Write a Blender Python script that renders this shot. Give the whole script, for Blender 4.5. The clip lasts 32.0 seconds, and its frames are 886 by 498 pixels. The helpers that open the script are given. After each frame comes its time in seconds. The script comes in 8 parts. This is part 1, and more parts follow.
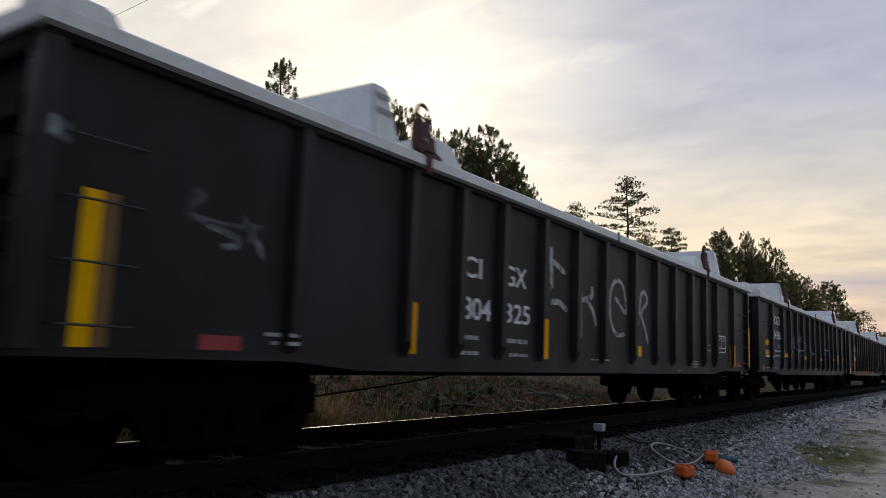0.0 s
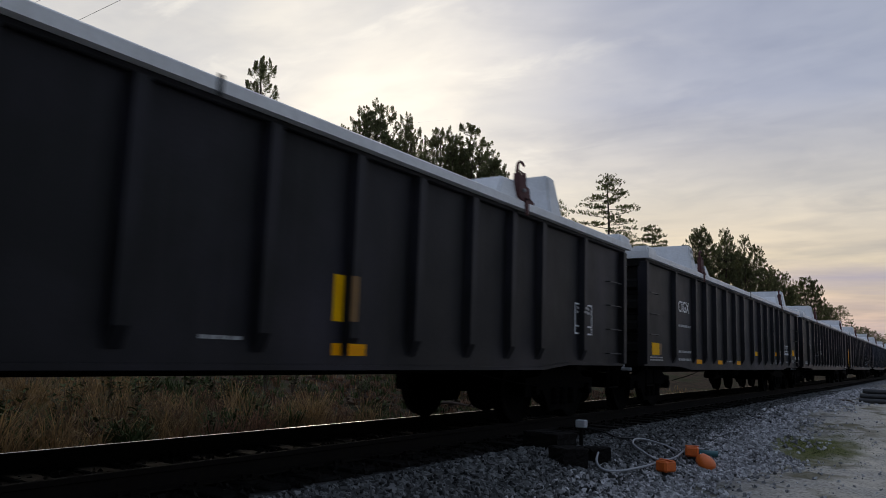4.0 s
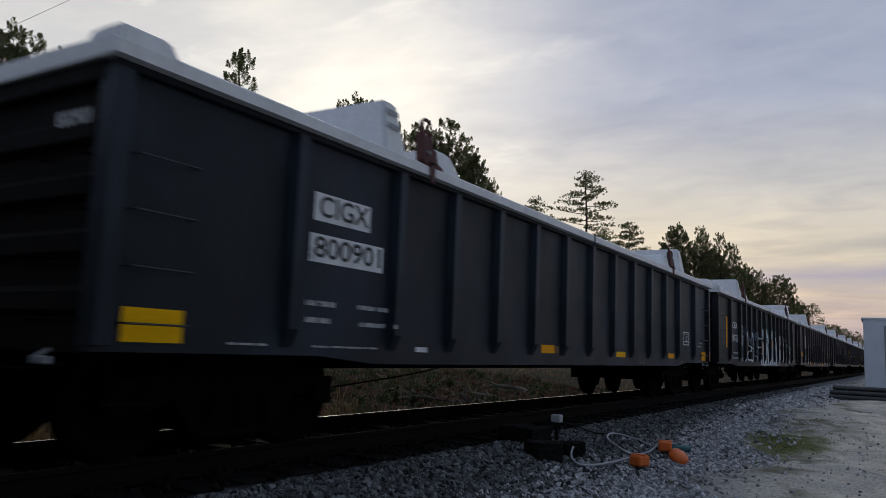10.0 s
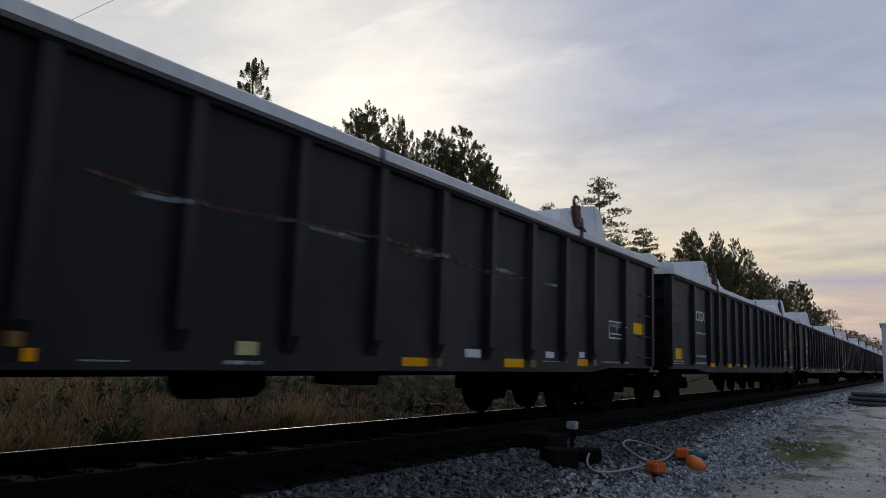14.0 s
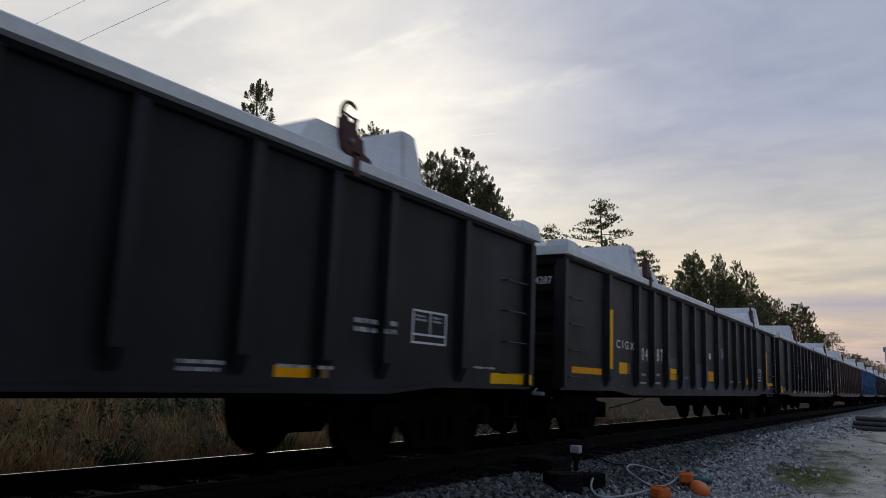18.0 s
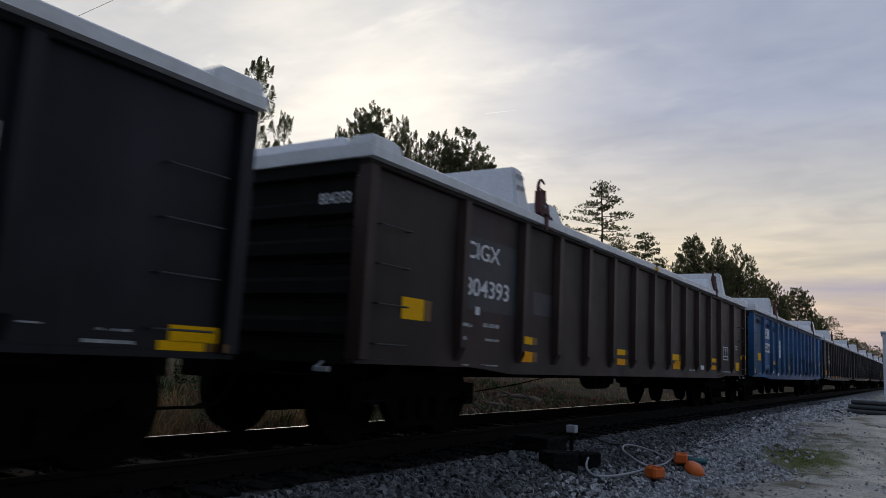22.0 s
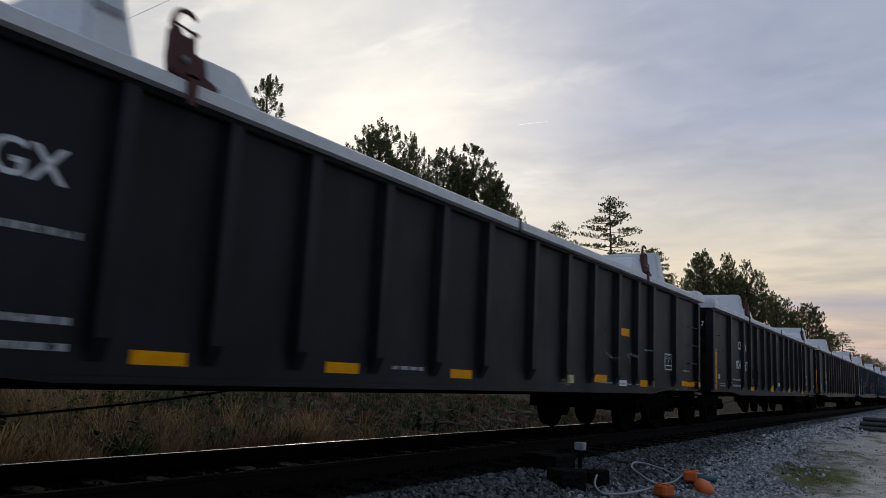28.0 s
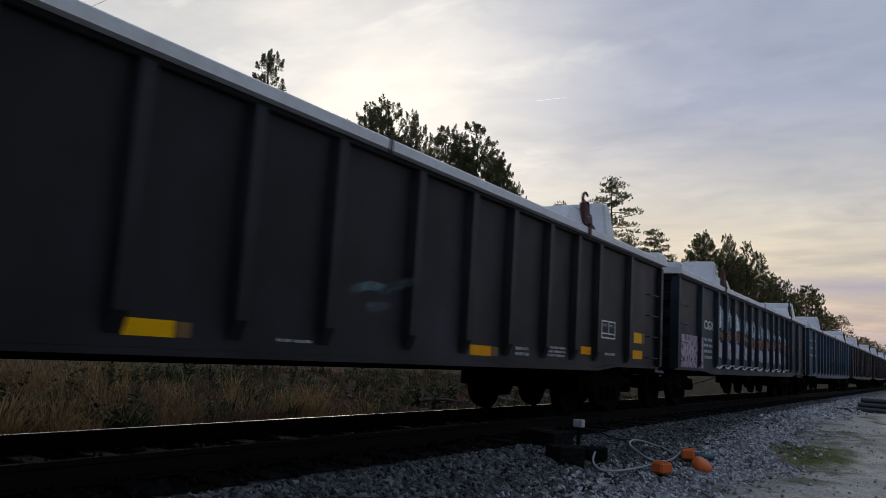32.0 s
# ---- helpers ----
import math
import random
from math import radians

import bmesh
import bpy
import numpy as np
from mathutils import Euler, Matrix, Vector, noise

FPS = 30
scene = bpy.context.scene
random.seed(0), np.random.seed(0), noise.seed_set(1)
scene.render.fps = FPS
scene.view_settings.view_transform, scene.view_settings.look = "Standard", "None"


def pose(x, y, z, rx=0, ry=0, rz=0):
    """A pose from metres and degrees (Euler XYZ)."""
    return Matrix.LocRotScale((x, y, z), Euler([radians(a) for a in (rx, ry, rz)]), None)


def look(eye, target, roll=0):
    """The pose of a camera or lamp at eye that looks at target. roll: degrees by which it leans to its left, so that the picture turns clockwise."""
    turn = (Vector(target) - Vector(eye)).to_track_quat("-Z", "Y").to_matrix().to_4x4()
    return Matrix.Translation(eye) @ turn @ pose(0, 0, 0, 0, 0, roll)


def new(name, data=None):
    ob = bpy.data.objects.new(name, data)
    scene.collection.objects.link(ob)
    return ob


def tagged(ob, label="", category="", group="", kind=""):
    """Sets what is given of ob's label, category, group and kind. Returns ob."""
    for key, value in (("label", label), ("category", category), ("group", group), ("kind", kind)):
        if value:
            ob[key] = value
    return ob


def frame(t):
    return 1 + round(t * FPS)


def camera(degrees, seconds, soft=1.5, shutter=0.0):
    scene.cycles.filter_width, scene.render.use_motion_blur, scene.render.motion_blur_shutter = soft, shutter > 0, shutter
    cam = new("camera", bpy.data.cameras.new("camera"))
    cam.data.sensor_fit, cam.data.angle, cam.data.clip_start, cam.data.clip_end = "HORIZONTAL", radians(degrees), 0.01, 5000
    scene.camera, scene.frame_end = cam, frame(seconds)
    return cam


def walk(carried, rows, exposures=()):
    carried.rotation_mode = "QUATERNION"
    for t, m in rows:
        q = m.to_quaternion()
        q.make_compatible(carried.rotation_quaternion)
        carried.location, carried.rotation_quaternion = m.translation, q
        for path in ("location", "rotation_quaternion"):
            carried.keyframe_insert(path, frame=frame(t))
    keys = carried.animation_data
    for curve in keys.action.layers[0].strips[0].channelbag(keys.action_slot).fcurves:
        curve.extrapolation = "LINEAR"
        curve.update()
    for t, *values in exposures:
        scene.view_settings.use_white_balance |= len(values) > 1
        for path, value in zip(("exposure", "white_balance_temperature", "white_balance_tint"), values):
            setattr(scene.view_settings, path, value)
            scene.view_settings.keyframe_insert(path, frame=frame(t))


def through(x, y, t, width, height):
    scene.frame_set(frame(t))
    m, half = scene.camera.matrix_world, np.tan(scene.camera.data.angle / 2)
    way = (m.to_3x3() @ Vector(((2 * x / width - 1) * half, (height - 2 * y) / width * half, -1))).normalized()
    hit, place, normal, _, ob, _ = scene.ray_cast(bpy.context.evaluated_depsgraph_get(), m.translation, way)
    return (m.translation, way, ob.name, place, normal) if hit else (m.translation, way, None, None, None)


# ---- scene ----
# Camera: handheld, standing beside a railway track; y runs along the track, rail tops at RAIL_Z.
cam = camera(61.0, 32.0, soft=0.5, shutter=0.2)
PATH = [
    (0.0, pose(-0.014, 0.039, 1.495, 97.94, -2.45, 34.41)),
    (0.5, pose(0.003, 0.019, 1.495, 98.29, -2.26, 34.27)),
    (1.0, pose(-0.005, 0.008, 1.500, 98.22, -2.70, 34.47)),
    (1.5, pose(-0.005, 0.037, 1.489, 98.48, -2.39, 34.05)),
    (2.0, pose(0.007, 0.008, 1.498, 98.07, -2.22, 33.32)),
    (2.5, pose(0.019, -0.005, 1.497, 98.15, -1.58, 33.65)),
    (3.0, pose(0.003, 0.020, 1.493, 98.08, -1.65, 33.27)),
    (3.5, pose(-0.004, 0.028, 1.497, 97.84, -1.86, 33.08)),
    (5.5, pose(0.002, 0.030, 1.493, 98.52, -2.25, 33.20)),
    (6.0, pose(0.011, 0.014, 1.497, 98.85, -2.28, 33.45)),
    (6.5, pose(0.008, 0.009, 1.493, 98.70, -2.43, 33.30)),
    (7.0, pose(-0.008, 0.026, 1.497, 99.01, -2.59, 33.62)),
    (7.5, pose(-0.006, 0.018, 1.500, 98.77, -2.36, 33.14)),
    (8.0, pose(0.018, 0.006, 1.486, 98.64, -2.32, 32.70)),
    (8.5, pose(-0.008, 0.029, 1.496, 97.84, -2.21, 32.10)),
    (9.0, pose(0.000, 0.000, 1.500, 97.85, -2.21, 31.67)),
    (9.5, pose(0.009, 0.017, 1.488, 97.08, -2.22, 31.37)),
    (10.0, pose(0.005, 0.029, 1.491, 97.54, -2.26, 31.41)),
    (10.5, pose(-0.001, 0.033, 1.498, 96.73, -2.00, 31.15)),
    (11.0, pose(0.013, 0.018, 1.488, 96.54, -2.31, 31.86)),
    (11.5, pose(-0.008, 0.031, 1.495, 95.99, -2.62, 31.74)),
    (12.0, pose(-0.002, 0.020, 1.484, 96.55, -2.74, 32.51)),
    (12.5, pose(0.005, 0.007, 1.478, 97.57, -1.94, 33.18)),
    (13.0, pose(0.007, 0.018, 1.484, 98.28, -2.04, 33.18)),
    (13.5, pose(0.004, 0.018, 1.492, 98.50, -2.26, 32.66)),
    (14.0, pose(0.005, 0.008, 1.480, 98.09, -2.03, 32.45)),
    (14.5, pose(0.015, 0.008, 1.477, 98.43, -1.75, 31.94)),
    (16.5, pose(0.008, -0.019, 1.498, 98.73, -2.51, 32.91)),
    (17.0, pose(0.014, -0.030, 1.493, 98.89, -2.09, 32.82)),
    (17.5, pose(0.006, -0.022, 1.488, 98.51, -2.16, 32.60)),
    (18.0, pose(-0.013, -0.022, 1.497, 99.65, -2.36, 32.51)),
    (18.5, pose(0.007, -0.026, 1.496, 98.88, -2.00, 32.43)),
    (19.0, pose(0.001, -0.004, 1.488, 98.77, -1.33, 32.71)),
    (19.5, pose(0.021, -0.029, 1.472, 98.14, -0.90, 32.86)),
    (20.0, pose(-0.000, -0.014, 1.490, 98.33, -2.14, 33.09)),
    (20.5, pose(0.010, -0.027, 1.489, 99.04, -2.42, 32.99)),
    (21.0, pose(0.006, -0.023, 1.500, 99.02, -3.15, 32.82)),
    (21.5, pose(-0.008, -0.011, 1.489, 98.37, -3.07, 32.62)),
    (22.0, pose(0.005, -0.015, 1.488, 98.15, -2.98, 32.45)),
    (22.5, pose(0.007, -0.012, 1.492, 98.43, -2.96, 32.37)),
    (23.0, pose(0.009, -0.017, 1.484, 98.30, -2.64, 32.49)),
    (23.5, pose(0.013, -0.018, 1.496, 98.37, -2.59, 32.53)),
    (24.0, pose(0.026, -0.043, 1.490, 98.78, -2.53, 32.93)),
    (24.5, pose(0.023, -0.030, 1.494, 98.83, -2.77, 32.89)),
    (25.0, pose(0.023, -0.026, 1.496, 99.30, -2.94, 32.62)),
    (25.5, pose(0.018, -0.028, 1.494, 99.27, -3.00, 33.07)),
    (26.0, pose(0.022, -0.038, 1.492, 99.21, -3.22, 33.10)),
    (26.5, pose(0.024, -0.043, 1.493, 99.24, -3.07, 32.95)),
    (28.5, pose(0.031, -0.042, 1.496, 99.34, -2.97, 33.10)),
    (29.0, pose(0.014, -0.020, 1.486, 96.86, -3.70, 33.13)),
    (29.5, pose(0.014, -0.019, 1.477, 98.58, -3.03, 33.09)),
    (30.0, pose(0.023, -0.014, 1.494, 97.83, -2.69, 33.65)),
    (30.5, pose(0.039, -0.037, 1.483, 98.58, -2.16, 32.99)),
    (31.0, pose(-0.002, -0.001, 1.480, 98.38, -3.35, 33.44)),
    (31.5, pose(-0.039, 0.038, 1.489, 98.16, -3.68, 32.81)),
    (32.0, pose(0.004, -0.005, 1.467, 97.73, -3.54, 33.04)),
]
# its white balance settles from warm to neutral over the first seconds
walk(cam, PATH, [(0.0, 0.30, 7050, 10), (1.0, 0.16, 6950, 10), (2.0, 0.08, 6850, 10), (3.5, 0.04, 6650, 10), (6.0, 0.03, 6450, 10), (32.0, 0.03, 6430, 10)])

# ---- world and light: hazy evening sky, sun low behind thin cloud ----
SUN_AZ, SUN_EL = radians(39.0), radians(17.5)
SUN_DIR = Vector((-math.sin(SUN_AZ) * math.cos(SUN_EL), math.cos(SUN_AZ) * math.cos(SUN_EL), math.sin(SUN_EL)))
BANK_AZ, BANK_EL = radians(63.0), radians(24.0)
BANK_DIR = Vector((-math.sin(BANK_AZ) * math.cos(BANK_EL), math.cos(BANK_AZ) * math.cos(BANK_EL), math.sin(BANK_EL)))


def build_world():
    w = bpy.data.worlds.new("evening_sky")
    scene.world = w
    w.use_nodes = True
    nt = w.node_tree
    N, L = nt.nodes, nt.links
    N.clear()

    def math_node(op, a, b=None, c=None, clamp=False):
        n = N.new("ShaderNodeMath")
        n.operation, n.use_clamp = op, clamp
        for i, v in enumerate((a, b, c)):
            if v is None:
                continue
            if isinstance(v, (int, float)):
                n.inputs[i].default_value = v
            else:
                L.new(v, n.inputs[i])
        return n.outputs[0]

    def mix(fac, a, b, kind="MIX"):
        n = N.new("ShaderNodeMix")
        n.data_type, n.blend_type, n.clamp_factor = "RGBA", kind, True
        for key, v in ((0, fac), (6, a), (7, b)):
            if isinstance(v, (int, float)):
                n.inputs[key].default_value = v
            elif isinstance(v, tuple):
                n.inputs[key].default_value = (*v, 1)
            else:
                L.new(v, n.inputs[key])
        return n.outputs[2]

    co = N.new("ShaderNodeTexCoord").outputs["Generated"]
    sep = N.new("ShaderNodeSeparateXYZ")
    L.new(co, sep.inputs[0])
    z = math_node("MAXIMUM", sep.outputs[2], 0.0)
    dot = N.new("ShaderNodeVectorMath")
    dot.operation = "DOT_PRODUCT"
    L.new(co, dot.inputs[0])
    dot.inputs[1].default_value = SUN_DIR
    d = math_node("MAXIMUM", dot.outputs["Value"], 0.0)
    # cloud sheet seen in perspective: divide by height
    zz = math_node("ADD", z, 0.10)
    px, py = math_node("DIVIDE", sep.outputs[0], zz), math_node("DIVIDE", sep.outputs[1], zz)
    comb = N.new("ShaderNodeCombineXYZ")
    L.new(px, comb.inputs[0])
    L.new(py, comb.inputs[1])

    def clouds(scale, stretch, seed, lo, hi, detail=7, warp=0.6):
        m = N.new("ShaderNodeMapping")
        m.inputs["Location"].default_value = (seed, seed * 0.37, seed * 0.11)
        m.inputs["Rotation"].default_value = (0, 0, radians(24))
        m.inputs["Scale"].default_value = (1.0, stretch, 1.0)
        L.new(comb.outputs[0], m.inputs[0])
        n = N.new("ShaderNodeTexNoise")
        n.inputs["Scale"].default_value, n.inputs["Detail"].default_value = scale, detail
        n.inputs["Roughness"].default_value, n.inputs["Distortion"].default_value = 0.55, warp
        L.new(m.outputs[0], n.inputs["Vector"])
        r = N.new("ShaderNodeMapRange")
        r.interpolation_type = "SMOOTHSTEP"
        r.inputs[1].default_value, r.inputs[2].default_value = lo, hi
        L.new(n.outputs[0], r.inputs[0])
        return r.outputs[0]

    veil = clouds(0.42, 1.3, 3.1, 0.34, 0.66, detail=4, warp=0.8)
    wisp = clouds(0.95, 1.5, 8.4, 0.42, 0.72, detail=4, warp=1.0)
    puff = clouds(1.9, 1.5, 1.7, 0.46, 0.74, detail=4, warp=0.8)
    sky = N.new("ShaderNodeTexSky")
    sky.sky_type, sky.sun_disc = "NISHITA", False
    sky.sun_elevation, sky.sun_rotation = SUN_EL, -SUN_AZ
    sky.dust_density, sky.air_density = 2.0, 1.2
    clear = mix(1.0, sky.outputs[0], (0.06, 0.06, 0.06), "MULTIPLY")
    glow = math_node("POWER", d, 34.0)
    broad = math_node("POWER", d, 1.6)
    # evening tints from the horizon upwards
    tint = N.new("ShaderNodeValToRGB")
    L.new(z, tint.inputs[0])
    stops = ((0.0, (0.70, 0.46, 0.37)), (0.05, (0.83, 0.58, 0.43)), (0.12, (0.88, 0.73, 0.51)), (0.21, (0.68, 0.635, 0.575)), (0.32, (0.395, 0.43, 0.56)), (0.55, (0.36, 0.40, 0.53)))
    el = tint.color_ramp.elements
    while len(el) < len(stops):
        el.new(0.5)
    for e, (p, c) in zip(el, stops):
        e.position, e.color = p, (*c, 1)
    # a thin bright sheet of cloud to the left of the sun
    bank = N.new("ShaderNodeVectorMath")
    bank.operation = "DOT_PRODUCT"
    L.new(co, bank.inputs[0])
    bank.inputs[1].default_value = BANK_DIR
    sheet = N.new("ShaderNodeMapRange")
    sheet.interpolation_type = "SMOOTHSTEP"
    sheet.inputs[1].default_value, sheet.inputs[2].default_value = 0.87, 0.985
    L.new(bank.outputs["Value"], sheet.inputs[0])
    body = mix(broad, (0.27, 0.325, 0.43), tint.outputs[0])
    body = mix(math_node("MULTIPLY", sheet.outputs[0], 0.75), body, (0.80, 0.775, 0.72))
    body = mix(glow, body, (0.95, 0.915, 0.84))
    dim = mix(veil, (1.10, 1.08, 1.04), (0.76, 0.79, 0.86))
    lit = mix(1.0, body, dim, "MULTIPLY")
    lit = mix(math_node("MULTIPLY", wisp, 0.6), lit, mix(1.0, body, (1.20, 1.17, 1.12), "MULTIPLY"))
    lit = mix(math_node("MULTIPLY", puff, 0.42), lit, mix(1.0, body, (0.74, 0.76, 0.82), "MULTIPLY"))
    crest = clouds(2.1, 1.8, 5.3, 0.52, 0.66, detail=6, warp=0.6)
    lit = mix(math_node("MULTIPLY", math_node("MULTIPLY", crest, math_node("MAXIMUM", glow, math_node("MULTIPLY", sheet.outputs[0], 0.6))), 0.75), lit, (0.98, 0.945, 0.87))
    # small uneven lumps in the sheet
    lump = clouds(3.2, 1.25, 6.6, 0.38, 0.70, detail=6, warp=0.5)
    lit = mix(math_node("MULTIPLY", lump, 0.5), lit, mix(1.0, lit, (0.84, 0.86, 0.90), "MULTIPLY"))
    lit = mix(math_node("MULTIPLY", clouds(2.4, 1.4, 9.7, 0.50, 0.68, detail=6, warp=0.5), 0.45), lit, mix(1.0, lit, (1.13, 1.11, 1.06), "MULTIPLY"))
    # long mauve streaks low over the horizon
    band = N.new("ShaderNodeMapping")
    band.inputs["Scale"].default_value = (2.6, 2.6, 30.0)
    L.new(co, band.inputs[0])
    nz = N.new("ShaderNodeTexNoise")
    nz.inputs["Scale"].default_value, nz.inputs["Detail"].default_value, nz.inputs["Distortion"].default_value = 1.3, 5, 0.5
    L.new(band.outputs[0], nz.inputs["Vector"])
    far = math_node("MULTIPLY", math_node("MULTIPLY_ADD", nz.outputs[0], 5.0, -2.55, clamp=True), math_node("MULTIPLY_ADD", z, -9.0, 1.35, clamp=True))
    lit = mix(math_node("MULTIPLY", far, 0.62), lit, (0.50, 0.42, 0.45))
    # one mauve bar of cloud over the vanishing track
    aim = N.new("ShaderNodeVectorMath")
    aim.operation = "DOT_PRODUCT"
    L.new(co, aim.inputs[0])
    aim.inputs[1].default_value = (-0.044, 0.993, 0.107)
    wide = math_node("MULTIPLY_ADD", aim.outputs["Value"], 60.0, -58.9, clamp=True)
    rise = math_node("MULTIPLY", math_node("ABSOLUTE", math_node("SUBTRACT", math_node("MULTIPLY_ADD", nz.outputs[0], 0.05, -0.025), math_node("SUBTRACT", z, 0.107))), 46.0)
    bar = math_node("MULTIPLY", math_node("SUBTRACT", 1.0, rise, clamp=True), wide)
    lit = mix(math_node("MULTIPLY", bar, 0.85), lit, (0.40, 0.37, 0.46))
    out = mix(0.94, clear, lit)
    bg = N.new("ShaderNodeBackground")
    L.new(out, bg.inputs[0])
    bg.inputs[1].default_value = 1.0
    o = N.new("ShaderNodeOutputWorld")
    L.new(bg.outputs[0], o.inputs[0])


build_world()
sun = new("sun", bpy.data.lights.new("sun", "SUN"))
sun.data.energy, sun.data.angle, sun.data.color = 0.5, radians(12), (1.0, 0.86, 0.66)
sun.matrix_world = look(SUN_DIR * 200, (0, 0, 0))


# ---- materials ----
def surface(name, colour, rough=0.7, metal=0.0, second=None, scale=6.0, amount=0.5, fine=60.0, bump=0.15, bump_dist=0.01,
            own=False, gloom=False, streak=None, streak_amount=0.5, rand=0.0, island=0.0, spec=0.5, through=0.0, patchy=None, edge=0.0):
    """A worn surface: two scales of variation, relief, and if wanted vertical streaks. own: multiplies by the object's colour."""
    m = bpy.data.materials.new(name)
    m.use_nodes = True
    nt = m.node_tree
    N, L = nt.nodes, nt.links
    b = N["Principled BSDF"]
    b.inputs["Roughness"].default_value, b.inputs["Metallic"].default_value = rough, metal
    b.inputs["Specular IOR Level"].default_value = spec
    co = N.new("ShaderNodeTexCoord").outputs["Object"]

    def noise_at(sc, detail=5, mapping=None):
        n = N.new("ShaderNodeTexNoise")
        n.inputs["Scale"].default_value, n.inputs["Detail"].default_value = sc, detail
        src = co
        if mapping:
            mp = N.new("ShaderNodeMapping")
            mp.inputs["Scale"].default_value = mapping
            L.new(co, mp.inputs[0])
            src = mp.outputs[0]
        L.new(src, n.inputs["Vector"])
        return n.outputs[0]

    def ramp(v, lo, hi, top=1.0):
        r = N.new("ShaderNodeMapRange")
        r.inputs[1].default_value, r.inputs[2].default_value, r.inputs[4].default_value = lo, hi, top
        L.new(v, r.inputs[0])
        return r.outputs[0]

    def mix(fac, a, c, kind="MIX"):
        n = N.new("ShaderNodeMix")
        n.data_type, n.blend_type = "RGBA", kind
        for key, v in ((0, fac), (6, a), (7, c)):
            if isinstance(v, (int, float)):
                n.inputs[key].default_value = v
            elif isinstance(v, tuple):
                n.inputs[key].default_value = (*v[:3], 1)
            else:
                L.new(v, n.inputs[key])
        return n.outputs[2]

    base = colour
    if own:
        info = N.new("ShaderNodeObjectInfo")
        base = mix(1.0, info.outputs["Color"], colour, "MULTIPLY")
    second = second or tuple(v * 0.55 for v in colour)
    col = mix(ramp(noise_at(scale), 0.4, 0.68, amount), base, second)
    grain = noise_at(fine, 3)
    col = mix(ramp(grain, 0.35, 0.75, 0.35), col, mix(1.0, col, (0.62, 0.62, 0.62), "MULTIPLY"))
    if gloom:
        # broad chalky patches and sooty ones
        col = mix(ramp(noise_at(0.55, 4), 0.47, 0.70, 0.75), col, mix(1.0, col, (3.4, 3.1, 3.9), "MULTIPLY"))
        col = mix(ramp(noise_at(0.8, 3, (1.0, 1.0, 0.35)), 0.42, 0.62, 0.65), col, mix(1.0, col, (0.30, 0.30, 0.30), "MULTIPLY"))
    if streak:
        s = noise_at(1.0, 6, (3.0, 9.0, 0.45))
        col = mix(ramp(s, 0.5, 0.74, streak_amount), col, streak)
    if rand:
        info = N.new("ShaderNodeObjectInfo")
        col = mix(1.0, col, mix(ramp(info.outputs["Random"], 0, 1), (1 - rand,) * 3, (1 + rand,) * 3), "MULTIPLY")
    if island:
        geo = N.new("ShaderNodeNewGeometry")
        col = mix(1.0, col, mix(ramp(geo.outputs["Random Per Island"], 0, 1), (1 - island,) * 3, (1 + island,) * 3), "MULTIPLY")
    L.new(col, b.inputs["Base Color"])
    rr = N.new("ShaderNodeMapRange")
    rr.inputs[3].default_value, rr.inputs[4].default_value = max(rough - 0.12, 0.02), min(rough + 0.12, 1)
    L.new(noise_at(scale * 2.3), rr.inputs[0])
    L.new(rr.outputs[0], b.inputs["Roughness"])
    if bump:
        bp = N.new("ShaderNodeBump")
        bp.inputs["Strength"].default_value, bp.inputs["Distance"].default_value = bump, bump_dist
        L.new(grain, bp.inputs["Height"])
        L.new(bp.outputs[0], b.inputs["Normal"])
    if through:
        # thin leaves let part of the light through
        tr = N.new("ShaderNodeBsdfTranslucent")
        L.new(col, tr.inputs[0])
        ms = N.new("ShaderNodeMixShader")
        ms.inputs[0].default_value = through
        L.new(b.outputs[0], ms.inputs[1])
        L.new(tr.outputs[0], ms.inputs[2])
        L.new(ms.outputs[0], N["Material Output"].inputs[0])
    if patchy:
        # thin, uneven paint: lets the surface below show through in patches and towards its borders
        a = ramp(noise_at(scale * 1.7, 5), patchy[0], patchy[1], patchy[2])
        if edge:
            gen = N.new("ShaderNodeSeparateXYZ")
            L.new(N.new("ShaderNodeTexCoord").outputs["Generated"], gen.inputs[0])
            for axis in (1, 2):
                p = N.new("ShaderNodeMath")
                p.operation = "PINGPONG"
                p.inputs[1].default_value = 0.5
                L.new(gen.outputs[axis], p.inputs[0])
                k = N.new("ShaderNodeMath")
                k.operation = "MULTIPLY"
                L.new(a, k.inputs[0])
                L.new(ramp(p.outputs[0], 0.0, edge), k.inputs[1])
                a = k.outputs[0]
        clear = N.new("ShaderNodeBsdfTransparent")
        ms = N.new("ShaderNodeMixShader")
        L.new(a, ms.inputs[0])
        L.new(clear.outputs[0], ms.inputs[1])
        L.new(b.outputs[0], ms.inputs[2])
        L.new(ms.outputs[0], N["Material Output"].inputs[0])
    return m


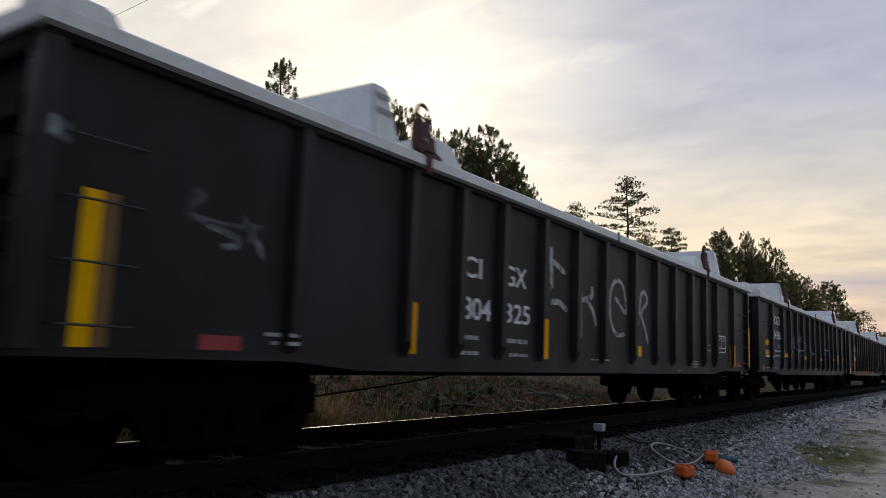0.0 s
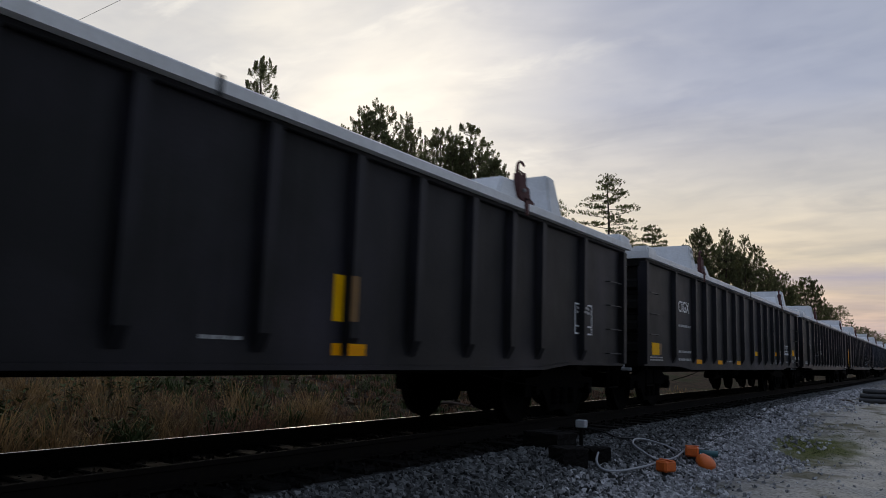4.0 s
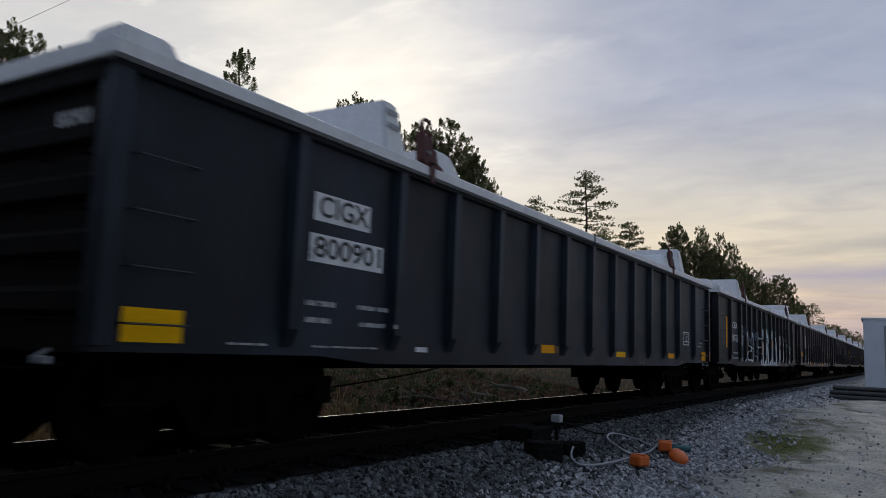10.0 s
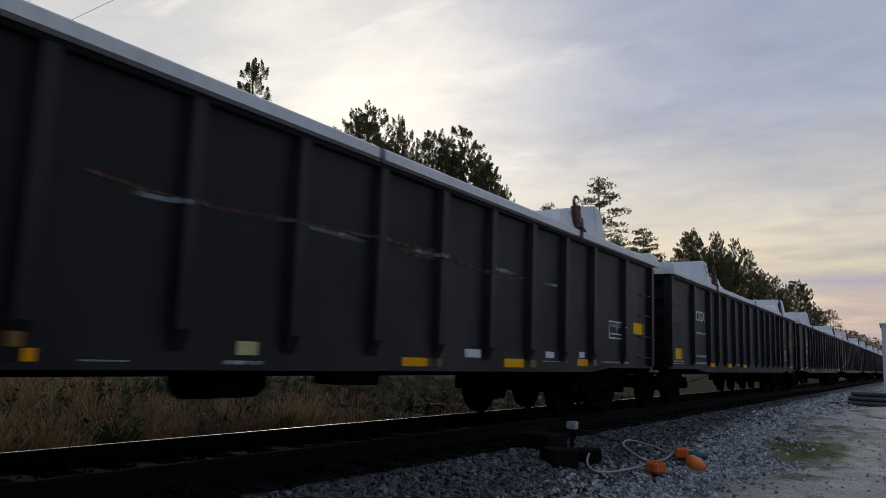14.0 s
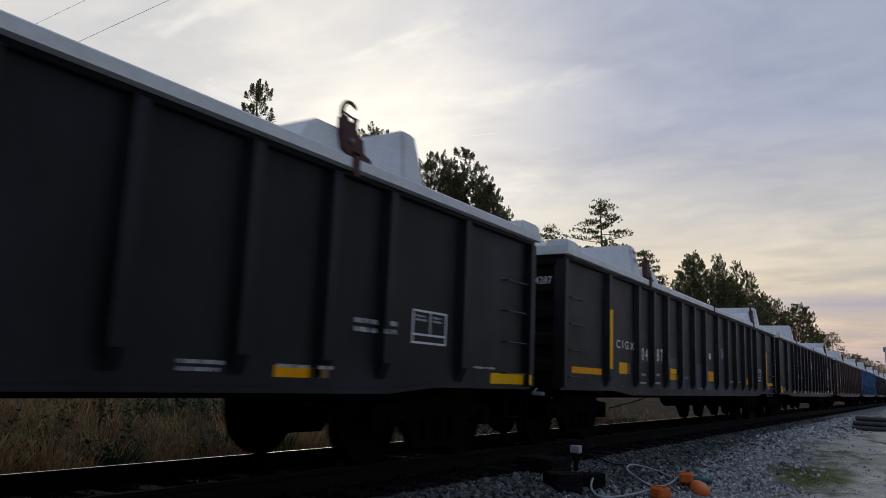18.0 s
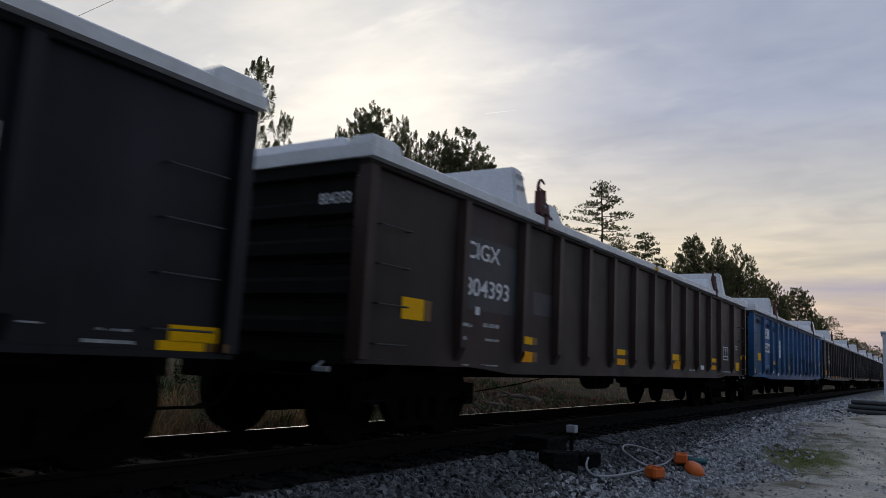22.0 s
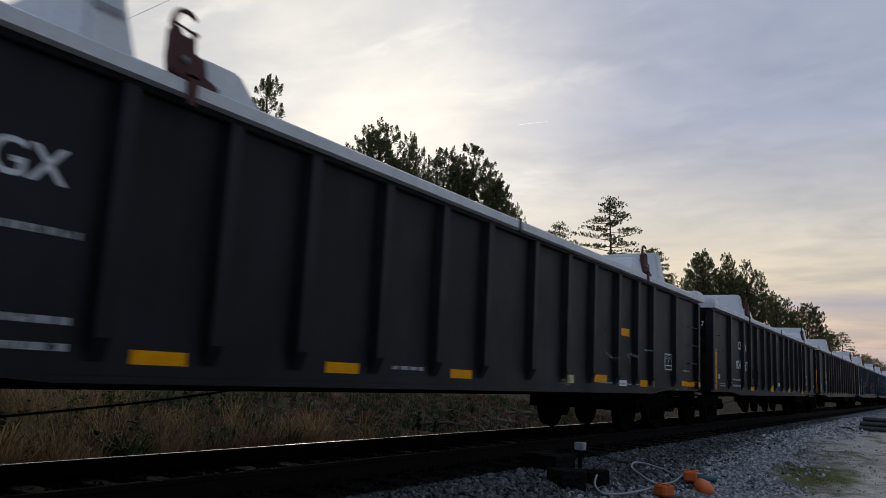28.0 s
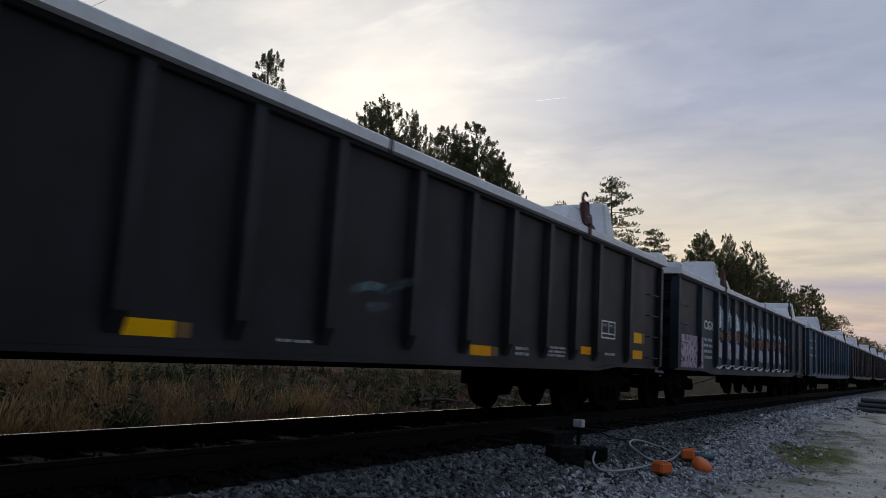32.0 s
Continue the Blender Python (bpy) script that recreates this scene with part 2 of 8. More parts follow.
M = {
    "paint": surface("car_paint", (1, 1, 1), 0.52, second=(0.0120, 0.0115, 0.0125), scale=1.1, amount=0.5, fine=26, own=True, gloom=True,
                     streak=(0.020, 0.018, 0.022), streak_amount=0.5, bump=0.2, spec=0.22),
    # grime coloured darker than it is, to include the shade under the cars
    "under": surface("grimy_shaded_underframe", (0.0035, 0.0032, 0.003), 0.95, second=(0.006, 0.005, 0.0045), scale=5, spec=0.06),
    "soot": surface("dark_end_plate", (0.009, 0.0085, 0.0085), 0.8, second=(0.016, 0.014, 0.013), scale=2.0, amount=0.5, streak=(0.022, 0.019, 0.017), streak_amount=0.4, spec=0.15),
    "lid": surface("fibreglass_lid", (0.84, 0.85, 0.87), 0.5, second=(0.68, 0.69, 0.70), scale=1.6, amount=0.5, fine=30,
                   streak=(0.46, 0.45, 0.43), streak_amount=0.30, bump=0.08),
    "hook": surface("rusty_clamp", (0.10, 0.034, 0.034), 0.75, second=(0.045, 0.018, 0.018), scale=14),
    "white": surface("white_stencil", (0.84, 0.85, 0.87), 0.6, second=(0.5, 0.5, 0.51), scale=5, amount=0.45, fine=50, bump=0, patchy=(0.16, 0.38, 1.0)),
    "print": surface("worn_small_print", (0.48, 0.49, 0.50), 0.6, second=(0.22, 0.22, 0.23), scale=7, amount=0.6, fine=50, bump=0, patchy=(0.26, 0.5, 1.0)),
    "faint": surface("faint_grey_print", (0.36, 0.36, 0.37), 0.6, scale=20, bump=0),
    "black": surface("black_stencil", (0.02, 0.02, 0.022), 0.6, bump=0),
    "yellow": surface("yellow_reflector", (1.0, 0.53, 0.0), 0.5, second=(0.98, 0.43, 0.0), scale=9, amount=0.3, bump=0, spec=0.08),
    "orange": surface("orange_reflector", (1.0, 0.42, 0.0), 0.5, second=(0.82, 0.28, 0.0), scale=9, amount=0.4, bump=0, spec=0.08),
    "motion_trail": surface("reflector_motion_trail", (0.20, 0.095, 0.010), 0.5, second=(0.11, 0.05, 0.008), scale=9, amount=0.4, bump=0),
    "red": surface("red_reflector", (0.38, 0.02, 0.03), 0.4, second=(0.2, 0.01, 0.015), scale=9, bump=0),
    "ghost": surface("faded_overspray", (0.34, 0.39, 0.44), 0.6, second=(0.10, 0.115, 0.13), scale=3.0, amount=0.85, fine=20, bump=0, patchy=(0.30, 0.72, 0.9), edge=0.22),
    "teal": surface("faded_teal_spray", (0.14, 0.22, 0.24), 0.6, second=(0.03, 0.05, 0.055), scale=3.0, amount=0.8, fine=20, bump=0, patchy=(0.30, 0.72, 0.9), edge=0.2),
    "pink": surface("pink_spray", (0.52, 0.40, 0.50), 0.6, second=(0.27, 0.20, 0.27), scale=6, amount=0.6, bump=0, patchy=(0.28, 0.55, 0.95)),
    "sienna": surface("brown_orange_spray", (0.30, 0.115, 0.06), 0.6, second=(0.14, 0.06, 0.04), scale=4, amount=0.6, bump=0, patchy=(0.22, 0.52, 0.9)),
    "lilac": surface("lilac_spray", (0.60, 0.54, 0.70), 0.6, second=(0.36, 0.32, 0.44), scale=4, amount=0.6, bump=0, patchy=(0.20, 0.50, 0.95)),
    "mist": surface("pale_blue_spray", (0.42, 0.54, 0.58), 0.6, second=(0.20, 0.28, 0.31), scale=4, amount=0.6, bump=0, patchy=(0.22, 0.52, 0.95)),
    "haze": surface("thin_blue_overspray", (0.20, 0.26, 0.32), 0.6, second=(0.09, 0.115, 0.14), scale=2.0, amount=0.7, fine=20, bump=0, patchy=(0.15, 0.7, 0.55), edge=0.3),
    "moss": surface("green_overspray", (0.065, 0.225, 0.135), 0.6, second=(0.02, 0.075, 0.048), scale=2.2, amount=0.7, fine=20, bump=0, patchy=(0.18, 0.55, 0.9), edge=0.25),
    "mint": surface("pale_green_spray", (0.17, 0.30, 0.22), 0.6, second=(0.07, 0.14, 0.10), scale=3, amount=0.7, bump=0, patchy=(0.2, 0.52, 0.9)),
    "patch": surface("dark_repaint", (0.012, 0.016, 0.023), 0.5, scale=3, bump=0),
    "smudge": surface("soot_smudge", (0.010, 0.010, 0.011), 0.8, scale=1.4, bump=0, patchy=(0.20, 0.75, 0.8), edge=0.4),
    "navy": surface("navy_repaint", (0.015, 0.026, 0.046), 0.5, scale=3, bump=0),
    "silver": surface("silver_spray", (0.90, 0.93, 0.97), 0.5, second=(0.56, 0.61, 0.66), scale=3.5, amount=0.7, fine=20, bump=0, patchy=(0.16, 0.48, 0.95)),
    "lime": surface("yellow_green_spray", (0.20, 0.24, 0.07), 0.6, second=(0.07, 0.09, 0.03), scale=4, amount=0.7, bump=0, patchy=(0.28, 0.62, 0.85)),
    "pale": surface("pale_yellow_tag", (0.62, 0.58, 0.26), 0.5, second=(0.4, 0.38, 0.18), scale=8, bump=0),
    "rust": surface("rust_scrape", (0.13, 0.055, 0.03), 0.8, second=(0.05, 0.03, 0.02), scale=6, amount=0.7, bump=0.1, patchy=(0.30, 0.62, 0.95)),
    "rustpatch": surface("dark_rust_patch", (0.045, 0.020, 0.016), 0.8, second=(0.02, 0.016, 0.015), scale=3, amount=0.7, bump=0.1, patchy=(0.30, 0.65, 0.9), edge=0.2),
    "maroon": surface("maroon_spray", (0.07, 0.012, 0.028), 0.6, second=(0.025, 0.01, 0.014), scale=4, amount=0.7, bump=0, patchy=(0.28, 0.60, 0.9)),
    "redspray": surface("red_spray", (0.22, 0.03, 0.04), 0.6, second=(0.1, 0.02, 0.025), scale=4, amount=0.7, bump=0, patchy=(0.30, 0.62, 0.85)),
    "rail_top": surface("worn_rail_head", (0.40, 0.39, 0.37), 0.26, 1.0, second=(0.5, 0.5, 0.5), scale=9, bump=0),
    # track colours kept near black: shade under the train is painted in
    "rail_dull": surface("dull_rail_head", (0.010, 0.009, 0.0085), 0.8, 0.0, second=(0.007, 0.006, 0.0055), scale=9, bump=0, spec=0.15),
    "dirty_shaded_stone": surface("oily_shaded_stone", (0.012, 0.0105, 0.0095), 0.95, second=(0.007, 0.006, 0.0055), spec=0.15, scale=9, fine=90, island=0.5, bump=0.3),
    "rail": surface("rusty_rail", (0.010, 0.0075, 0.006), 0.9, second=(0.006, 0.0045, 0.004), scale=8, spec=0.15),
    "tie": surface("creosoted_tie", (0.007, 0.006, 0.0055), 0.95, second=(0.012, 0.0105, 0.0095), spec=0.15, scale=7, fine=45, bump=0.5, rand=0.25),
    "dark_stone": surface("dark_ballast_stone", (0.140, 0.143, 0.145), 0.95, second=(0.036, 0.037, 0.0375), scale=9, fine=90, island=0.85, bump=0.3, spec=0.2),
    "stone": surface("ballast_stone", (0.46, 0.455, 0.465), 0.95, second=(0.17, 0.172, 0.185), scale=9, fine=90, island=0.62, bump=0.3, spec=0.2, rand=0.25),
    "shed": surface("white_shed_panel", (0.66, 0.70, 0.76), 0.55, second=(0.5, 0.53, 0.58), scale=1.5, amount=0.4, bump=0.05),
    "dark": surface("black_plastic", (0.022, 0.022, 0.024), 0.6, scale=8),
    "iron": surface("dull_iron", (0.03, 0.032, 0.036), 0.5, second=(0.02, 0.02, 0.02), scale=9),
    "pipe": surface("dusty_black_pipe", (0.035, 0.036, 0.040), 0.38, second=(0.07, 0.07, 0.07), scale=5, amount=0.5, bump=0.05),
    "clod": surface("earth_clod", (0.11, 0.078, 0.055), 0.95, second=(0.05, 0.034, 0.024), scale=8, fine=60, island=0.6, bump=0.4, spec=0.1),
    "grey": surface("grey_metal", (0.30, 0.31, 0.32), 0.6, second=(0.18, 0.18, 0.18), scale=8),
    "cable": surface("grey_cable", (0.42, 0.43, 0.46), 0.55, second=(0.3, 0.31, 0.33), scale=12, bump=0.05),
    "safety": surface("orange_plastic", (0.80, 0.16, 0.02), 0.5, second=(0.6, 0.11, 0.015), scale=12, amount=0.4, bump=0.05),
    "aqua": surface("teal_plastic", (0.05, 0.16, 0.18), 0.5, scale=12),
    "bark": surface("pine_bark", (0.085, 0.058, 0.042), 0.9, second=(0.04, 0.03, 0.024), scale=6, bump=0.5),
    "needles": surface("pine_needles", (0.19, 0.195, 0.090), 0.6, second=(0.12, 0.145, 0.06), scale=0.8, amount=0.6, island=0.5, bump=0, through=0.68),
    "scrub": surface("scrub_leaves", (0.060, 0.085, 0.026), 0.8, second=(0.05, 0.065, 0.025), spec=0.15, scale=2, island=0.4, bump=0),
    "dead": surface("dead_fern", (0.19, 0.100, 0.058), 0.85, second=(0.07, 0.04, 0.025), scale=0.9, amount=0.9, island=0.5, bump=0, through=0.3),
    "grass": surface("dry_grass", (0.36, 0.235, 0.105), 0.85, second=(0.10, 0.066, 0.032), scale=0.9, amount=0.9, island=0.5, bump=0, through=0.3),
    "wood": surface("weathered_wood", (0.13, 0.10, 0.075), 0.9, second=(0.07, 0.055, 0.042), scale=9, bump=0.4),
}


def ground_material():
    m = bpy.data.materials.new("ground_soil")
    m.use_nodes = True
    nt = m.node_tree
    N, L = nt.nodes, nt.links
    b = N["Principled BSDF"]
    b.inputs["Roughness"].default_value, b.inputs["Specular IOR Level"].default_value = 0.97, 0.08
    co = N.new("ShaderNodeTexCoord").outputs["Object"]
    sep = N.new("ShaderNodeSeparateXYZ")
    L.new(co, sep.inputs[0])

    def noise_at(sc, detail=5, dist=0.0):
        n = N.new("ShaderNodeTexNoise")
        n.inputs["Scale"].default_value, n.inputs["Detail"].default_value, n.inputs["Distortion"].default_value = sc, detail, dist
        L.new(co, n.inputs["Vector"])
        return n.outputs[0]

    def ramp(v, lo, hi):
        r = N.new("ShaderNodeMapRange")
        r.interpolation_type = "SMOOTHSTEP"
        r.inputs[1].default_value, r.inputs[2].default_value = lo, hi
        L.new(v, r.inputs[0])
        return r.outputs[0]

    def add(a, c, k=1.0):
        n = N.new("ShaderNodeMath")
        n.operation = "MULTIPLY_ADD"
        L.new(c, n.inputs[0])
        n.inputs[1].default_value = k
        L.new(a, n.inputs[2])
        return n.outputs[0]

    def mul(a, c):
        n = N.new("ShaderNodeMath")
        n.operation = "MULTIPLY"
        L.new(a, n.inputs[0])
        L.new(c, n.inputs[1])
        return n.outputs[0]

    def mix(fac, a, c):
        n = N.new("ShaderNodeMix")
        n.data_type = "RGBA"
        for key, v in ((0, fac), (6, a), (7, c)):
            if isinstance(v, tuple):
                n.inputs[key].default_value = (*v, 1)
            elif isinstance(v, float):
                n.inputs[key].default_value = v
            else:
                L.new(v, n.inputs[key])
        return n.outputs[2]

    big, mid, fine = noise_at(0.55, 6, 0.4), noise_at(2.6, 6), noise_at(26.0, 4)
    v = N.new("ShaderNodeTexVoronoi")
    v.inputs["Scale"].default_value = 19.0
    L.new(co, v.inputs["Vector"])
    bw = N.new("ShaderNodeRGBToBW")
    L.new(v.outputs["Color"], bw.inputs[0])
    gravel = mix(ramp(bw.outputs[0], 0.1, 0.9), (0.03, 0.03, 0.032), (0.30, 0.31, 0.325))
    gravel = mix(ramp(mid, 0.45, 0.7), gravel, (0.20, 0.205, 0.215))
    sand = mix(ramp(mid, 0.35, 0.7), (0.74, 0.67, 0.56), (0.52, 0.465, 0.38))
    sand = mix(ramp(fine, 0.5, 0.75), sand, (0.30, 0.26, 0.21))
    dirt = mix(ramp(fine, 0.4, 0.66), (0.56, 0.52, 0.46), (0.34, 0.31, 0.27))
    dirt = mix(ramp(noise_at(1.5, 7, 0.8), 0.47, 0.62), dirt, (0.17, 0.155, 0.10))
    # stones thin out into trodden dirt, and that into bare sand
    wide = add(sep.outputs[0], big, 2.2)
    col = mix(ramp(add(wide, noise_at(1.5, 5), 1.2), -1.25, 0.35), gravel, dirt)
    bare = mul(ramp(add(sep.outputs[0], big, 1.6), -0.75, 0.25), ramp(noise_at(0.8, 6, 0.9), 0.32, 0.52))
    col = mix(bare, col, sand)
    turf = mix(ramp(fine, 0.35, 0.65), (0.10, 0.115, 0.035), (0.17, 0.165, 0.065))
    # turf between stones and sand
    mp = N.new("ShaderNodeMapping")
    mp.vector_type = "POINT"
    mp.inputs["Location"].default_value, mp.inputs["Scale"].default_value = (1.62 / 0.62, -12.6 / 1.25, 0), (1 / 0.62, 1 / 1.25, 0)
    L.new(co, mp.inputs[0])
    dx = N.new("ShaderNodeVectorMath")
    dx.operation = "LENGTH"
    L.new(mp.outputs[0], dx.inputs[0])
    col = mix(ramp(add(dx.outputs["Value"], noise_at(3.2, 6), 1.6), 2.15, 1.25), col, turf)
    soil = mix(ramp(mid, 0.35, 0.65), (0.022, 0.015, 0.011), (0.055, 0.037, 0.026))
    soil = mix(ramp(fine, 0.5, 0.7), soil, (0.075, 0.050, 0.032))
    soil = mix(ramp(big, 0.47, 0.60), soil, (0.028, 0.032, 0.014))
    col = mix(ramp(add(sep.outputs[0], mid, 0.8), -7.6, -8.4), col, soil)
    # oil and brake dust along the track, with shade under the train painted in
    oily_shade = mix(ramp(mid, 0.35, 0.65), (0.007, 0.006, 0.0055), (0.013, 0.011, 0.0095))
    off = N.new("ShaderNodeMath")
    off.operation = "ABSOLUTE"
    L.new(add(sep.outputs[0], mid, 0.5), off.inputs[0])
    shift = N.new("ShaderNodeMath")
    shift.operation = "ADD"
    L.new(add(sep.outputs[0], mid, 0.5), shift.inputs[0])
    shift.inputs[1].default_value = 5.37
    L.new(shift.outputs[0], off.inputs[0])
    col = mix(ramp(off.outputs[0], 1.55, 1.25), col, oily_shade)
    L.new(col, b.inputs["Base Color"])
    bp = N.new("ShaderNodeBump")
    bp.inputs["Strength"].default_value, bp.inputs["Distance"].default_value = 0.6, 0.03
    hsum = add(fine, v.outputs["Distance"], -0.8)
    L.new(hsum, bp.inputs["Height"])
    L.new(bp.outputs[0], b.inputs["Normal"])
    return m


def dotted_material():
    """Pale pink spray filled with red and dark dots."""
    m = surface("dotted_pink_spray", (0.84, 0.76, 0.79), 0.6, second=(0.66, 0.57, 0.61), scale=3, amount=0.6, bump=0)
    N, L = m.node_tree.nodes, m.node_tree.links
    b = N["Principled BSDF"]
    v = N.new("ShaderNodeTexVoronoi")
    v.inputs["Scale"].default_value, v.inputs["Randomness"].default_value = 11.0, 0.8
    L.new(N.new("ShaderNodeTexCoord").outputs["Object"], v.inputs["Vector"])
    r = N.new("ShaderNodeMapRange")
    r.inputs[1].default_value, r.inputs[2].default_value = 0.37, 0.29
    L.new(v.outputs["Distance"], r.inputs[0])
    pick = N.new("ShaderNodeMix")
    pick.data_type = "RGBA"
    pick.inputs[6].default_value, pick.inputs[7].default_value = (0.26, 0.03, 0.06, 1), (0.06, 0.05, 0.06, 1)
    sep = N.new("ShaderNodeSeparateColor")
    L.new(v.outputs["Color"], sep.inputs[0])
    L.new(sep.outputs[0], pick.inputs[0])
    mx = N.new("ShaderNodeMix")
    mx.data_type = "RGBA"
    L.new(r.outputs[0], mx.inputs[0])
    L.new(b.inputs["Base Color"].links[0].from_socket, mx.inputs[6])
    L.new(pick.outputs[2], mx.inputs[7])
    L.new(mx.outputs[2], b.inputs["Base Color"])
    return m


def vapour_material():
    """Ice haze that glows by itself in place of sunlight, part of the bright sky."""
    m = bpy.data.materials.new("glowing_vapour")
    m.use_nodes = True
    N, L = m.node_tree.nodes, m.node_tree.links
    e, c, ms = N.new("ShaderNodeEmission"), N.new("ShaderNodeBsdfTransparent"), N.new("ShaderNodeMixShader")
    e.inputs[0].default_value, e.inputs[1].default_value = (1.0, 0.95, 0.88, 1), 1.0
    n = N.new("ShaderNodeTexNoise")
    n.inputs["Scale"].default_value = 0.06
    L.new(N.new("ShaderNodeTexCoord").outputs["Object"], n.inputs["Vector"])
    L.new(n.outputs[0], ms.inputs[0])
    L.new(c.outputs[0], ms.inputs[1])
    L.new(e.outputs[0], ms.inputs[2])
    L.new(ms.outputs[0], N["Material Output"].inputs[0])
    return m


M["vapour"] = vapour_material()
M["dotted"] = dotted_material()
M["ground"] = ground_material()


# ---- building helpers ----
def mesh_of(bm, name, mat, smooth=False):
    me = bpy.data.meshes.new(name)
    bm.to_mesh(me)
    bm.free()
    for q in (mat if isinstance(mat, (list, tuple)) else [mat]):
        me.materials.append(q)
    if smooth:
        me.shade_smooth()
    return me


def part(name, bm, mat, parent=None, label="", at=None, smooth=False):
    """Links a bmesh (or a mesh already made) as one object, under parent if given."""
    me = bm if isinstance(bm, bpy.types.Mesh) else mesh_of(bm, name, mat, smooth)
    ob = new(name, me)
    if parent is not None:
        ob.parent = parent
    if at is not None:
        ob.matrix_basis = at if isinstance(at, Matrix) else Matrix.Translation(at)
    if label:
        tagged(ob, label)
    return ob


def box(bm, x0, x1, y0, y1, z0, z1, bevel=0.0):
    vs = [bm.verts.new((x, y, z)) for z in (z0, z1) for y in (y0, y1) for x in (x0, x1)]
    fs = [bm.faces.new([vs[i] for i in f]) for f in ((0, 2, 3, 1), (4, 5, 7, 6), (0, 1, 5, 4), (2, 6, 7, 3), (0, 4, 6, 2), (1, 3, 7, 5))]
    if bevel:
        es = list({e for f in fs for e in f.edges})
        bmesh.ops.bevel(bm, geom=es, offset=bevel, segments=1, affect="EDGES")
    return bm


def prism(bm, outline, a, b, axis="y"):
    """Extrudes a closed outline of (u, w) pairs from a to b along the axis. u, w are the other two axes in order."""
    def at(u, w, s):
        return {"x": (s, u, w), "y": (u, s, w), "z": (u, w, s)}[axis]
    r0, r1 = ([bm.verts.new(at(u, w, s)) for u, w in outline] for s in (a, b))
    n = len(outline)
    bm.faces.new(r0), bm.faces.new(r1[::-1])
    for i in range(n):
        bm.faces.new((r0[i], r1[i], r1[(i + 1) % n], r0[(i + 1) % n]))
    bmesh.ops.recalc_face_normals(bm, faces=bm.faces[:])
    return bm


def tube(bm, pts, r, seg=8, r_end=None, cap=True):
    pts = [Vector(p) for p in pts]
    rings = []
    for i, p in enumerate(pts):
        d = (pts[min(i + 1, len(pts) - 1)] - pts[max(i - 1, 0)]).normalized()
        u = d.orthogonal().normalized() if not rings else (rings[-1][1] - d * d.dot(rings[-1][1])).normalized()
        v = d.cross(u)
        rad = r if r_end is None else r + (r_end - r) * i / (len(pts) - 1)
        rings.append(([bm.verts.new(p + (u * math.cos(a) + v * math.sin(a)) * rad) for a in [k * math.tau / seg for k in range(seg)]], u))
    for (a, _), (b, _) in zip(rings, rings[1:]):
        for k in range(seg):
            bm.faces.new((a[k], a[(k + 1) % seg], b[(k + 1) % seg], b[k]))
    if cap:
        bm.faces.new(rings[0][0][::-1]), bm.faces.new(rings[-1][0])
    return bm


def lathe(bm, profile, seg=20, axis="x"):
    """Turns (radius, along) pairs about the axis."""
    rings = []
    for r, s in profile:
        ring = []
        for k in range(seg):
            a = k * math.tau / seg
            c, d = r * math.cos(a), r * math.sin(a)
            ring.append(bm.verts.new({"x": (s, c, d), "z": (c, d, s), "y": (c, s, d)}[axis]))
        rings.append(ring)
    for a, b in zip(rings, rings[1:]):
        for k in range(seg):
            bm.faces.new((a[k], a[(k + 1) % seg], b[(k + 1) % seg], b[k]))
    bm.faces.new(rings[0][::-1]), bm.faces.new(rings[-1])
    bmesh.ops.recalc_face_normals(bm, faces=bm.faces[:])
    return bm


def curve_pts(pts, n=8):
    """A smooth line through the points (Catmull-Rom)."""
    p = [Vector(q) for q in pts]
    p = [p[0] * 2 - p[1]] + p + [p[-1] * 2 - p[-2]]
    out = []
    for i in range(1, len(p) - 2):
        for k in range(n):
            t = k / n
            out.append(0.5 * (2 * p[i] + (p[i + 1] - p[i - 1]) * t + (2 * p[i - 1] - 5 * p[i] + 4 * p[i + 1] - p[i + 2]) * t * t
                              + (3 * p[i] - p[i - 1] - 3 * p[i + 1] + p[i + 2]) * t ** 3))
    return out + [p[-2]]


FONT_MESHES = {}


def letters(text, size):
    """A flat mesh of the text, standing in the y-z plane, facing +x, from its left lower corner."""
    key = (text, size)
    if key not in FONT_MESHES:
        cu = bpy.data.curves.new("lettering", "FONT")
        cu.body, cu.size, cu.offset = text, size, size * 0.012
        ob = bpy.data.objects.new("lettering", cu)
        scene.collection.objects.link(ob)
        bpy.context.view_layer.update()
        me = bpy.data.meshes.new_from_object(ob.evaluated_get(bpy.context.evaluated_depsgraph_get()))
        bpy.data.objects.remove(ob)
        me.transform(Matrix(((0, 0, 1, 0), (1, 0, 0, 0), (0, 1, 0, 0), (0, 0, 0, 1))))
        FONT_MESHES[key] = me
    return FONT_MESHES[key]


# ---- plan ----
RAIL_Z, TRACK_X = 0.595, -5.62
CAR_PITCH, CAR_LEN = 17.5, 16.5


def smooth(a, b, v):
    t = np.clip((v - a) / (b - a), 0, 1)
    return t * t * (3 - 2 * t)


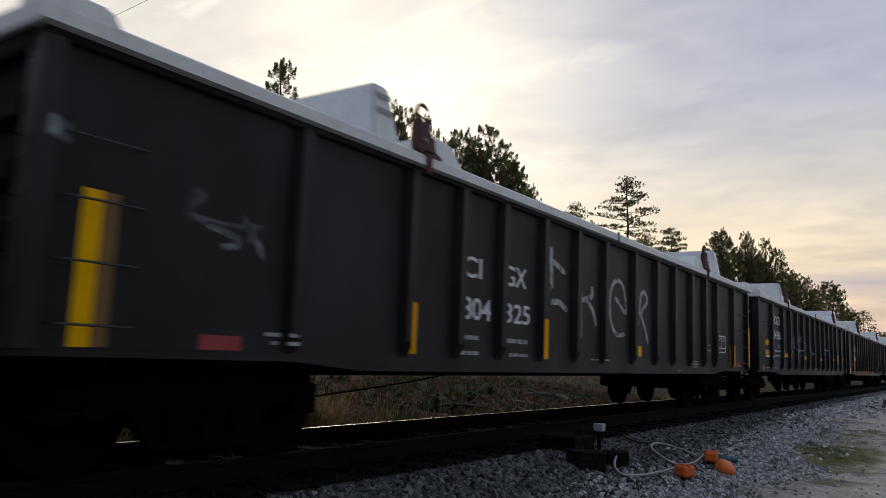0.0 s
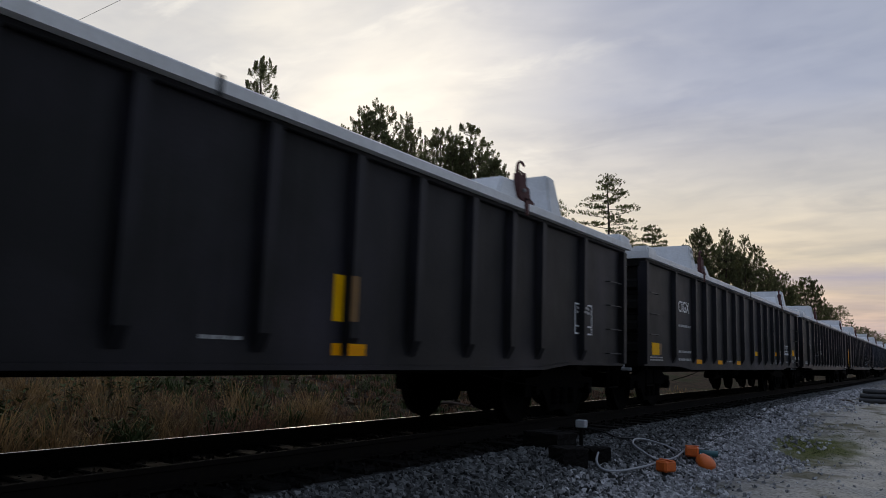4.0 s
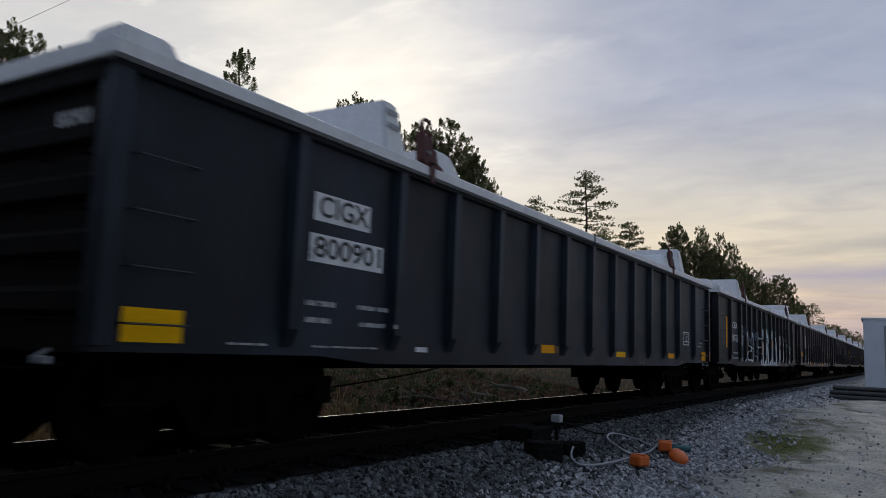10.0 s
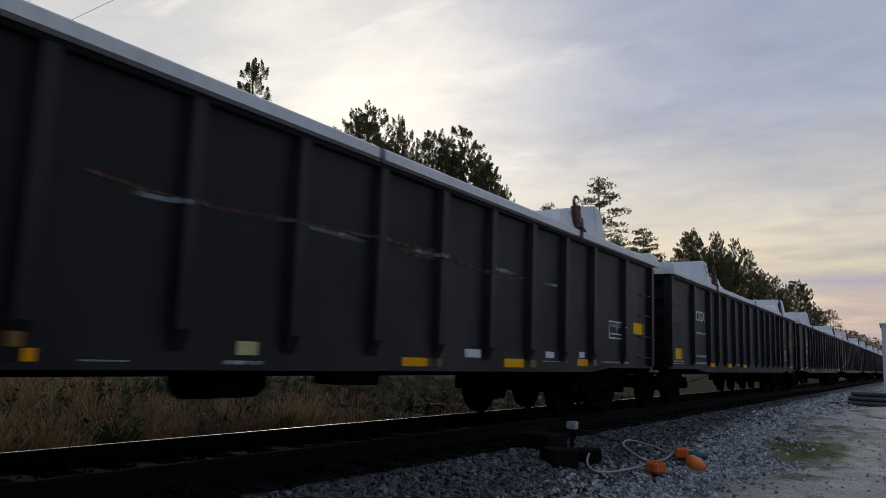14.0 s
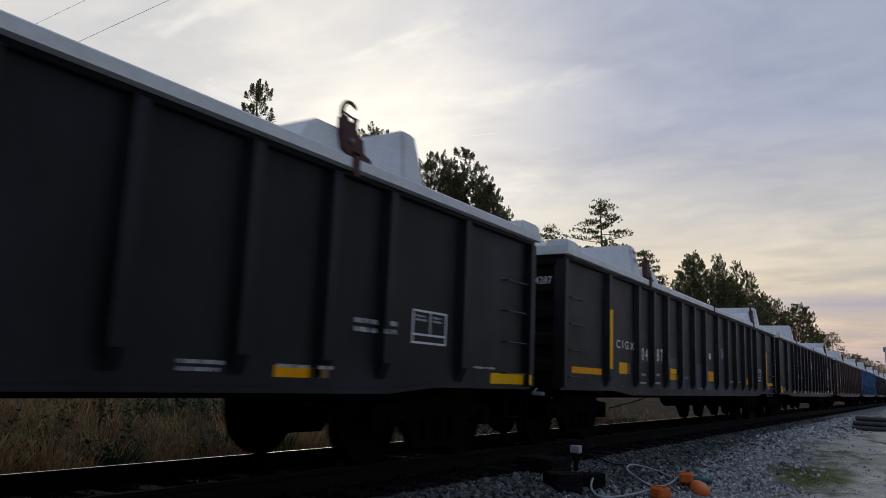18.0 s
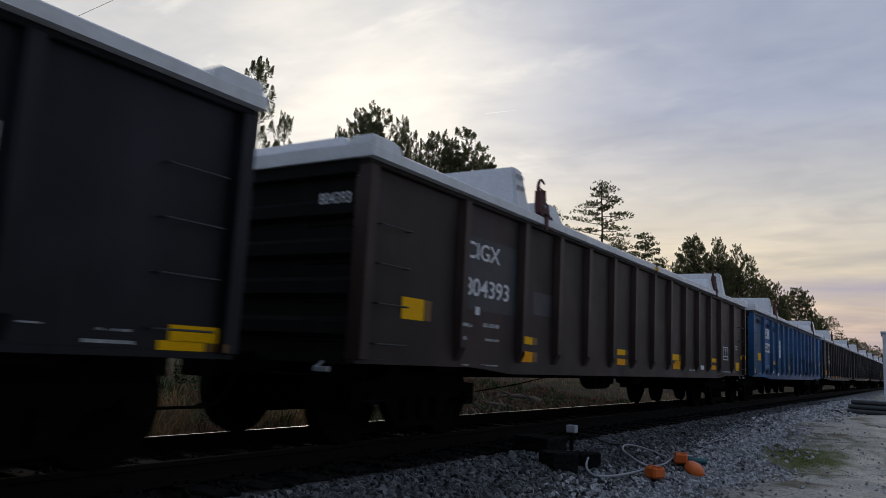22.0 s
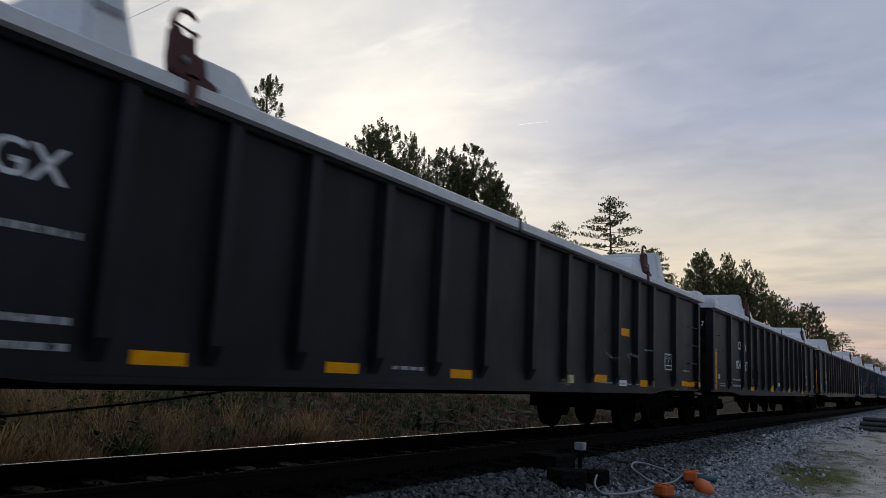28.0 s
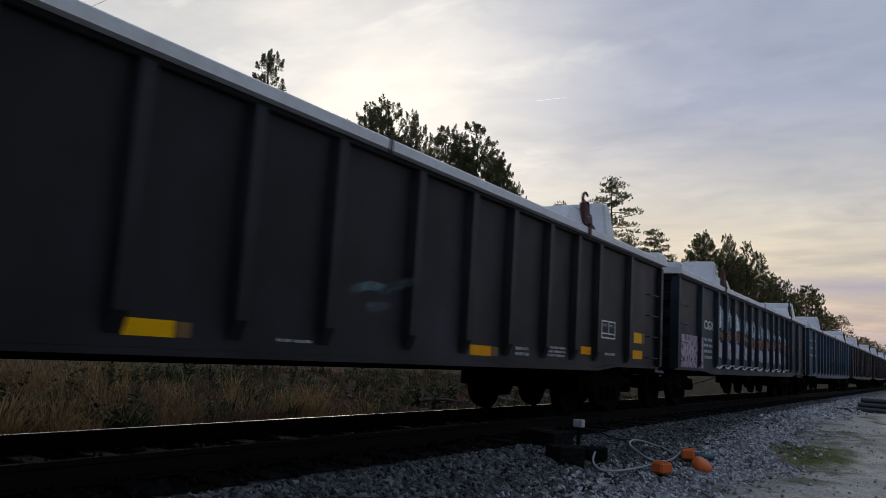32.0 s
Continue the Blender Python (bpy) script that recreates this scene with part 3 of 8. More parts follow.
def ground_z(x, y):
    """Height of the ground: ballast bed under the track, shoulder, lane beside it, bank beyond."""
    x, y = np.asarray(x, float), np.asarray(y, float)
    lane = 0.66 * smooth(5.5, 20.0, y) - 0.02
    bed = RAIL_Z - 0.20
    near = bed + (lane - bed) * smooth(-4.15, -2.15, x)
    far = bed + (0.02 - bed) * smooth(-7.1, -8.6, x) + 0.55 * smooth(-10.0, -18.0, x)
    z = np.where(x > TRACK_X, near, far)
    lumps = 0.05 * np.sin(x * 1.7 + 0.6 * np.sin(y * 0.9)) * np.sin(y * 1.1 + 0.5) + 0.02 * np.sin(x * 5.1 + y * 3.3)
    away = np.where(x > TRACK_X, smooth(-3.4, -2.2, x), smooth(-8.0, -9.5, x))
    return z + lumps * away * np.where(np.abs(y) < 80, 1, 0)


def build_ground():
    xs = np.unique(np.concatenate([[-1600, -700, -300, -150, -90], np.arange(-60, -20, 4), np.arange(-20, -8, 0.6), np.arange(-8, 4, 0.2),
                                   np.arange(4, 20, 2), [30, 60, 150, 400, 1600]]))
    ys = np.unique(np.concatenate([[-900, -300, -120, -60, -30, -15], np.arange(-8, 2, 1.0), np.arange(2, 24, 0.25), np.arange(24, 60, 1.0),
                                   np.arange(60, 200, 10), [260, 400, 700, 1200, 2600]]))
    X, Y = np.meshgrid(xs, ys)
    Z = ground_z(X, Y)
    n, k = X.shape
    verts = np.stack([X.ravel(), Y.ravel(), Z.ravel()], 1)
    i = np.arange(n * k).reshape(n, k)
    faces = np.stack([i[:-1, :-1], i[:-1, 1:], i[1:, 1:], i[1:, :-1]], -1).reshape(-1, 4)
    me = bpy.data.meshes.new("ground")
    me.from_pydata(verts.tolist(), [], faces.tolist())
    me.shade_smooth()
    me.materials.append(M["ground"])
    return tagged(new("ground", me), "gravel, sand and dry soil beside the railway", "ground", kind="structure")


ground = build_ground()


def build_light_blocker():
    """Unseen wall with uneven top, added on the lane's viewer side to dim cars."""
    rs = np.random.RandomState(19)
    n = 90
    y = np.linspace(-75, 3, n)
    x = 14.0 + 1.5 * np.sin(y * 0.21) + rs.uniform(-0.6, 0.6, n)
    top = 9.5 + 1.6 * np.sin(y * 0.33 + 1) + rs.uniform(-1.5, 1.5, n)
    V, F = [], []
    for px, py, pz in zip(x, y, top):
        V += [(px, py, -0.5), (px + 0.4, py, pz * 0.6), (px + 1.6, py, pz), (px + 6, py, pz * 0.9), (px + 6, py, -0.5)]
    for i in range(n - 1):
        for k in range(5):
            a, c = i * 5 + k, i * 5 + (k + 1) % 5
            F.append((a, c, c + 5, a + 5))
    F += [tuple(range(5)), tuple(range(5 * n - 1, 5 * n - 6, -1))]
    me = bpy.data.meshes.new("backdrop")
    me.from_pydata(V, [], F)
    me.materials.append(M["scrub"])
    return tagged(new("backdrop", me), "unseen dark green wall added behind the lane to dim the cars", "woods", kind="structure")


build_light_blocker()


# ---- track: two rails on timber ties ----
def build_track():
    track = tagged(new("railway_track"), "rusty steel rails on dark timber ties in grey ballast", "railway track", kind="structure")
    track.location = (TRACK_X, 0, RAIL_Z)
    head = [(-0.036, 0.0), (-0.036, -0.034), (-0.009, -0.045), (-0.009, -0.140), (-0.070, -0.155), (-0.070, -0.170),
            (0.070, -0.170), (0.070, -0.155), (0.009, -0.140), (0.009, -0.045), (0.036, -0.034), (0.036, 0.0)]
    for side in (-0.753, 0.753):
        low = -0.024 if side < 0 else 0.0          # the far rail lies lower
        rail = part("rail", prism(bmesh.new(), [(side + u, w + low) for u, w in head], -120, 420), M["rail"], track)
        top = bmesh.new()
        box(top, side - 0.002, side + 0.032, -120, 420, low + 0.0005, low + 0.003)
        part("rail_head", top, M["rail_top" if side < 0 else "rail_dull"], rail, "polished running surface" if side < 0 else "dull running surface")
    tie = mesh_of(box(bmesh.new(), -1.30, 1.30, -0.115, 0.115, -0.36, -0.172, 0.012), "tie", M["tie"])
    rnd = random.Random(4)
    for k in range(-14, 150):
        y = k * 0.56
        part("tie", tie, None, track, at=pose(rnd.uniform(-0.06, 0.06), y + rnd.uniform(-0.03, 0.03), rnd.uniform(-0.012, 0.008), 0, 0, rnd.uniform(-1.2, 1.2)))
    plate = bmesh.new()
    box(plate, -0.17, 0.17, -0.09, 0.09, -0.172, -0.166, 0.002)
    for sx in (-0.1, 0.1):
        for sy in (-0.05, 0.05):
            box(plate, sx - 0.014, sx + 0.014, sy - 0.014, sy + 0.014, -0.166, -0.135)
    plate = mesh_of(plate, "tie_plate", M["rail"])
    for k in range(2, 70):
        part("tie_plate", plate, None, track, at=(0.753, k * 0.56, 0.001))
    return track


build_track()


# ---- gondola cars with light lids ----
EVEN_RIBS = [1.72] + [3.15 + 1.05 * i for i in range(11)] + [15.05]           # thirteen ribs, one amidships
SPLIT_RIBS = [1.75, 3.15, 4.0, 4.84, 5.82, 6.77, 7.70, 8.86, 9.87, 10.80, 11.80, 12.70, 13.50, 14.85]      # fourteen ribs, a wider bay amidships
RIBS = list(SPLIT_RIBS)          # those of the car in hand
SILL, TOP = 0.73, 2.63          # side's lower and upper edge above the rail
PANEL_X, RIB_X, EDGE_X, LID_X = 1.45, 1.532, 1.505, 1.585
POST = 0.13          # breadth of the corner posts, which stand as proud as the ribs
LIP = 0.042          # height of the flange along the side's foot


def side_depth(y):
    """How far out the side's surface lies at y along the car: the ribs stand proud."""
    return RIB_X if any(abs(y - r) < 0.075 for r in RIBS) or not POST < y < CAR_LEN - POST else PANEL_X


def body_meshes():
    out = {}
    # the side's foot steps up over the trucks near both ends
    foot = [(0.0, SILL + 0.065), (2.1, SILL + 0.065), (2.9, SILL), (CAR_LEN - 2.9, SILL), (CAR_LEN - 2.1, SILL + 0.065), (CAR_LEN, SILL + 0.065)]
    sheet = [(min(max(y, 0.05), CAR_LEN - 0.05), z + LIP - 0.006) for y, z in foot] + [(CAR_LEN - 0.05, TOP - 0.05), (0.05, TOP - 0.05)]
    out["side_sheet"] = mesh_of(prism(bmesh.new(), sheet, PANEL_X - 0.04, PANEL_X, "x"), "side_sheet", M["paint"])
    out["far_side"] = mesh_of(prism(bmesh.new(), sheet, -PANEL_X, -PANEL_X + 0.04, "x"), "far_side", M["paint"])
    # rib: hat section, tapered at its foot
    b = bmesh.new()
    for y0, y1, z0, z1 in ((-0.075, 0.075, SILL + 0.13, TOP - 0.062),):
        lo = [(PANEL_X, y0), (PANEL_X, y1), (RIB_X, y1 - 0.022), (RIB_X, y0 + 0.018)]
        v0 = [b.verts.new((x if x == PANEL_X else PANEL_X + 0.012, y, z0)) for x, y in lo]
        v1 = [b.verts.new((x, y, z0 + 0.14)) for x, y in lo]
        v2 = [b.verts.new((x, y, z1)) for x, y in lo]
        for a, c in ((v0, v1), (v1, v2)):
            for k in range(4):
                b.faces.new((a[k], a[(k + 1) % 4], c[(k + 1) % 4], c[k]))
        b.faces.new(v0[::-1]), b.faces.new(v2)
        bmesh.ops.recalc_face_normals(b, faces=b.faces[:])
    out["rib"] = mesh_of(b, "rib", M["paint"])
    # top chord and side sill, both sides alike
    b = bmesh.new()
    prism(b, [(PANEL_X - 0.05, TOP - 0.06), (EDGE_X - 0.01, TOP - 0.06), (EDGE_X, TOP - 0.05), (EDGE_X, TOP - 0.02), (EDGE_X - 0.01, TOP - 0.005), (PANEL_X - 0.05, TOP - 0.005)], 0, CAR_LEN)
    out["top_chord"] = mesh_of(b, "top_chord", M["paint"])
    b = bmesh.new()
    flange = foot + [(y, z + LIP) for y, z in reversed(foot)]
    prism(b, flange, PANEL_X - 0.06, PANEL_X + 0.03, "x")
    out["side_sill"] = mesh_of(b, "side_sill", M["paint"])
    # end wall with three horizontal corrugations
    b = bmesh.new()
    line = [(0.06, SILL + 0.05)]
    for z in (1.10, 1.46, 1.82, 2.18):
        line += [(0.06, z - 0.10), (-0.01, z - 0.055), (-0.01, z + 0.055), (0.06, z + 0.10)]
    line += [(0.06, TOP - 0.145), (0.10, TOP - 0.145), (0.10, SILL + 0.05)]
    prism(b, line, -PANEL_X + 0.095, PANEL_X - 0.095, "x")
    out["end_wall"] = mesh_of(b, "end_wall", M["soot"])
    b = box(bmesh.new(), PANEL_X - 0.09, RIB_X, 0.0, POST, SILL + 0.10, TOP - 0.062, 0.006)
    out["corner_post"] = mesh_of(b, "corner_post", M["paint"])
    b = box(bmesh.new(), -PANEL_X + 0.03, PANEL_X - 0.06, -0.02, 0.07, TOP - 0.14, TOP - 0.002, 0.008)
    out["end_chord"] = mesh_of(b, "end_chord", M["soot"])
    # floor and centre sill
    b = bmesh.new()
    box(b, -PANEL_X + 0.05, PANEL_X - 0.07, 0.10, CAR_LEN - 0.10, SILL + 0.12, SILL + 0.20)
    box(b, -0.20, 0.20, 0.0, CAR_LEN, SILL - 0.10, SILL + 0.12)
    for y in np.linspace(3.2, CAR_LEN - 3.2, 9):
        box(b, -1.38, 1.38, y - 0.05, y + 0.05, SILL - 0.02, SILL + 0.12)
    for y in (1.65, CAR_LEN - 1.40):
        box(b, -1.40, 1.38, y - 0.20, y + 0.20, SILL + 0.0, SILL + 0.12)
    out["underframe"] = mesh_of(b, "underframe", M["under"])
    # brake pipe, reservoir and rods hanging below the floor
    b = bmesh.new()
    lathe(b, [(0.02, 0), (0.13, 0.03), (0.15, 0.08), (0.15, 0.78), (0.13, 0.83), (0.02, 0.86)], 14, "y")
    bmesh.ops.translate(b, verts=b.verts[:], vec=(0.90, 6.75, SILL - 0.09))
    for y in (6.95, 7.40):
        box(b, 0.78, 1.12, y - 0.03, y + 0.03, SILL - 0.14, SILL + 0.13)
    out["air_reservoir"] = mesh_of(b, "air_reservoir", M["under"])
    b = bmesh.new()
    box(b, 0.82, 1.12, 8.36, 8.74, SILL - 0.14, SILL - 0.02, 0.02)
    box(b, 0.86, 1.08, 8.72, 9.06, SILL - 0.15, SILL + 0.0, 0.02)
    box(b, 0.78, 1.14, 8.45, 8.95, SILL - 0.03, SILL + 0.13)
    out["brake_valve"] = mesh_of(b, "brake_valve", M["under"])
    b = bmesh.new()
    tube(b, [(0.5, 3.4, SILL - 0.03), (0.5, 8.6, SILL - 0.06), (0.45, 13.0, SILL - 0.03)], 0.016, 6)
    for y0, y1 in ((2.7, 4.9), (CAR_LEN - 2.4, CAR_LEN - 4.6)):
        tube(b, curve_pts([(1.15, y0, SILL - 0.22), (1.2, (y0 + y1) / 2, SILL - 0.12), (1.25, y1, SILL + 0.02)], 5), 0.008, 6)
    out["brake_gear"] = mesh_of(b, "brake_gear", M["under"])
    # lid halves: skirt, crowned top, end ridge, tall ridge, low ridge
    half = CAR_LEN / 2
    e = LID_X
    z0, z1 = TOP - 0.010, TOP + 0.108

    def lid_half(ya, yb, ridges, end):
        b = bmesh.new()
        prism(b, [(-e, z0), (-e, z1 - 0.03), (-e + 0.05, z1), (-0.9, z1 + 0.012), (0.9, z1 + 0.012), (e - 0.05, z1), (e, z1 - 0.03), (e, z0)], ya, yb)
        blocks = [(y0, y1, h, -e + inset, e - inset, slope, slope, run0, run1) for y0, y1, h, inset, slope, run0, run1 in ridges]
        # the end ridge is split: a block at each corner
        y0, y1, run0, run1, *hump = end
        blocks += [(y0, y1, 0.095, 1.18, e - 0.004, 0.10, 0.02, run0, run1), (y0, y1, 0.095, -e + 0.004, -1.18, 0.02, 0.10, run0, run1)]
        # and a broad hump behind it
        blocks.append((*hump, 0.33, -1.05, 1.05, 0.36, 0.36, 0.22, 0.22))
        for y0, y1, h, xa, xb, sa, sb, run0, run1 in blocks:
            lo = [(xa, y0 - run0), (xb, y0 - run0), (xb, y1 + run1), (xa, y1 + run1)]
            hi = [(xa + sa, y0), (xb - sb, y0), (xb - sb, y1), (xa + sa, y1)]
            a = [b.verts.new((x, y, z1 - 0.05)) for x, y in lo]
            c = [b.verts.new((x, y, z1 + h)) for x, y in hi]
            fs = [b.faces.new(c)] + [b.faces.new((a[k], a[(k + 1) % 4], c[(k + 1) % 4], c[k])) for k in range(4)]
            bmesh.ops.recalc_face_normals(b, faces=fs)
            es = list({q for f in fs for q in f.edges if not q.is_boundary})
            bmesh.ops.bevel(b, geom=es, offset=0.03, segments=2, affect="EDGES")
        return mesh_of(b, "lid", M["lid"])

    out["lid_front"] = lid_half(-0.06, half - 0.006, ((2.82, 3.04, 0.495, 0.03, 0.09, 0.04, 0.11), (3.66, 4.00, 0.22, 0.03, 0.05, 0.10, 0.22)), (-0.04, 0.36, 0.015, 0.09, 0.55, 0.95))
    out["lid_rear"] = lid_half(half + 0.006, CAR_LEN + 0.06, ((13.66, 13.88, 0.495, 0.03, 0.09, 0.05, 0.10), (12.42, 12.82, 0.22, 0.03, 0.05, 0.22, 0.08)), (16.12, 16.54, 0.09, 0.015, 15.55, 15.95))
    # two faint lines of print on the tall ridge's flank
    b = bmesh.new()
    y = 2.83
    for w in (0.05, 0.035, 0.05, 0.03):
        q = [(e - 0.022, y, z1), (e - 0.022, y + w, z1), (e - 0.032, y + w, z1 + 0.055), (e - 0.032, y, z1 + 0.055)]
        b.faces.new([b.verts.new(v) for v in q])
        y += w + 0.012
    out["small_print"] = mesh_of(b, "small_print", M["faint"])
    b = bmesh.new()
    box(b, e - 0.01, e + 0.010, half - 0.022, half + 0.022, TOP - 0.04, z1 + 0.005, 0.004)
    out["seam_strap"] = mesh_of(b, "seam_strap", M["dark"])
    # clamp on the lid's edge: bracket with a foot, keeper rod, open hook, pin (about its own mark)
    b = bmesh.new()
    prism(b, [(-0.10, TOP + 0.41), (-0.05, TOP + 0.42), (-0.02, TOP + 0.375), (0.05, TOP + 0.37), (0.075, TOP + 0.42), (0.085, TOP + 0.33), (0.09, TOP + 0.285),
              (0.17, TOP + 0.265), (0.20, TOP + 0.15), (0.30, TOP + 0.115), (0.31, TOP + 0.085), (0.20, TOP + 0.07), (0.05, TOP + 0.065), (-0.02, TOP + 0.10),
              (-0.085, TOP + 0.13), (-0.10, TOP + 0.21)], e - 0.085, e - 0.005, "x")
    bmesh.ops.bevel(b, geom=b.edges[:], offset=0.006, segments=1, affect="EDGES")
    out["clamp_bracket"] = mesh_of(b, "clamp_bracket", M["hook"])
    b = bmesh.new()
    prism(b, [(0.03, TOP + 0.12), (0.12, TOP + 0.12), (0.11, TOP - 0.08), (0.05, TOP - 0.08)], e + 0.004, e + 0.022, "x")
    prism(b, [(0.03, TOP + 0.10), (0.12, TOP + 0.10), (0.12, TOP + 0.13), (0.03, TOP + 0.13)], e - 0.04, e + 0.022, "x")
    out["clamp_strap"] = mesh_of(b, "clamp_strap", M["hook"])
    b = bmesh.new()
    u = e - 0.045
    arc = curve_pts([(u, -0.075, TOP + 0.40), (u, -0.085, TOP + 0.47), (u, -0.055, TOP + 0.535), (u, 0.0, TOP + 0.562), (u, 0.05, TOP + 0.555), (u, 0.088, TOP + 0.53)], 5)
    tube(b, arc, 0.024, 8, 0.014)
    out["hook"] = mesh_of(b, "hook", M["hook"], True)
    b = bmesh.new()
    tube(b, [(u, -0.07, TOP + 0.455), (u, 0.10, TOP + 0.432)], 0.009, 6)
    box(b, u - 0.02, u + 0.02, 0.075, 0.115, TOP + 0.415, TOP + 0.445, 0.005)
    out["keeper_rod"] = mesh_of(b, "keeper_rod", M["hook"])
    b = bmesh.new()
    lathe(b, [(0.020, 0), (0.022, 0.01), (0.022, 0.03), (0.012, 0.04)], 10, "x")
    bmesh.ops.translate(b, verts=b.verts[:], vec=(e - 0.007, 0.0, TOP + 0.21))
    out["pin"] = mesh_of(b, "pin", M["grey"])
    # grab iron
    b = bmesh.new()
    tube(b, [(PANEL_X, 0.22, 0), (PANEL_X + 0.07, 0.22, 0), (PANEL_X + 0.07, 0.70, 0), (PANEL_X, 0.70, 0)], 0.008, 6)
    out["grab_iron"] = mesh_of(b, "grab_iron", M["iron"])
    b = bmesh.new()
    tube(b, [(PANEL_X - 0.55, -0.01, 0), (PANEL_X - 0.55, -0.08, 0), (PANEL_X - 0.08, -0.08, 0), (PANEL_X - 0.08, -0.01, 0)], 0.011, 6)
    out["end_grab_iron"] = mesh_of(b, "end_grab_iron", M["under"])
    # coupler with its draft gear and cut lever
    b = bmesh.new()
    box(b, -0.13, 0.13, -0.22, 0.05, SILL - 0.10, SILL + 0.12, 0.02)
    prism(b, [(-0.14, -0.50), (0.13, -0.50), (0.17, -0.38), (0.10, -0.22), (-0.10, -0.22), (-0.16, -0.34)], SILL - 0.12, SILL + 0.14, "z")
    tube(b, [(0.10, -0.30, SILL - 0.05), (1.0, -0.10, SILL - 0.06), (1.35, -0.06, SILL - 0.02)], 0.013, 6)
    tube(b, curve_pts([(0.25, -0.2, SILL - 0.1), (0.22, -0.35, SILL - 0.35), (0.12, -0.5, SILL - 0.38)]), 0.022, 6)
    out["coupler"] = mesh_of(b, "coupler", M["under"])
    b = bmesh.new()
    box(b, 1.12, 1.29, -0.125, -0.085, SILL - 0.02, SILL + 0.03, 0.008)
    tube(b, [(1.14, -0.105, SILL + 0.02), (1.14, -0.02, SILL + 0.07)], 0.012, 6)
    out["lever_handle"] = mesh_of(b, "lever_handle", M["cable"])
    # foot step at the corner
    b = bmesh.new()
    tube(b, [(PANEL_X, 0.18, SILL + 0.06), (PANEL_X, 0.18, SILL - 0.26), (PANEL_X, 0.58, SILL - 0.26), (PANEL_X, 0.58, SILL + 0.06)], 0.015, 6)
    out["sill_step"] = mesh_of(b, "sill_step", M["under"])
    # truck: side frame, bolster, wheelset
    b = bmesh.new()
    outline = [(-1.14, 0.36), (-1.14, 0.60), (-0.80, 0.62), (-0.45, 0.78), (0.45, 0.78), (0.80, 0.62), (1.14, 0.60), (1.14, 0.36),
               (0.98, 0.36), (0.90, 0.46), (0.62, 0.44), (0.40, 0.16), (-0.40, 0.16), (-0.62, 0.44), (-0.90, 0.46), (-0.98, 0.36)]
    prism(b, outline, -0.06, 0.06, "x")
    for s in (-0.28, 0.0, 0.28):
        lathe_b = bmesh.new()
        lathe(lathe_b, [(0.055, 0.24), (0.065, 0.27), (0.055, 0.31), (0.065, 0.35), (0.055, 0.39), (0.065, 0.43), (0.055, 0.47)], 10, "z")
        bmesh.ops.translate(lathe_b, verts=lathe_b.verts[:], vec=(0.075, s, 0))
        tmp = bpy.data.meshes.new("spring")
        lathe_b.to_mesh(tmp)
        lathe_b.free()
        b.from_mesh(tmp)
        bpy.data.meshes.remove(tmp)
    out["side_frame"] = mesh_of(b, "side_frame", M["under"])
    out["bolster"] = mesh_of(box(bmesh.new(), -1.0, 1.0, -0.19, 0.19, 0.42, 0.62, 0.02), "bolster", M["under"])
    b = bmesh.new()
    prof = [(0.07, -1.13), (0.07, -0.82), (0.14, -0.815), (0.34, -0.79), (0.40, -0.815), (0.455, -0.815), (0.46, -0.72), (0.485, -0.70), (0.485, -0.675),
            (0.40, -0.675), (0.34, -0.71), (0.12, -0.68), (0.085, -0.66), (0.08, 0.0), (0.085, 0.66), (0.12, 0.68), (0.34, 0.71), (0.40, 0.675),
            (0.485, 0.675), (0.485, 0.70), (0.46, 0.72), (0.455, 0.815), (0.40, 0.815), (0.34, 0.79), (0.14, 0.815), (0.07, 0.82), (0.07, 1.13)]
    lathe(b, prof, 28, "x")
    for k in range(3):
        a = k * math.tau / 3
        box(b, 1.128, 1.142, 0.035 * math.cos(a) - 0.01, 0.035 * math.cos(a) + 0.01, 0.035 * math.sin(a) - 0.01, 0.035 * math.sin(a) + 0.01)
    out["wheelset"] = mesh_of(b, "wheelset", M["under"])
    return out


PIECES = body_meshes()
END_DARK = (0.0055, 0.0055, 0.006, 1)
TEAL = (0.020, 0.066, 0.100, 1)
BLACK, BROWN, BLUE, NAVY, WEATHERED = (0.0090, 0.0092, 0.0112, 1), (0.037, 0.023, 0.018, 1), (0.033, 0.120, 0.250, 1), (0.0125, 0.0200, 0.0275, 1), (0.0160, 0.0146, 0.0160, 1)


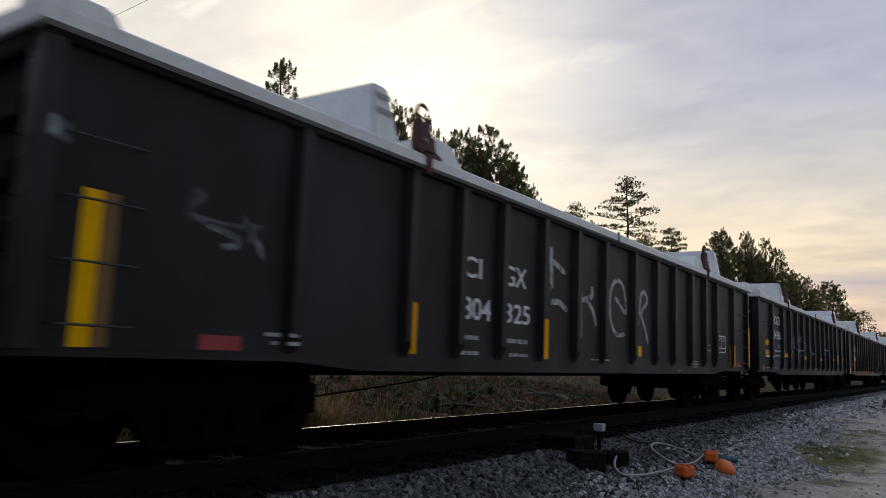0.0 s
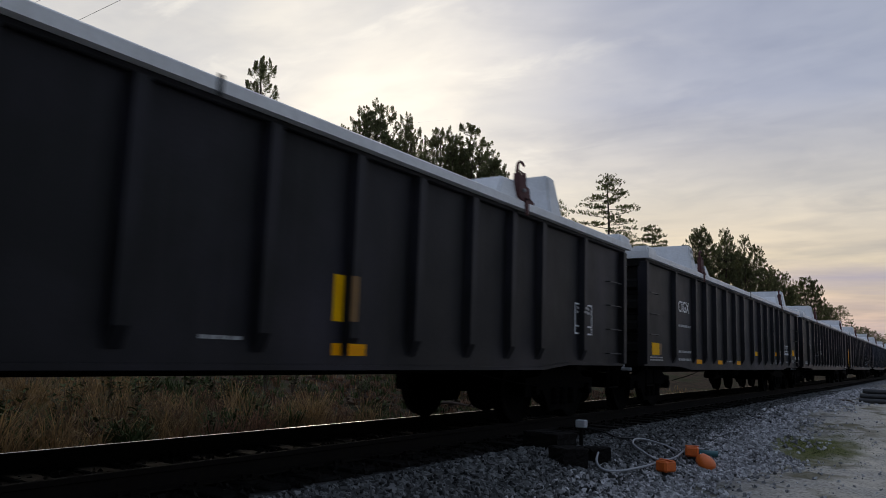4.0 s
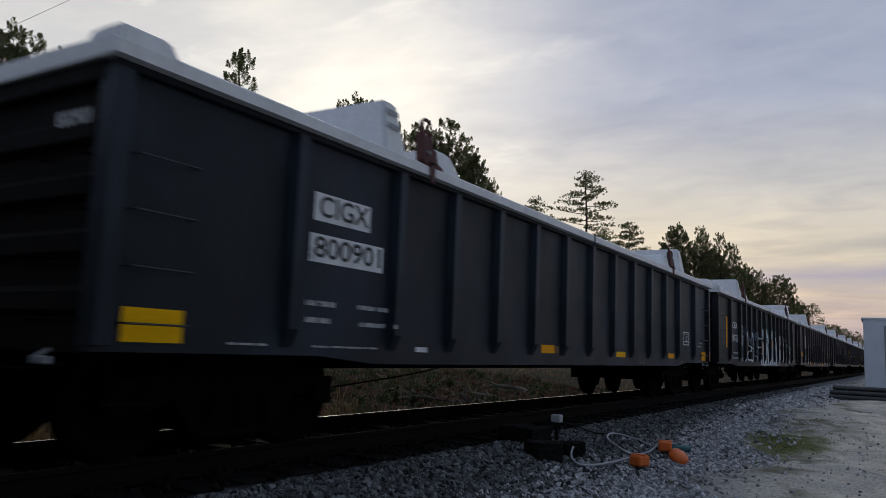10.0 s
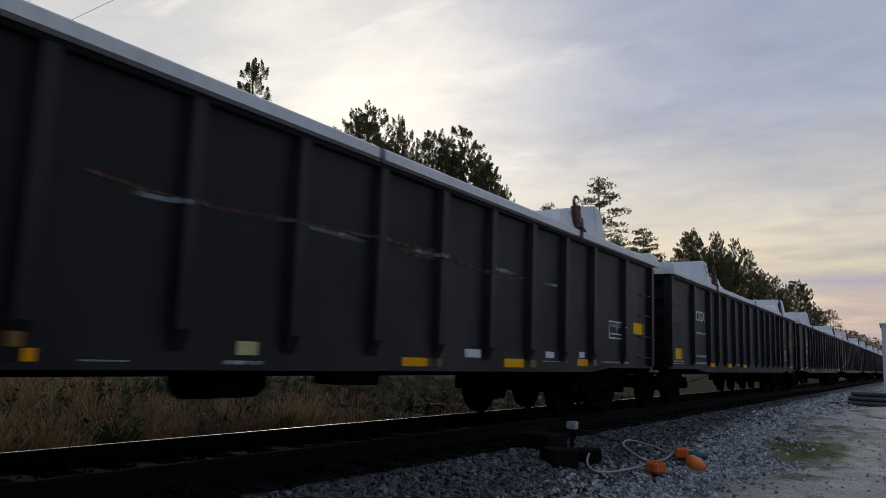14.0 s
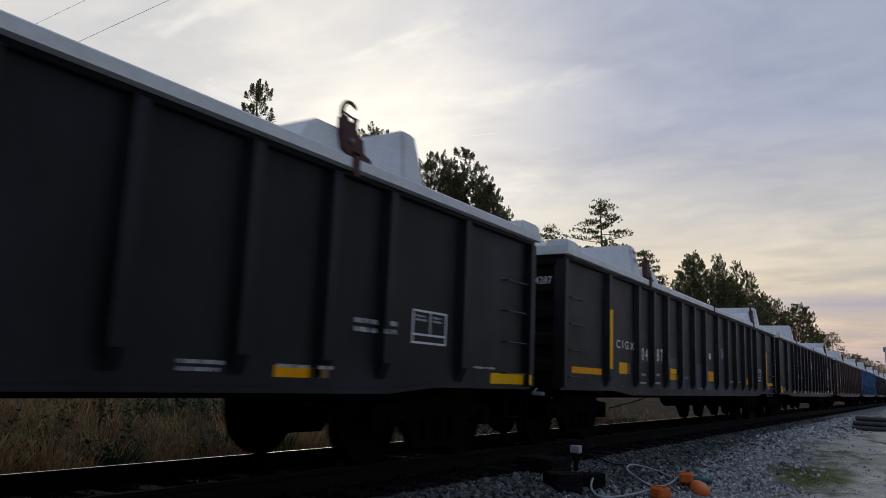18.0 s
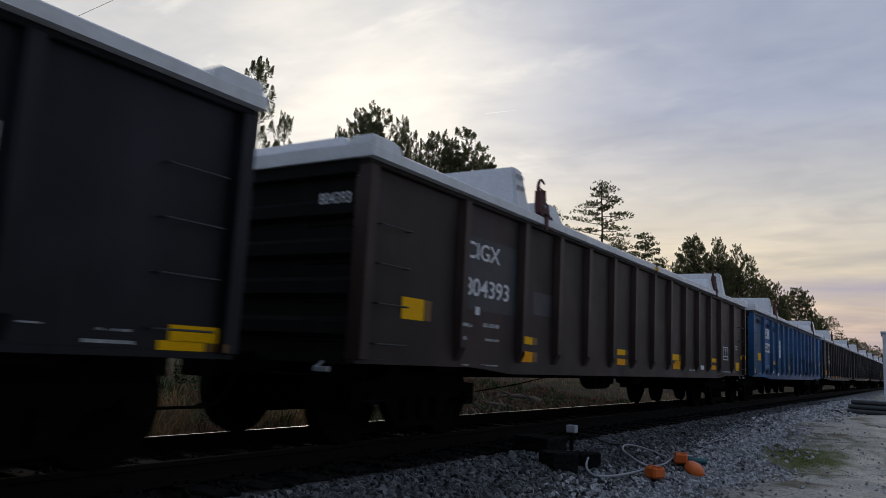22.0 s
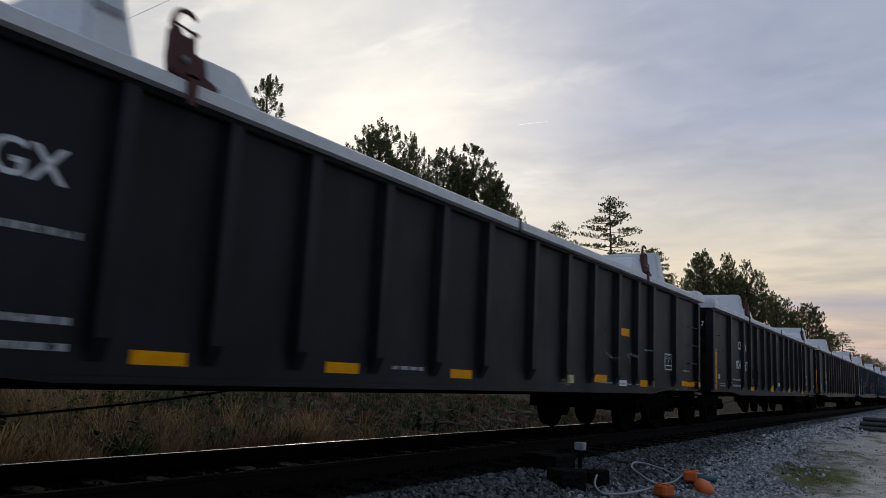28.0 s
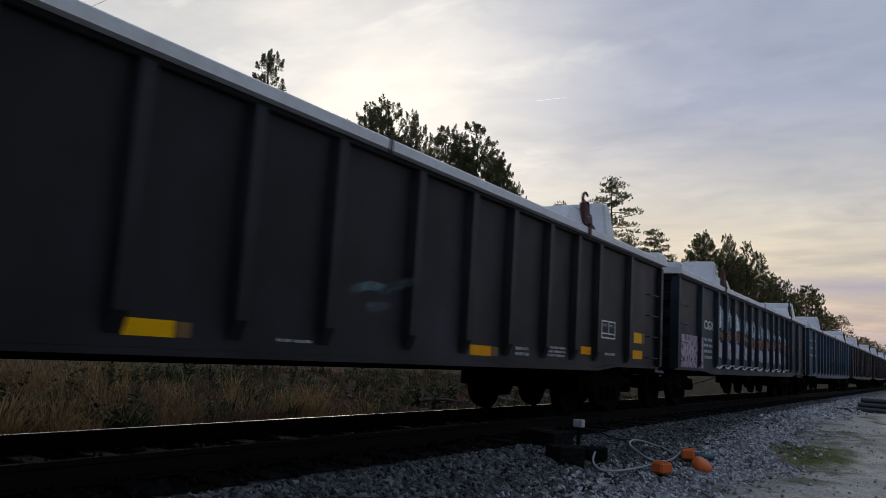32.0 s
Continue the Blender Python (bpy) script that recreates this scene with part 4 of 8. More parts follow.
def bare_car(paint, label, ribs, hung=True, shift=0.0, raised=0.0):
    RIBS[:] = ribs
    car = tagged(new("gondola_car"), label, "rail car", "cars of the train")
    p = PIECES
    mirror = Matrix.Rotation(math.pi, 4, "Z")
    other_end = Matrix.Translation((0, CAR_LEN, 0)) @ mirror      # turned about
    flip_y = Matrix.Translation((0, CAR_LEN, 0)) @ Matrix.Diagonal((1, -1, 1, 1))   # mirrored along the car
    side = part("side_wall", p["side_sheet"], None, car)
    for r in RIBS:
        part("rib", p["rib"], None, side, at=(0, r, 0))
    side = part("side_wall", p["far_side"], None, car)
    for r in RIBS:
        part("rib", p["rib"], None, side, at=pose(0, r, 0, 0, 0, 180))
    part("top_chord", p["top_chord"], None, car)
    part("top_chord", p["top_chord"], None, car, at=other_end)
    part("side_sill", p["side_sill"], None, car)
    part("side_sill", p["side_sill"], None, car, at=other_end)
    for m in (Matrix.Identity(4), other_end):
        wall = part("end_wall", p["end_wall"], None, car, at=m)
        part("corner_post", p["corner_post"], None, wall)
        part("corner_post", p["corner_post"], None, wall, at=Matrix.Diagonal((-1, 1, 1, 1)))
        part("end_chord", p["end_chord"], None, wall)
        part("coupler", p["coupler"], None, car, at=m)
    part("underframe", p["underframe"], None, car)
    part("lever_handle", p["lever_handle"], None, car, "pale grey uncoupling lever handle")
    for name in ("brake_gear", "air_reservoir", "brake_valve")[:3 if hung else 1]:
        part(name, p[name], None, car)
    for lid, y in (("lid_front", 3.45), ("lid_rear", 12.78 + shift)):
        # the rear half does not lie at quite the same place on all cars
        lid_half = part("lid", p[lid], None, car, "light grey fibreglass lid half with raised ridges", at=(0, shift if lid == "lid_rear" else 0, raised))
        if lid == "lid_front":
            for z in (0.21, 0.35):
                part("small_print", p["small_print"], None, lid_half, "faint dark print", at=(-0.09 * z / 0.56, 0, z))
        clamp = part("clamp_bracket", p["clamp_bracket"], None, car, "dark maroon lid clamp", at=(0, y, raised))
        part("hook", p["hook"], None, clamp)
        part("keeper_rod", p["keeper_rod"], None, clamp)
        part("clamp_strap", p["clamp_strap"], None, clamp)
        part("pin", p["pin"], None, clamp)
    part("seam_strap", p["seam_strap"], None, car)
    for m in (Matrix.Identity(4), flip_y):
        part("sill_step", p["sill_step"], None, car, at=m)
        for z in (0.975, 1.335, 1.695, 2.055):
            part("grab_iron", p["grab_iron"], None, car, at=m @ Matrix.Translation((0, 0, z)))
        for z in (0.98, 1.32, 1.66, 2.00):
            part("grab_iron", p["end_grab_iron"], None, car, at=m @ Matrix.Translation((0, 0, z)))
    for y in (1.65, CAR_LEN - 1.40):
        truck = part("truck", p["bolster"], None, car, "dark cast steel truck", at=(0, y, 0))
        for x in (-1.0, 1.0):
            part("side_frame", p["side_frame"], None, truck, at=pose(x, 0, 0, 0, 0, 0 if x > 0 else 180))
        for name, dy in (("front", -0.89), ("rear", 0.89)):
            part("wheelset", p["wheelset"], None, truck, at=(0, dy, 0.457))
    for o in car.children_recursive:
        # the ends are darker whatever the sides' colour
        # ribs and corner posts are paler, save on blue and teal cars
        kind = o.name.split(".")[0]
        # top chord darkened: the lid's shade is painted into its colour
        o.color = END_DARK if kind in ("end_wall", "end_chord") else (*[v * (0.6 if kind == "top_chord" else 1.6 if kind in ("rib", "corner_post") and paint not in (BLUE, TEAL) else 1.0) for v in paint[:3]], 1)
    return car


# ---- what is painted and stuck on the sides ----
def cuts(y0, y1):
    """Splits a stretch of the side at the edges of the ribs."""
    marks = sorted({y0, y1, *[v for v in (POST, CAR_LEN - POST, *[r + d for r in RIBS for d in (-0.075, 0.075)]) if y0 < v < y1]})
    return list(zip(marks, marks[1:]))


def plate(car, name, mat, y0, y1, z0, z1, label=""):
    if mat in ("yellow", "orange") and 0.5 <= y1 - y0 < 0.75 and z1 - z0 < 0.24:
        # the longer reflectors get a dim motion trail, drawn as a second plate
        w = y1 - y0
        plate(car, name, "motion_trail", y0 + w * 0.77, y1, z0 + 0.004, z1 - 0.004, "dim motion trail behind a reflector")
        y1 = y0 + w * 0.74
    elif mat in ("yellow", "orange") and y1 - y0 >= 0.15 and z1 - z0 > 1.5 * (y1 - y0):
        # upright ones too
        w = y1 - y0
        plate(car, name, "motion_trail", y0 + w * 0.56, y1, z0 + 0.004, z1 - 0.004, "dim motion trail beside an upright reflector")
        y1 = y0 + w * 0.55
    # clear of the flange along the foot
    low = SILL + LIP + 0.004 + (0.065 if y0 < 2.5 or y1 > CAR_LEN - 2.5 else 0.0)
    if z0 < low:
        z0, z1 = low, max(z1, low + 0.8 * (z1 - z0))
    lift = 0.0025 if mat in ("navy", "patch", "ghost", "smudge") else 0.004
    for a, c in cuts(y0, y1):
        if c - a < 0.02:
            continue
        d = side_depth((a + c) / 2)
        part(name, box(bmesh.new(), d + 0.0005, d + lift, a, c, z0, z1), M[mat], car, label)


def fill(car, name, mat, outline, lift=0.004):
    """Sprayed area: a closed outline of (y, z) points, laid on panels and ribs in narrow upright slices."""
    b = bmesh.new()
    ys = sorted({round(v, 4) for v in np.arange(min(p[0] for p in outline) + 0.001, max(p[0] for p in outline), 0.04)} |
                {v for r in RIBS for v in (r - 0.075, r + 0.075) if min(p[0] for p in outline) < v < max(p[0] for p in outline)})

    def spans(y):
        zs = []
        for (ya, za), (yb, zb) in zip(outline, outline[1:] + outline[:1]):
            if (ya <= y) != (yb <= y):
                zs.append(za + (zb - za) * (y - ya) / (yb - ya))
        return sorted(zs)

    for a, c in zip(ys, ys[1:]):
        sa, sc = spans(a), spans(c)
        if len(sa) != len(sc):
            sa = sc = spans((a + c) / 2)
        x, brim, edge = side_depth((a + c) / 2) + lift, PANEL_X + 0.03 + lift, SILL + LIP
        for i in range(0, len(sa) - 1, 2):
            for face, lo, hi in ((x, edge, 9.0), (brim, SILL + 0.01, edge)):
                q = [(face, a, min(max(sa[i], lo), hi)), (face, c, min(max(sc[i], lo), hi)), (face, c, min(max(sc[i + 1], lo), hi)), (face, a, min(max(sa[i + 1], lo), hi))]
                if q[3][2] - q[0][2] > 0.004 and q[2][2] - q[1][2] > 0.004:
                    b.faces.new([b.verts.new(p) for p in q])
    bmesh.ops.remove_doubles(b, verts=b.verts[:], dist=0.0005)
    return tagged(part(name, b, M[mat], car), kind="stuff")


def stroke(car, name, mat, lines, width, lift=0.006):
    """Sprayed lines: lists of (y, z) points, each drawn as one smooth band that follows panels and ribs."""
    for pts in lines:
        b = bmesh.new()
        p = curve_pts([(0, y, z) for y, z in pts], 7)
        p = [q for i, q in enumerate(p) if i == 0 or (q - p[i - 1]).length > 1e-4]
        rows = []
        for i, q in enumerate(p):
            d = (p[min(i + 1, len(p) - 1)] - p[max(i - 1, 0)])
            d.normalize()
            n = Vector((0, -d.z, d.y)) * width / 2
            if i in (0, len(p) - 1):
                q, n = q + d * width * (0.15 if i else -0.15), n * 0.6
            x = max(side_depth(q.y), side_depth(q.y + n.y), side_depth(q.y - n.y)) + lift
            rows.append([b.verts.new((x, v.y, v.z)) for v in (q - n, q + n)])
        for r, s in zip(rows, rows[1:]):
            f = b.faces.new((r[0], s[0], s[1], r[1]))
            f.normal_update()
            if f.normal.x < 0:
                f.normal_flip()
        part(name, b, M[mat], car)


def each_letter(car, me, m):
    """Parts a line of lettering into its characters, each a mesh of its own."""
    b = bmesh.new()
    b.from_mesh(me)
    left = set(b.faces)
    while left:
        todo, piece = [left.pop()], []
        while todo:
            f = todo.pop()
            piece.append(f)
            for e in f.edges:
                for g in e.link_faces:
                    if g in left:
                        left.discard(g)
                        todo.append(g)
        verts = list({v for f in piece for v in f.verts})
        at = {v: i for i, v in enumerate(verts)}
        one = bpy.data.meshes.new("letter")
        one.from_pydata([v.co[:] for v in verts], [], [[at[v] for v in f.verts] for f in piece])
        one.materials.append(me.materials[0])
        part("letter", one, None, car).matrix_basis = m
    b.free()
    bpy.data.meshes.remove(me)


def words(car, text, y0, y1, z0, z1, mat="white", lift=0.008):
    """Stencilled characters that fill the stretch y0..y1, z0..z1; they keep clear of the ribs."""
    for r in RIBS:
        if y1 > r - 0.085 and y0 < r + 0.085:
            if y0 > r - 0.30:
                y0, y1 = r + 0.095, y1 + (r + 0.095 - y0)
            elif y1 < r + 0.30:
                y0, y1 = y0 - (y1 - r + 0.095), r - 0.095
    me = letters(text, 1.0).copy()
    me.materials.clear()
    me.materials.append(M[mat])
    co = np.array([v.co[:] for v in me.vertices])
    lo, hi = co.min(0), co.max(0)
    sy, sz = (y1 - y0) / (hi[1] - lo[1]), (z1 - z0) / (hi[2] - lo[2])
    each_letter(car, me, Matrix.Translation((PANEL_X + lift, y0 - lo[1] * sy, z0 - lo[2] * sz)) @ Matrix.Diagonal((1, sy, sz, 1)))


def end_words(car, text, x=0.95, z=2.22):
    """The number on the end wall, facing along the track."""
    me = letters(text, 0.145).copy()
    me.materials.clear()
    me.materials.append(M["white"])
    each_letter(car, me, Matrix.Translation((x, -0.014, z)) @ Matrix.Rotation(-math.pi / 2, 4, "Z") @ Matrix.Diagonal((1, 0.88, 1, 1)))


def lines_of_print(car, y0, y1, z0, z1, rows):
    """Rows of small print that cannot be read: broken bars."""
    rnd = random.Random(int(y0 * 100 + z0 * 1000))
    b = bmesh.new()
    pitch = (z1 - z0) / rows
    for r in range(rows):
        y = y0
        while y < y1 - 0.02:
            w = min(rnd.uniform(0.04, 0.15), y1 - y)
            d = side_depth(y + w / 2)
            top = z1 - r * pitch
            box(b, d + 0.0005, d + 0.005, y, y + w, top - min(pitch * 0.55, 0.06), top)
            y += w + rnd.uniform(0.012, 0.03)
    return tagged(part("stencil_print", b, M["print"], car), kind="stuff")


def data_panel(car, y0, y1, z0, z1):
    """White outlined stencil box with print in it."""
    b = bmesh.new()
    t = 0.021
    d = side_depth((y0 + y1) / 2)
    bar, mid = z0 + (z1 - z0) * 0.24, (y0 + y1) / 2
    for a in ((y0, y1, z0, z0 + t), (y0, y1, z1 - t, z1), (y0, y0 + t, z0 + t, z1 - t), (y1 - t, y1, z0 + t, z1 - t), (y0 + t, y1 - t, bar, bar + t), (mid, mid + t * 0.7, bar + t, z1 - t)):
        box(b, d + 0.0005, d + 0.005, *a)
    ob = tagged(part("stencil_box", b, M["white"], car), kind="stuff")
    if z1 - z0 > 0.12:
        lines_of_print(car, y0 + 0.06, mid - 0.06, z0 + (z1 - z0) * 0.62, z1 - 0.05, 2)
        lines_of_print(car, mid + 0.06, y1 - 0.06, z0 + (z1 - z0) * 0.62, z1 - 0.05, 2)
    return ob


# ---- the train ----
TRAIN = []


def dress(k, car):
    """The marks of car k: lettering, print, reflectors and spray paint, at metres along the car and above the rail."""
    if k == 0:
        plate(car, "reflector", "yellow", 0.35, 0.58, 0.85, 1.77)
        plate(car, "reflector", "red", 1.24, 1.59, 0.86, 0.96)
        lines_of_print(car, 1.81, 2.07, 0.95, 1.00, 1)
        lines_of_print(car, 1.88, 2.08, 0.89, 0.94, 1)
        plate(car, "reflector", "orange", 3.47, 3.65, 0.89, 1.35)
        plate(car, "paint_patch", "ghost", 0.06, 0.25, 1.99, 2.13)
        stroke(car, "graffiti", "ghost", [[(1.02, 1.91), (1.18, 1.89), (1.05, 1.75), (1.38, 1.71), (1.74, 1.75)], [(1.2, 1.7), (1.54, 1.62), (1.35, 1.55)], [(1.52, 1.83), (1.62, 1.63), (1.58, 1.74), (1.78, 1.48)]], 0.05)
        words(car, "CI", 4.37, 4.72, 1.69, 1.91, "white")
        words(car, "GX", 5.22, 5.72, 1.68, 1.91, "white")
        words(car, "804", 4.31, 4.87, 1.26, 1.49, "white")
        words(car, "325", 5.26, 5.84, 1.27, 1.49, "white")
        lines_of_print(car, 4.35, 4.73, 1.02, 1.10, 1)
        lines_of_print(car, 4.37, 4.74, 0.87, 0.94, 1)
        lines_of_print(car, 5.31, 5.81, 1.01, 1.10, 1)
        lines_of_print(car, 5.40, 5.82, 0.87, 0.94, 1)
        plate(car, "reflector", "orange", 6.08, 6.26, 0.89, 1.36)
        plate(car, "reflector", "yellow", 9.32, 9.58, 0.99, 1.15)
        stroke(car, "graffiti", "print", [[(6.2, 2.23), (6.23, 1.75), (6.26, 1.28)], [(6.24, 2.12), (6.47, 2.08), (6.76, 1.99)], [(6.4, 1.59), (6.61, 1.6), (6.83, 1.52)]], 0.075)
        stroke(car, "graffiti", "print", [[(7.62, 1.89), (7.61, 1.76), (7.26, 1.68)], [(7.26, 1.86), (7.27, 1.54), (7.27, 1.18)], [(7.44, 1.7), (7.65, 1.58), (7.78, 1.38)]], 0.075)
        stroke(car, "graffiti", "print", [[(8.45, 1.83), (8.88, 1.63), (8.79, 1.98), (8.53, 2.08), (8.3, 1.91), (8.28, 1.55), (8.49, 1.3), (8.83, 1.3)], [(9.47, 1.49), (9.51, 1.9), (9.68, 2.01), (9.81, 1.87), (9.55, 1.66), (9.71, 1.45), (9.86, 1.22)]], 0.065)
        lines_of_print(car, 7.62, 8.15, 0.89, 0.92, 1)
        lines_of_print(car, 11.44, 11.62, 0.76, 0.80, 1)
        lines_of_print(car, 12.32, 12.66, 0.83, 0.97, 3)
        lines_of_print(car, 13.24, 13.50, 1.25, 1.31, 1)
        lines_of_print(car, 13.18, 13.56, 1.15, 1.21, 1)
        data_panel(car, 14.04, 14.66, 1.17, 1.52)
        plate(car, "reflector", "orange", 15.03, 15.21, 0.89, 1.35)
        plate(car, "reflector", "red", 15.62, 16.02, 0.89, 1.00)
        plate(car, "reflector", "yellow", 16.385, 16.495, 0.92, 1.79)
        lines_of_print(car, 15.18, 15.38, 0.92, 1.00, 2)
    elif k == 1:
        fill(car, "graffiti", "haze", [(4.36, 1.97), (5.4, 1.94), (5.4, 1.34), (4.36, 1.36)], 0.0015)
        fill(car, "graffiti", "haze", [(5.51, 1.94), (6.36, 1.91), (6.36, 1.34), (5.51, 1.36)], 0.0015)
        fill(car, "graffiti", "haze", [(6.59, 1.92), (7.46, 1.89), (7.46, 1.43), (6.59, 1.45)], 0.0015)
        fill(car, "graffiti", "haze", [(10.8, 1.94), (12.45, 1.91), (12.45, 1.14), (10.8, 1.16)], 0.0015)
        stroke(car, "graffiti", "print", [[(4.42, 1.6), (4.49, 1.37), (4.81, 1.41)], [(4.61, 1.84), (4.69, 1.5)], [(4.61, 1.82), (4.74, 1.9), (4.77, 1.71)], [(4.89, 1.85), (5.03, 1.46)], [(5.04, 1.84), (5.19, 1.45), (5.35, 1.51)], [(5.55, 1.84), (5.89, 1.76), (6.27, 1.91)], [(5.61, 1.82), (5.66, 1.63)], [(5.69, 1.55), (5.77, 1.38), (5.96, 1.45), (6.01, 1.62)], [(6.03, 1.44), (6.3, 1.5)], [(6.91, 1.75), (7.19, 1.57)], [(7.64, 1.94), (7.76, 2.01), (7.87, 1.95), (7.71, 1.87)], [(7.87, 1.64), (8.33, 1.42)], [(10.97, 1.73), (11.07, 1.2)], [(10.97, 1.68), (12.22, 1.5)]], 0.028)
        plate(car, "reflector", "yellow", 1.11, 1.53, 1.49, 1.62)
        plate(car, "reflector", "orange", 1.11, 1.64, 1.23, 1.36)
        plate(car, "paint_patch", "white", 1.13, 1.81, 1.18, 1.22)
        words(car, "CIGX", 2.23, 3.02, 2.07, 2.29, "white")
        words(car, "804386", 2.04, 3.19, 1.68, 1.90, "white")
        plate(car, "paint_patch", "ghost", 2.42, 3.09, 1.43, 1.56)
        lines_of_print(car, 2.27, 3.18, 1.30, 1.39, 1)
        lines_of_print(car, 2.28, 3.19, 1.17, 1.26, 1)
        plate(car, "reflector", "red", 0.70, 1.01, 0.85, 0.95)
        lines_of_print(car, 1.20, 1.59, 0.87, 0.92, 1)
        plate(car, "reflector", "orange", 3.65, 4.27, 1.22, 1.33)
        plate(car, "paint_patch", "navy", 2.18, 3.22, 0.86, 1.13)
        lines_of_print(car, 2.20, 2.59, 0.88, 0.92, 1)
        plate(car, "reflector", "orange", 6.76, 7.28, 1.21, 1.33)
        plate(car, "reflector", "orange", 9.94, 10.56, 1.22, 1.32)
        lines_of_print(car, 7.83, 8.40, 0.89, 0.93, 1)
        lines_of_print(car, 8.83, 9.41, 0.89, 0.94, 1)
        plate(car, "reflector", "orange", 13.10, 13.64, 1.28, 1.37)
        stroke(car, "graffiti", "teal", [[(4.56, 1.83), (4.7, 1.9), (4.76, 1.73), (4.7, 1.47), (4.88, 1.35), (5.0, 1.51), (4.93, 1.76), (5.22, 1.79)], [(4.4, 1.58), (4.57, 1.51)], [(4.42, 1.47), (4.47, 1.37), (4.97, 1.32), (5.47, 1.33)]], 0.06)
        stroke(car, "graffiti", "ghost", [[(5.55, 1.82), (5.82, 1.8), (5.65, 1.67), (6.13, 1.81), (6.08, 1.62), (5.65, 1.67)], [(5.75, 1.56), (5.79, 1.42), (6.03, 1.45), (6.02, 1.62)], [(5.63, 1.29), (5.92, 1.27), (6.43, 1.35)]], 0.07)
        stroke(car, "graffiti", "lime", [[(6.68, 1.77), (6.89, 1.61), (7.12, 1.78)], [(6.86, 1.46), (6.92, 1.71), (7.1, 1.48)]], 0.05)
        stroke(car, "graffiti", "ghost", [[(7.68, 1.98), (7.59, 1.89), (7.69, 1.83), (7.76, 1.91), (7.68, 1.98)], [(7.81, 1.42), (8.0, 1.46), (8.11, 1.39), (8.48, 1.38)]], 0.04)
        plate(car, "paint_patch", "teal", 10.95, 11.80, 1.38, 1.77)
        lines_of_print(car, 4.66, 5.07, 0.85, 0.87, 1)
        data_panel(car, 14.26, 14.68, 1.23, 1.50)
        plate(car, "reflector", "yellow", 15.46, 15.96, 1.36, 1.46)
        plate(car, "reflector", "orange", 15.50, 15.97, 1.25, 1.35)
        lines_of_print(car, 15.41, 15.99, 1.18, 1.20, 1)
        lines_of_print(car, 14.73, 15.03, 0.87, 0.90, 1)
        lines_of_print(car, 15.61, 16.07, 0.87, 0.91, 1)
        plate(car, "reflector", "red", 16.08, 16.47, 0.85, 0.93)
        plate(car, "stencil_print", "print", 15.19, 15.25, 0.98, 1.41)
    elif k == 2:
        plate(car, "reflector", "yellow", 1.65, 1.86, 1.06, 1.97)
        plate(car, "reflector", "yellow", 0.76, 1.10, 0.85, 1.04)
        words(car, "CIGX", 2.28, 3.12, 1.81, 2.02, "white")
        words(car, "8044", 2.31, 3.11, 1.38, 1.59, "white")
        words(car, "32", 3.53, 3.94, 1.37, 1.59, "white")
        lines_of_print(car, 2.37, 3.17, 1.00, 1.08, 1)
        lines_of_print(car, 2.38, 3.21, 0.87, 0.93, 1)
        plate(car, "reflector", "yellow", 4.58, 4.75, 1.09, 1.51)
        plate(car, "reflector", "orange", 4.44, 4.92, 0.85, 0.94)
        plate(car, "reflector", "yellow", 6.57, 6.76, 1.09, 1.53)
        plate(car, "reflector", "orange", 6.46, 6.96, 0.85, 0.95)
        plate(car, "reflector", "yellow", 9.67, 9.90, 1.13, 1.52)
        plate(car, "reflector", "orange", 9.68, 10.12, 0.85, 0.95)
        lines_of_print(car, 8.34, 8.71, 0.92, 0.97, 1)
        stroke(car, "graffiti", "teal", [[(1.2, 1.86), (1.28, 1.74), (1.34, 1.47)], [(1.15, 1.6), (1.34, 1.7)], [(1.63, 1.89), (1.42, 1.79), (1.42, 1.57), (1.67, 1.5)]], 0.07)
        lines_of_print(car, 1.76, 2.20, 0.97, 1.01, 1)
        lines_of_print(car, 1.10, 1.41, 0.95, 0.99, 1)
        plate(car, "paint_patch", "navy", 2.26, 3.26, 1.36, 1.67)
        plate(car, "paint_patch", "navy", 2.22, 3.35, 1.77, 2.08)
        data_panel(car, 14.64, 15.25, 1.22, 1.65)
        stroke(car, "graffiti", "ghost", [[(0.69, 1.06), (0.74, 1.15), (1.0, 1.19), (1.0, 1.07), (1.17, 1.14)]], 0.03)
    elif k == 3:
        plate(car, "reflector", "yellow", 9.25, 9.76, 1.10, 1.22)
        plate(car, "reflector", "orange", 12.23, 12.78, 1.14, 1.25)
        lines_of_print(car, 12.34, 12.92, 0.90, 1.01, 3)
        lines_of_print(car, 13.23, 13.72, 1.16, 1.30, 2)
        data_panel(car, 13.99, 14.85, 1.24, 1.50)
        plate(car, "paint_patch", "white", 14.03, 14.83, 1.20, 1.24)
        lines_of_print(car, 14.24, 14.65, 0.94, 0.99, 1)
        plate(car, "reflector", "yellow", 15.61, 16.14, 1.19, 1.38)
        lines_of_print(car, 15.41, 16.01, 0.93, 1.04, 2)
        plate(car, "paint_patch", "white", 16.13, 16.42, 1.08, 1.17)
        lines_of_print(car, 11.57, 11.84, 0.85, 0.88, 1)
    elif k == 4:
        words(car, "CI", 4.22, 4.54, 1.75, 1.96, "white")
        words(car, "GX", 5.14, 5.63, 1.75, 1.96, "white")
        words(car, "802", 4.14, 4.74, 1.30, 1.51, "white")
        words(car, "509", 5.13, 5.74, 1.31, 1.52, "white")
        lines_of_print(car, 4.34, 4.61, 1.02, 1.08, 1)
        lines_of_print(car, 4.28, 4.59, 0.87, 0.93, 1)
        lines_of_print(car, 5.23, 5.67, 1.03, 1.09, 1)
        lines_of_print(car, 5.30, 5.68, 0.88, 0.93, 1)
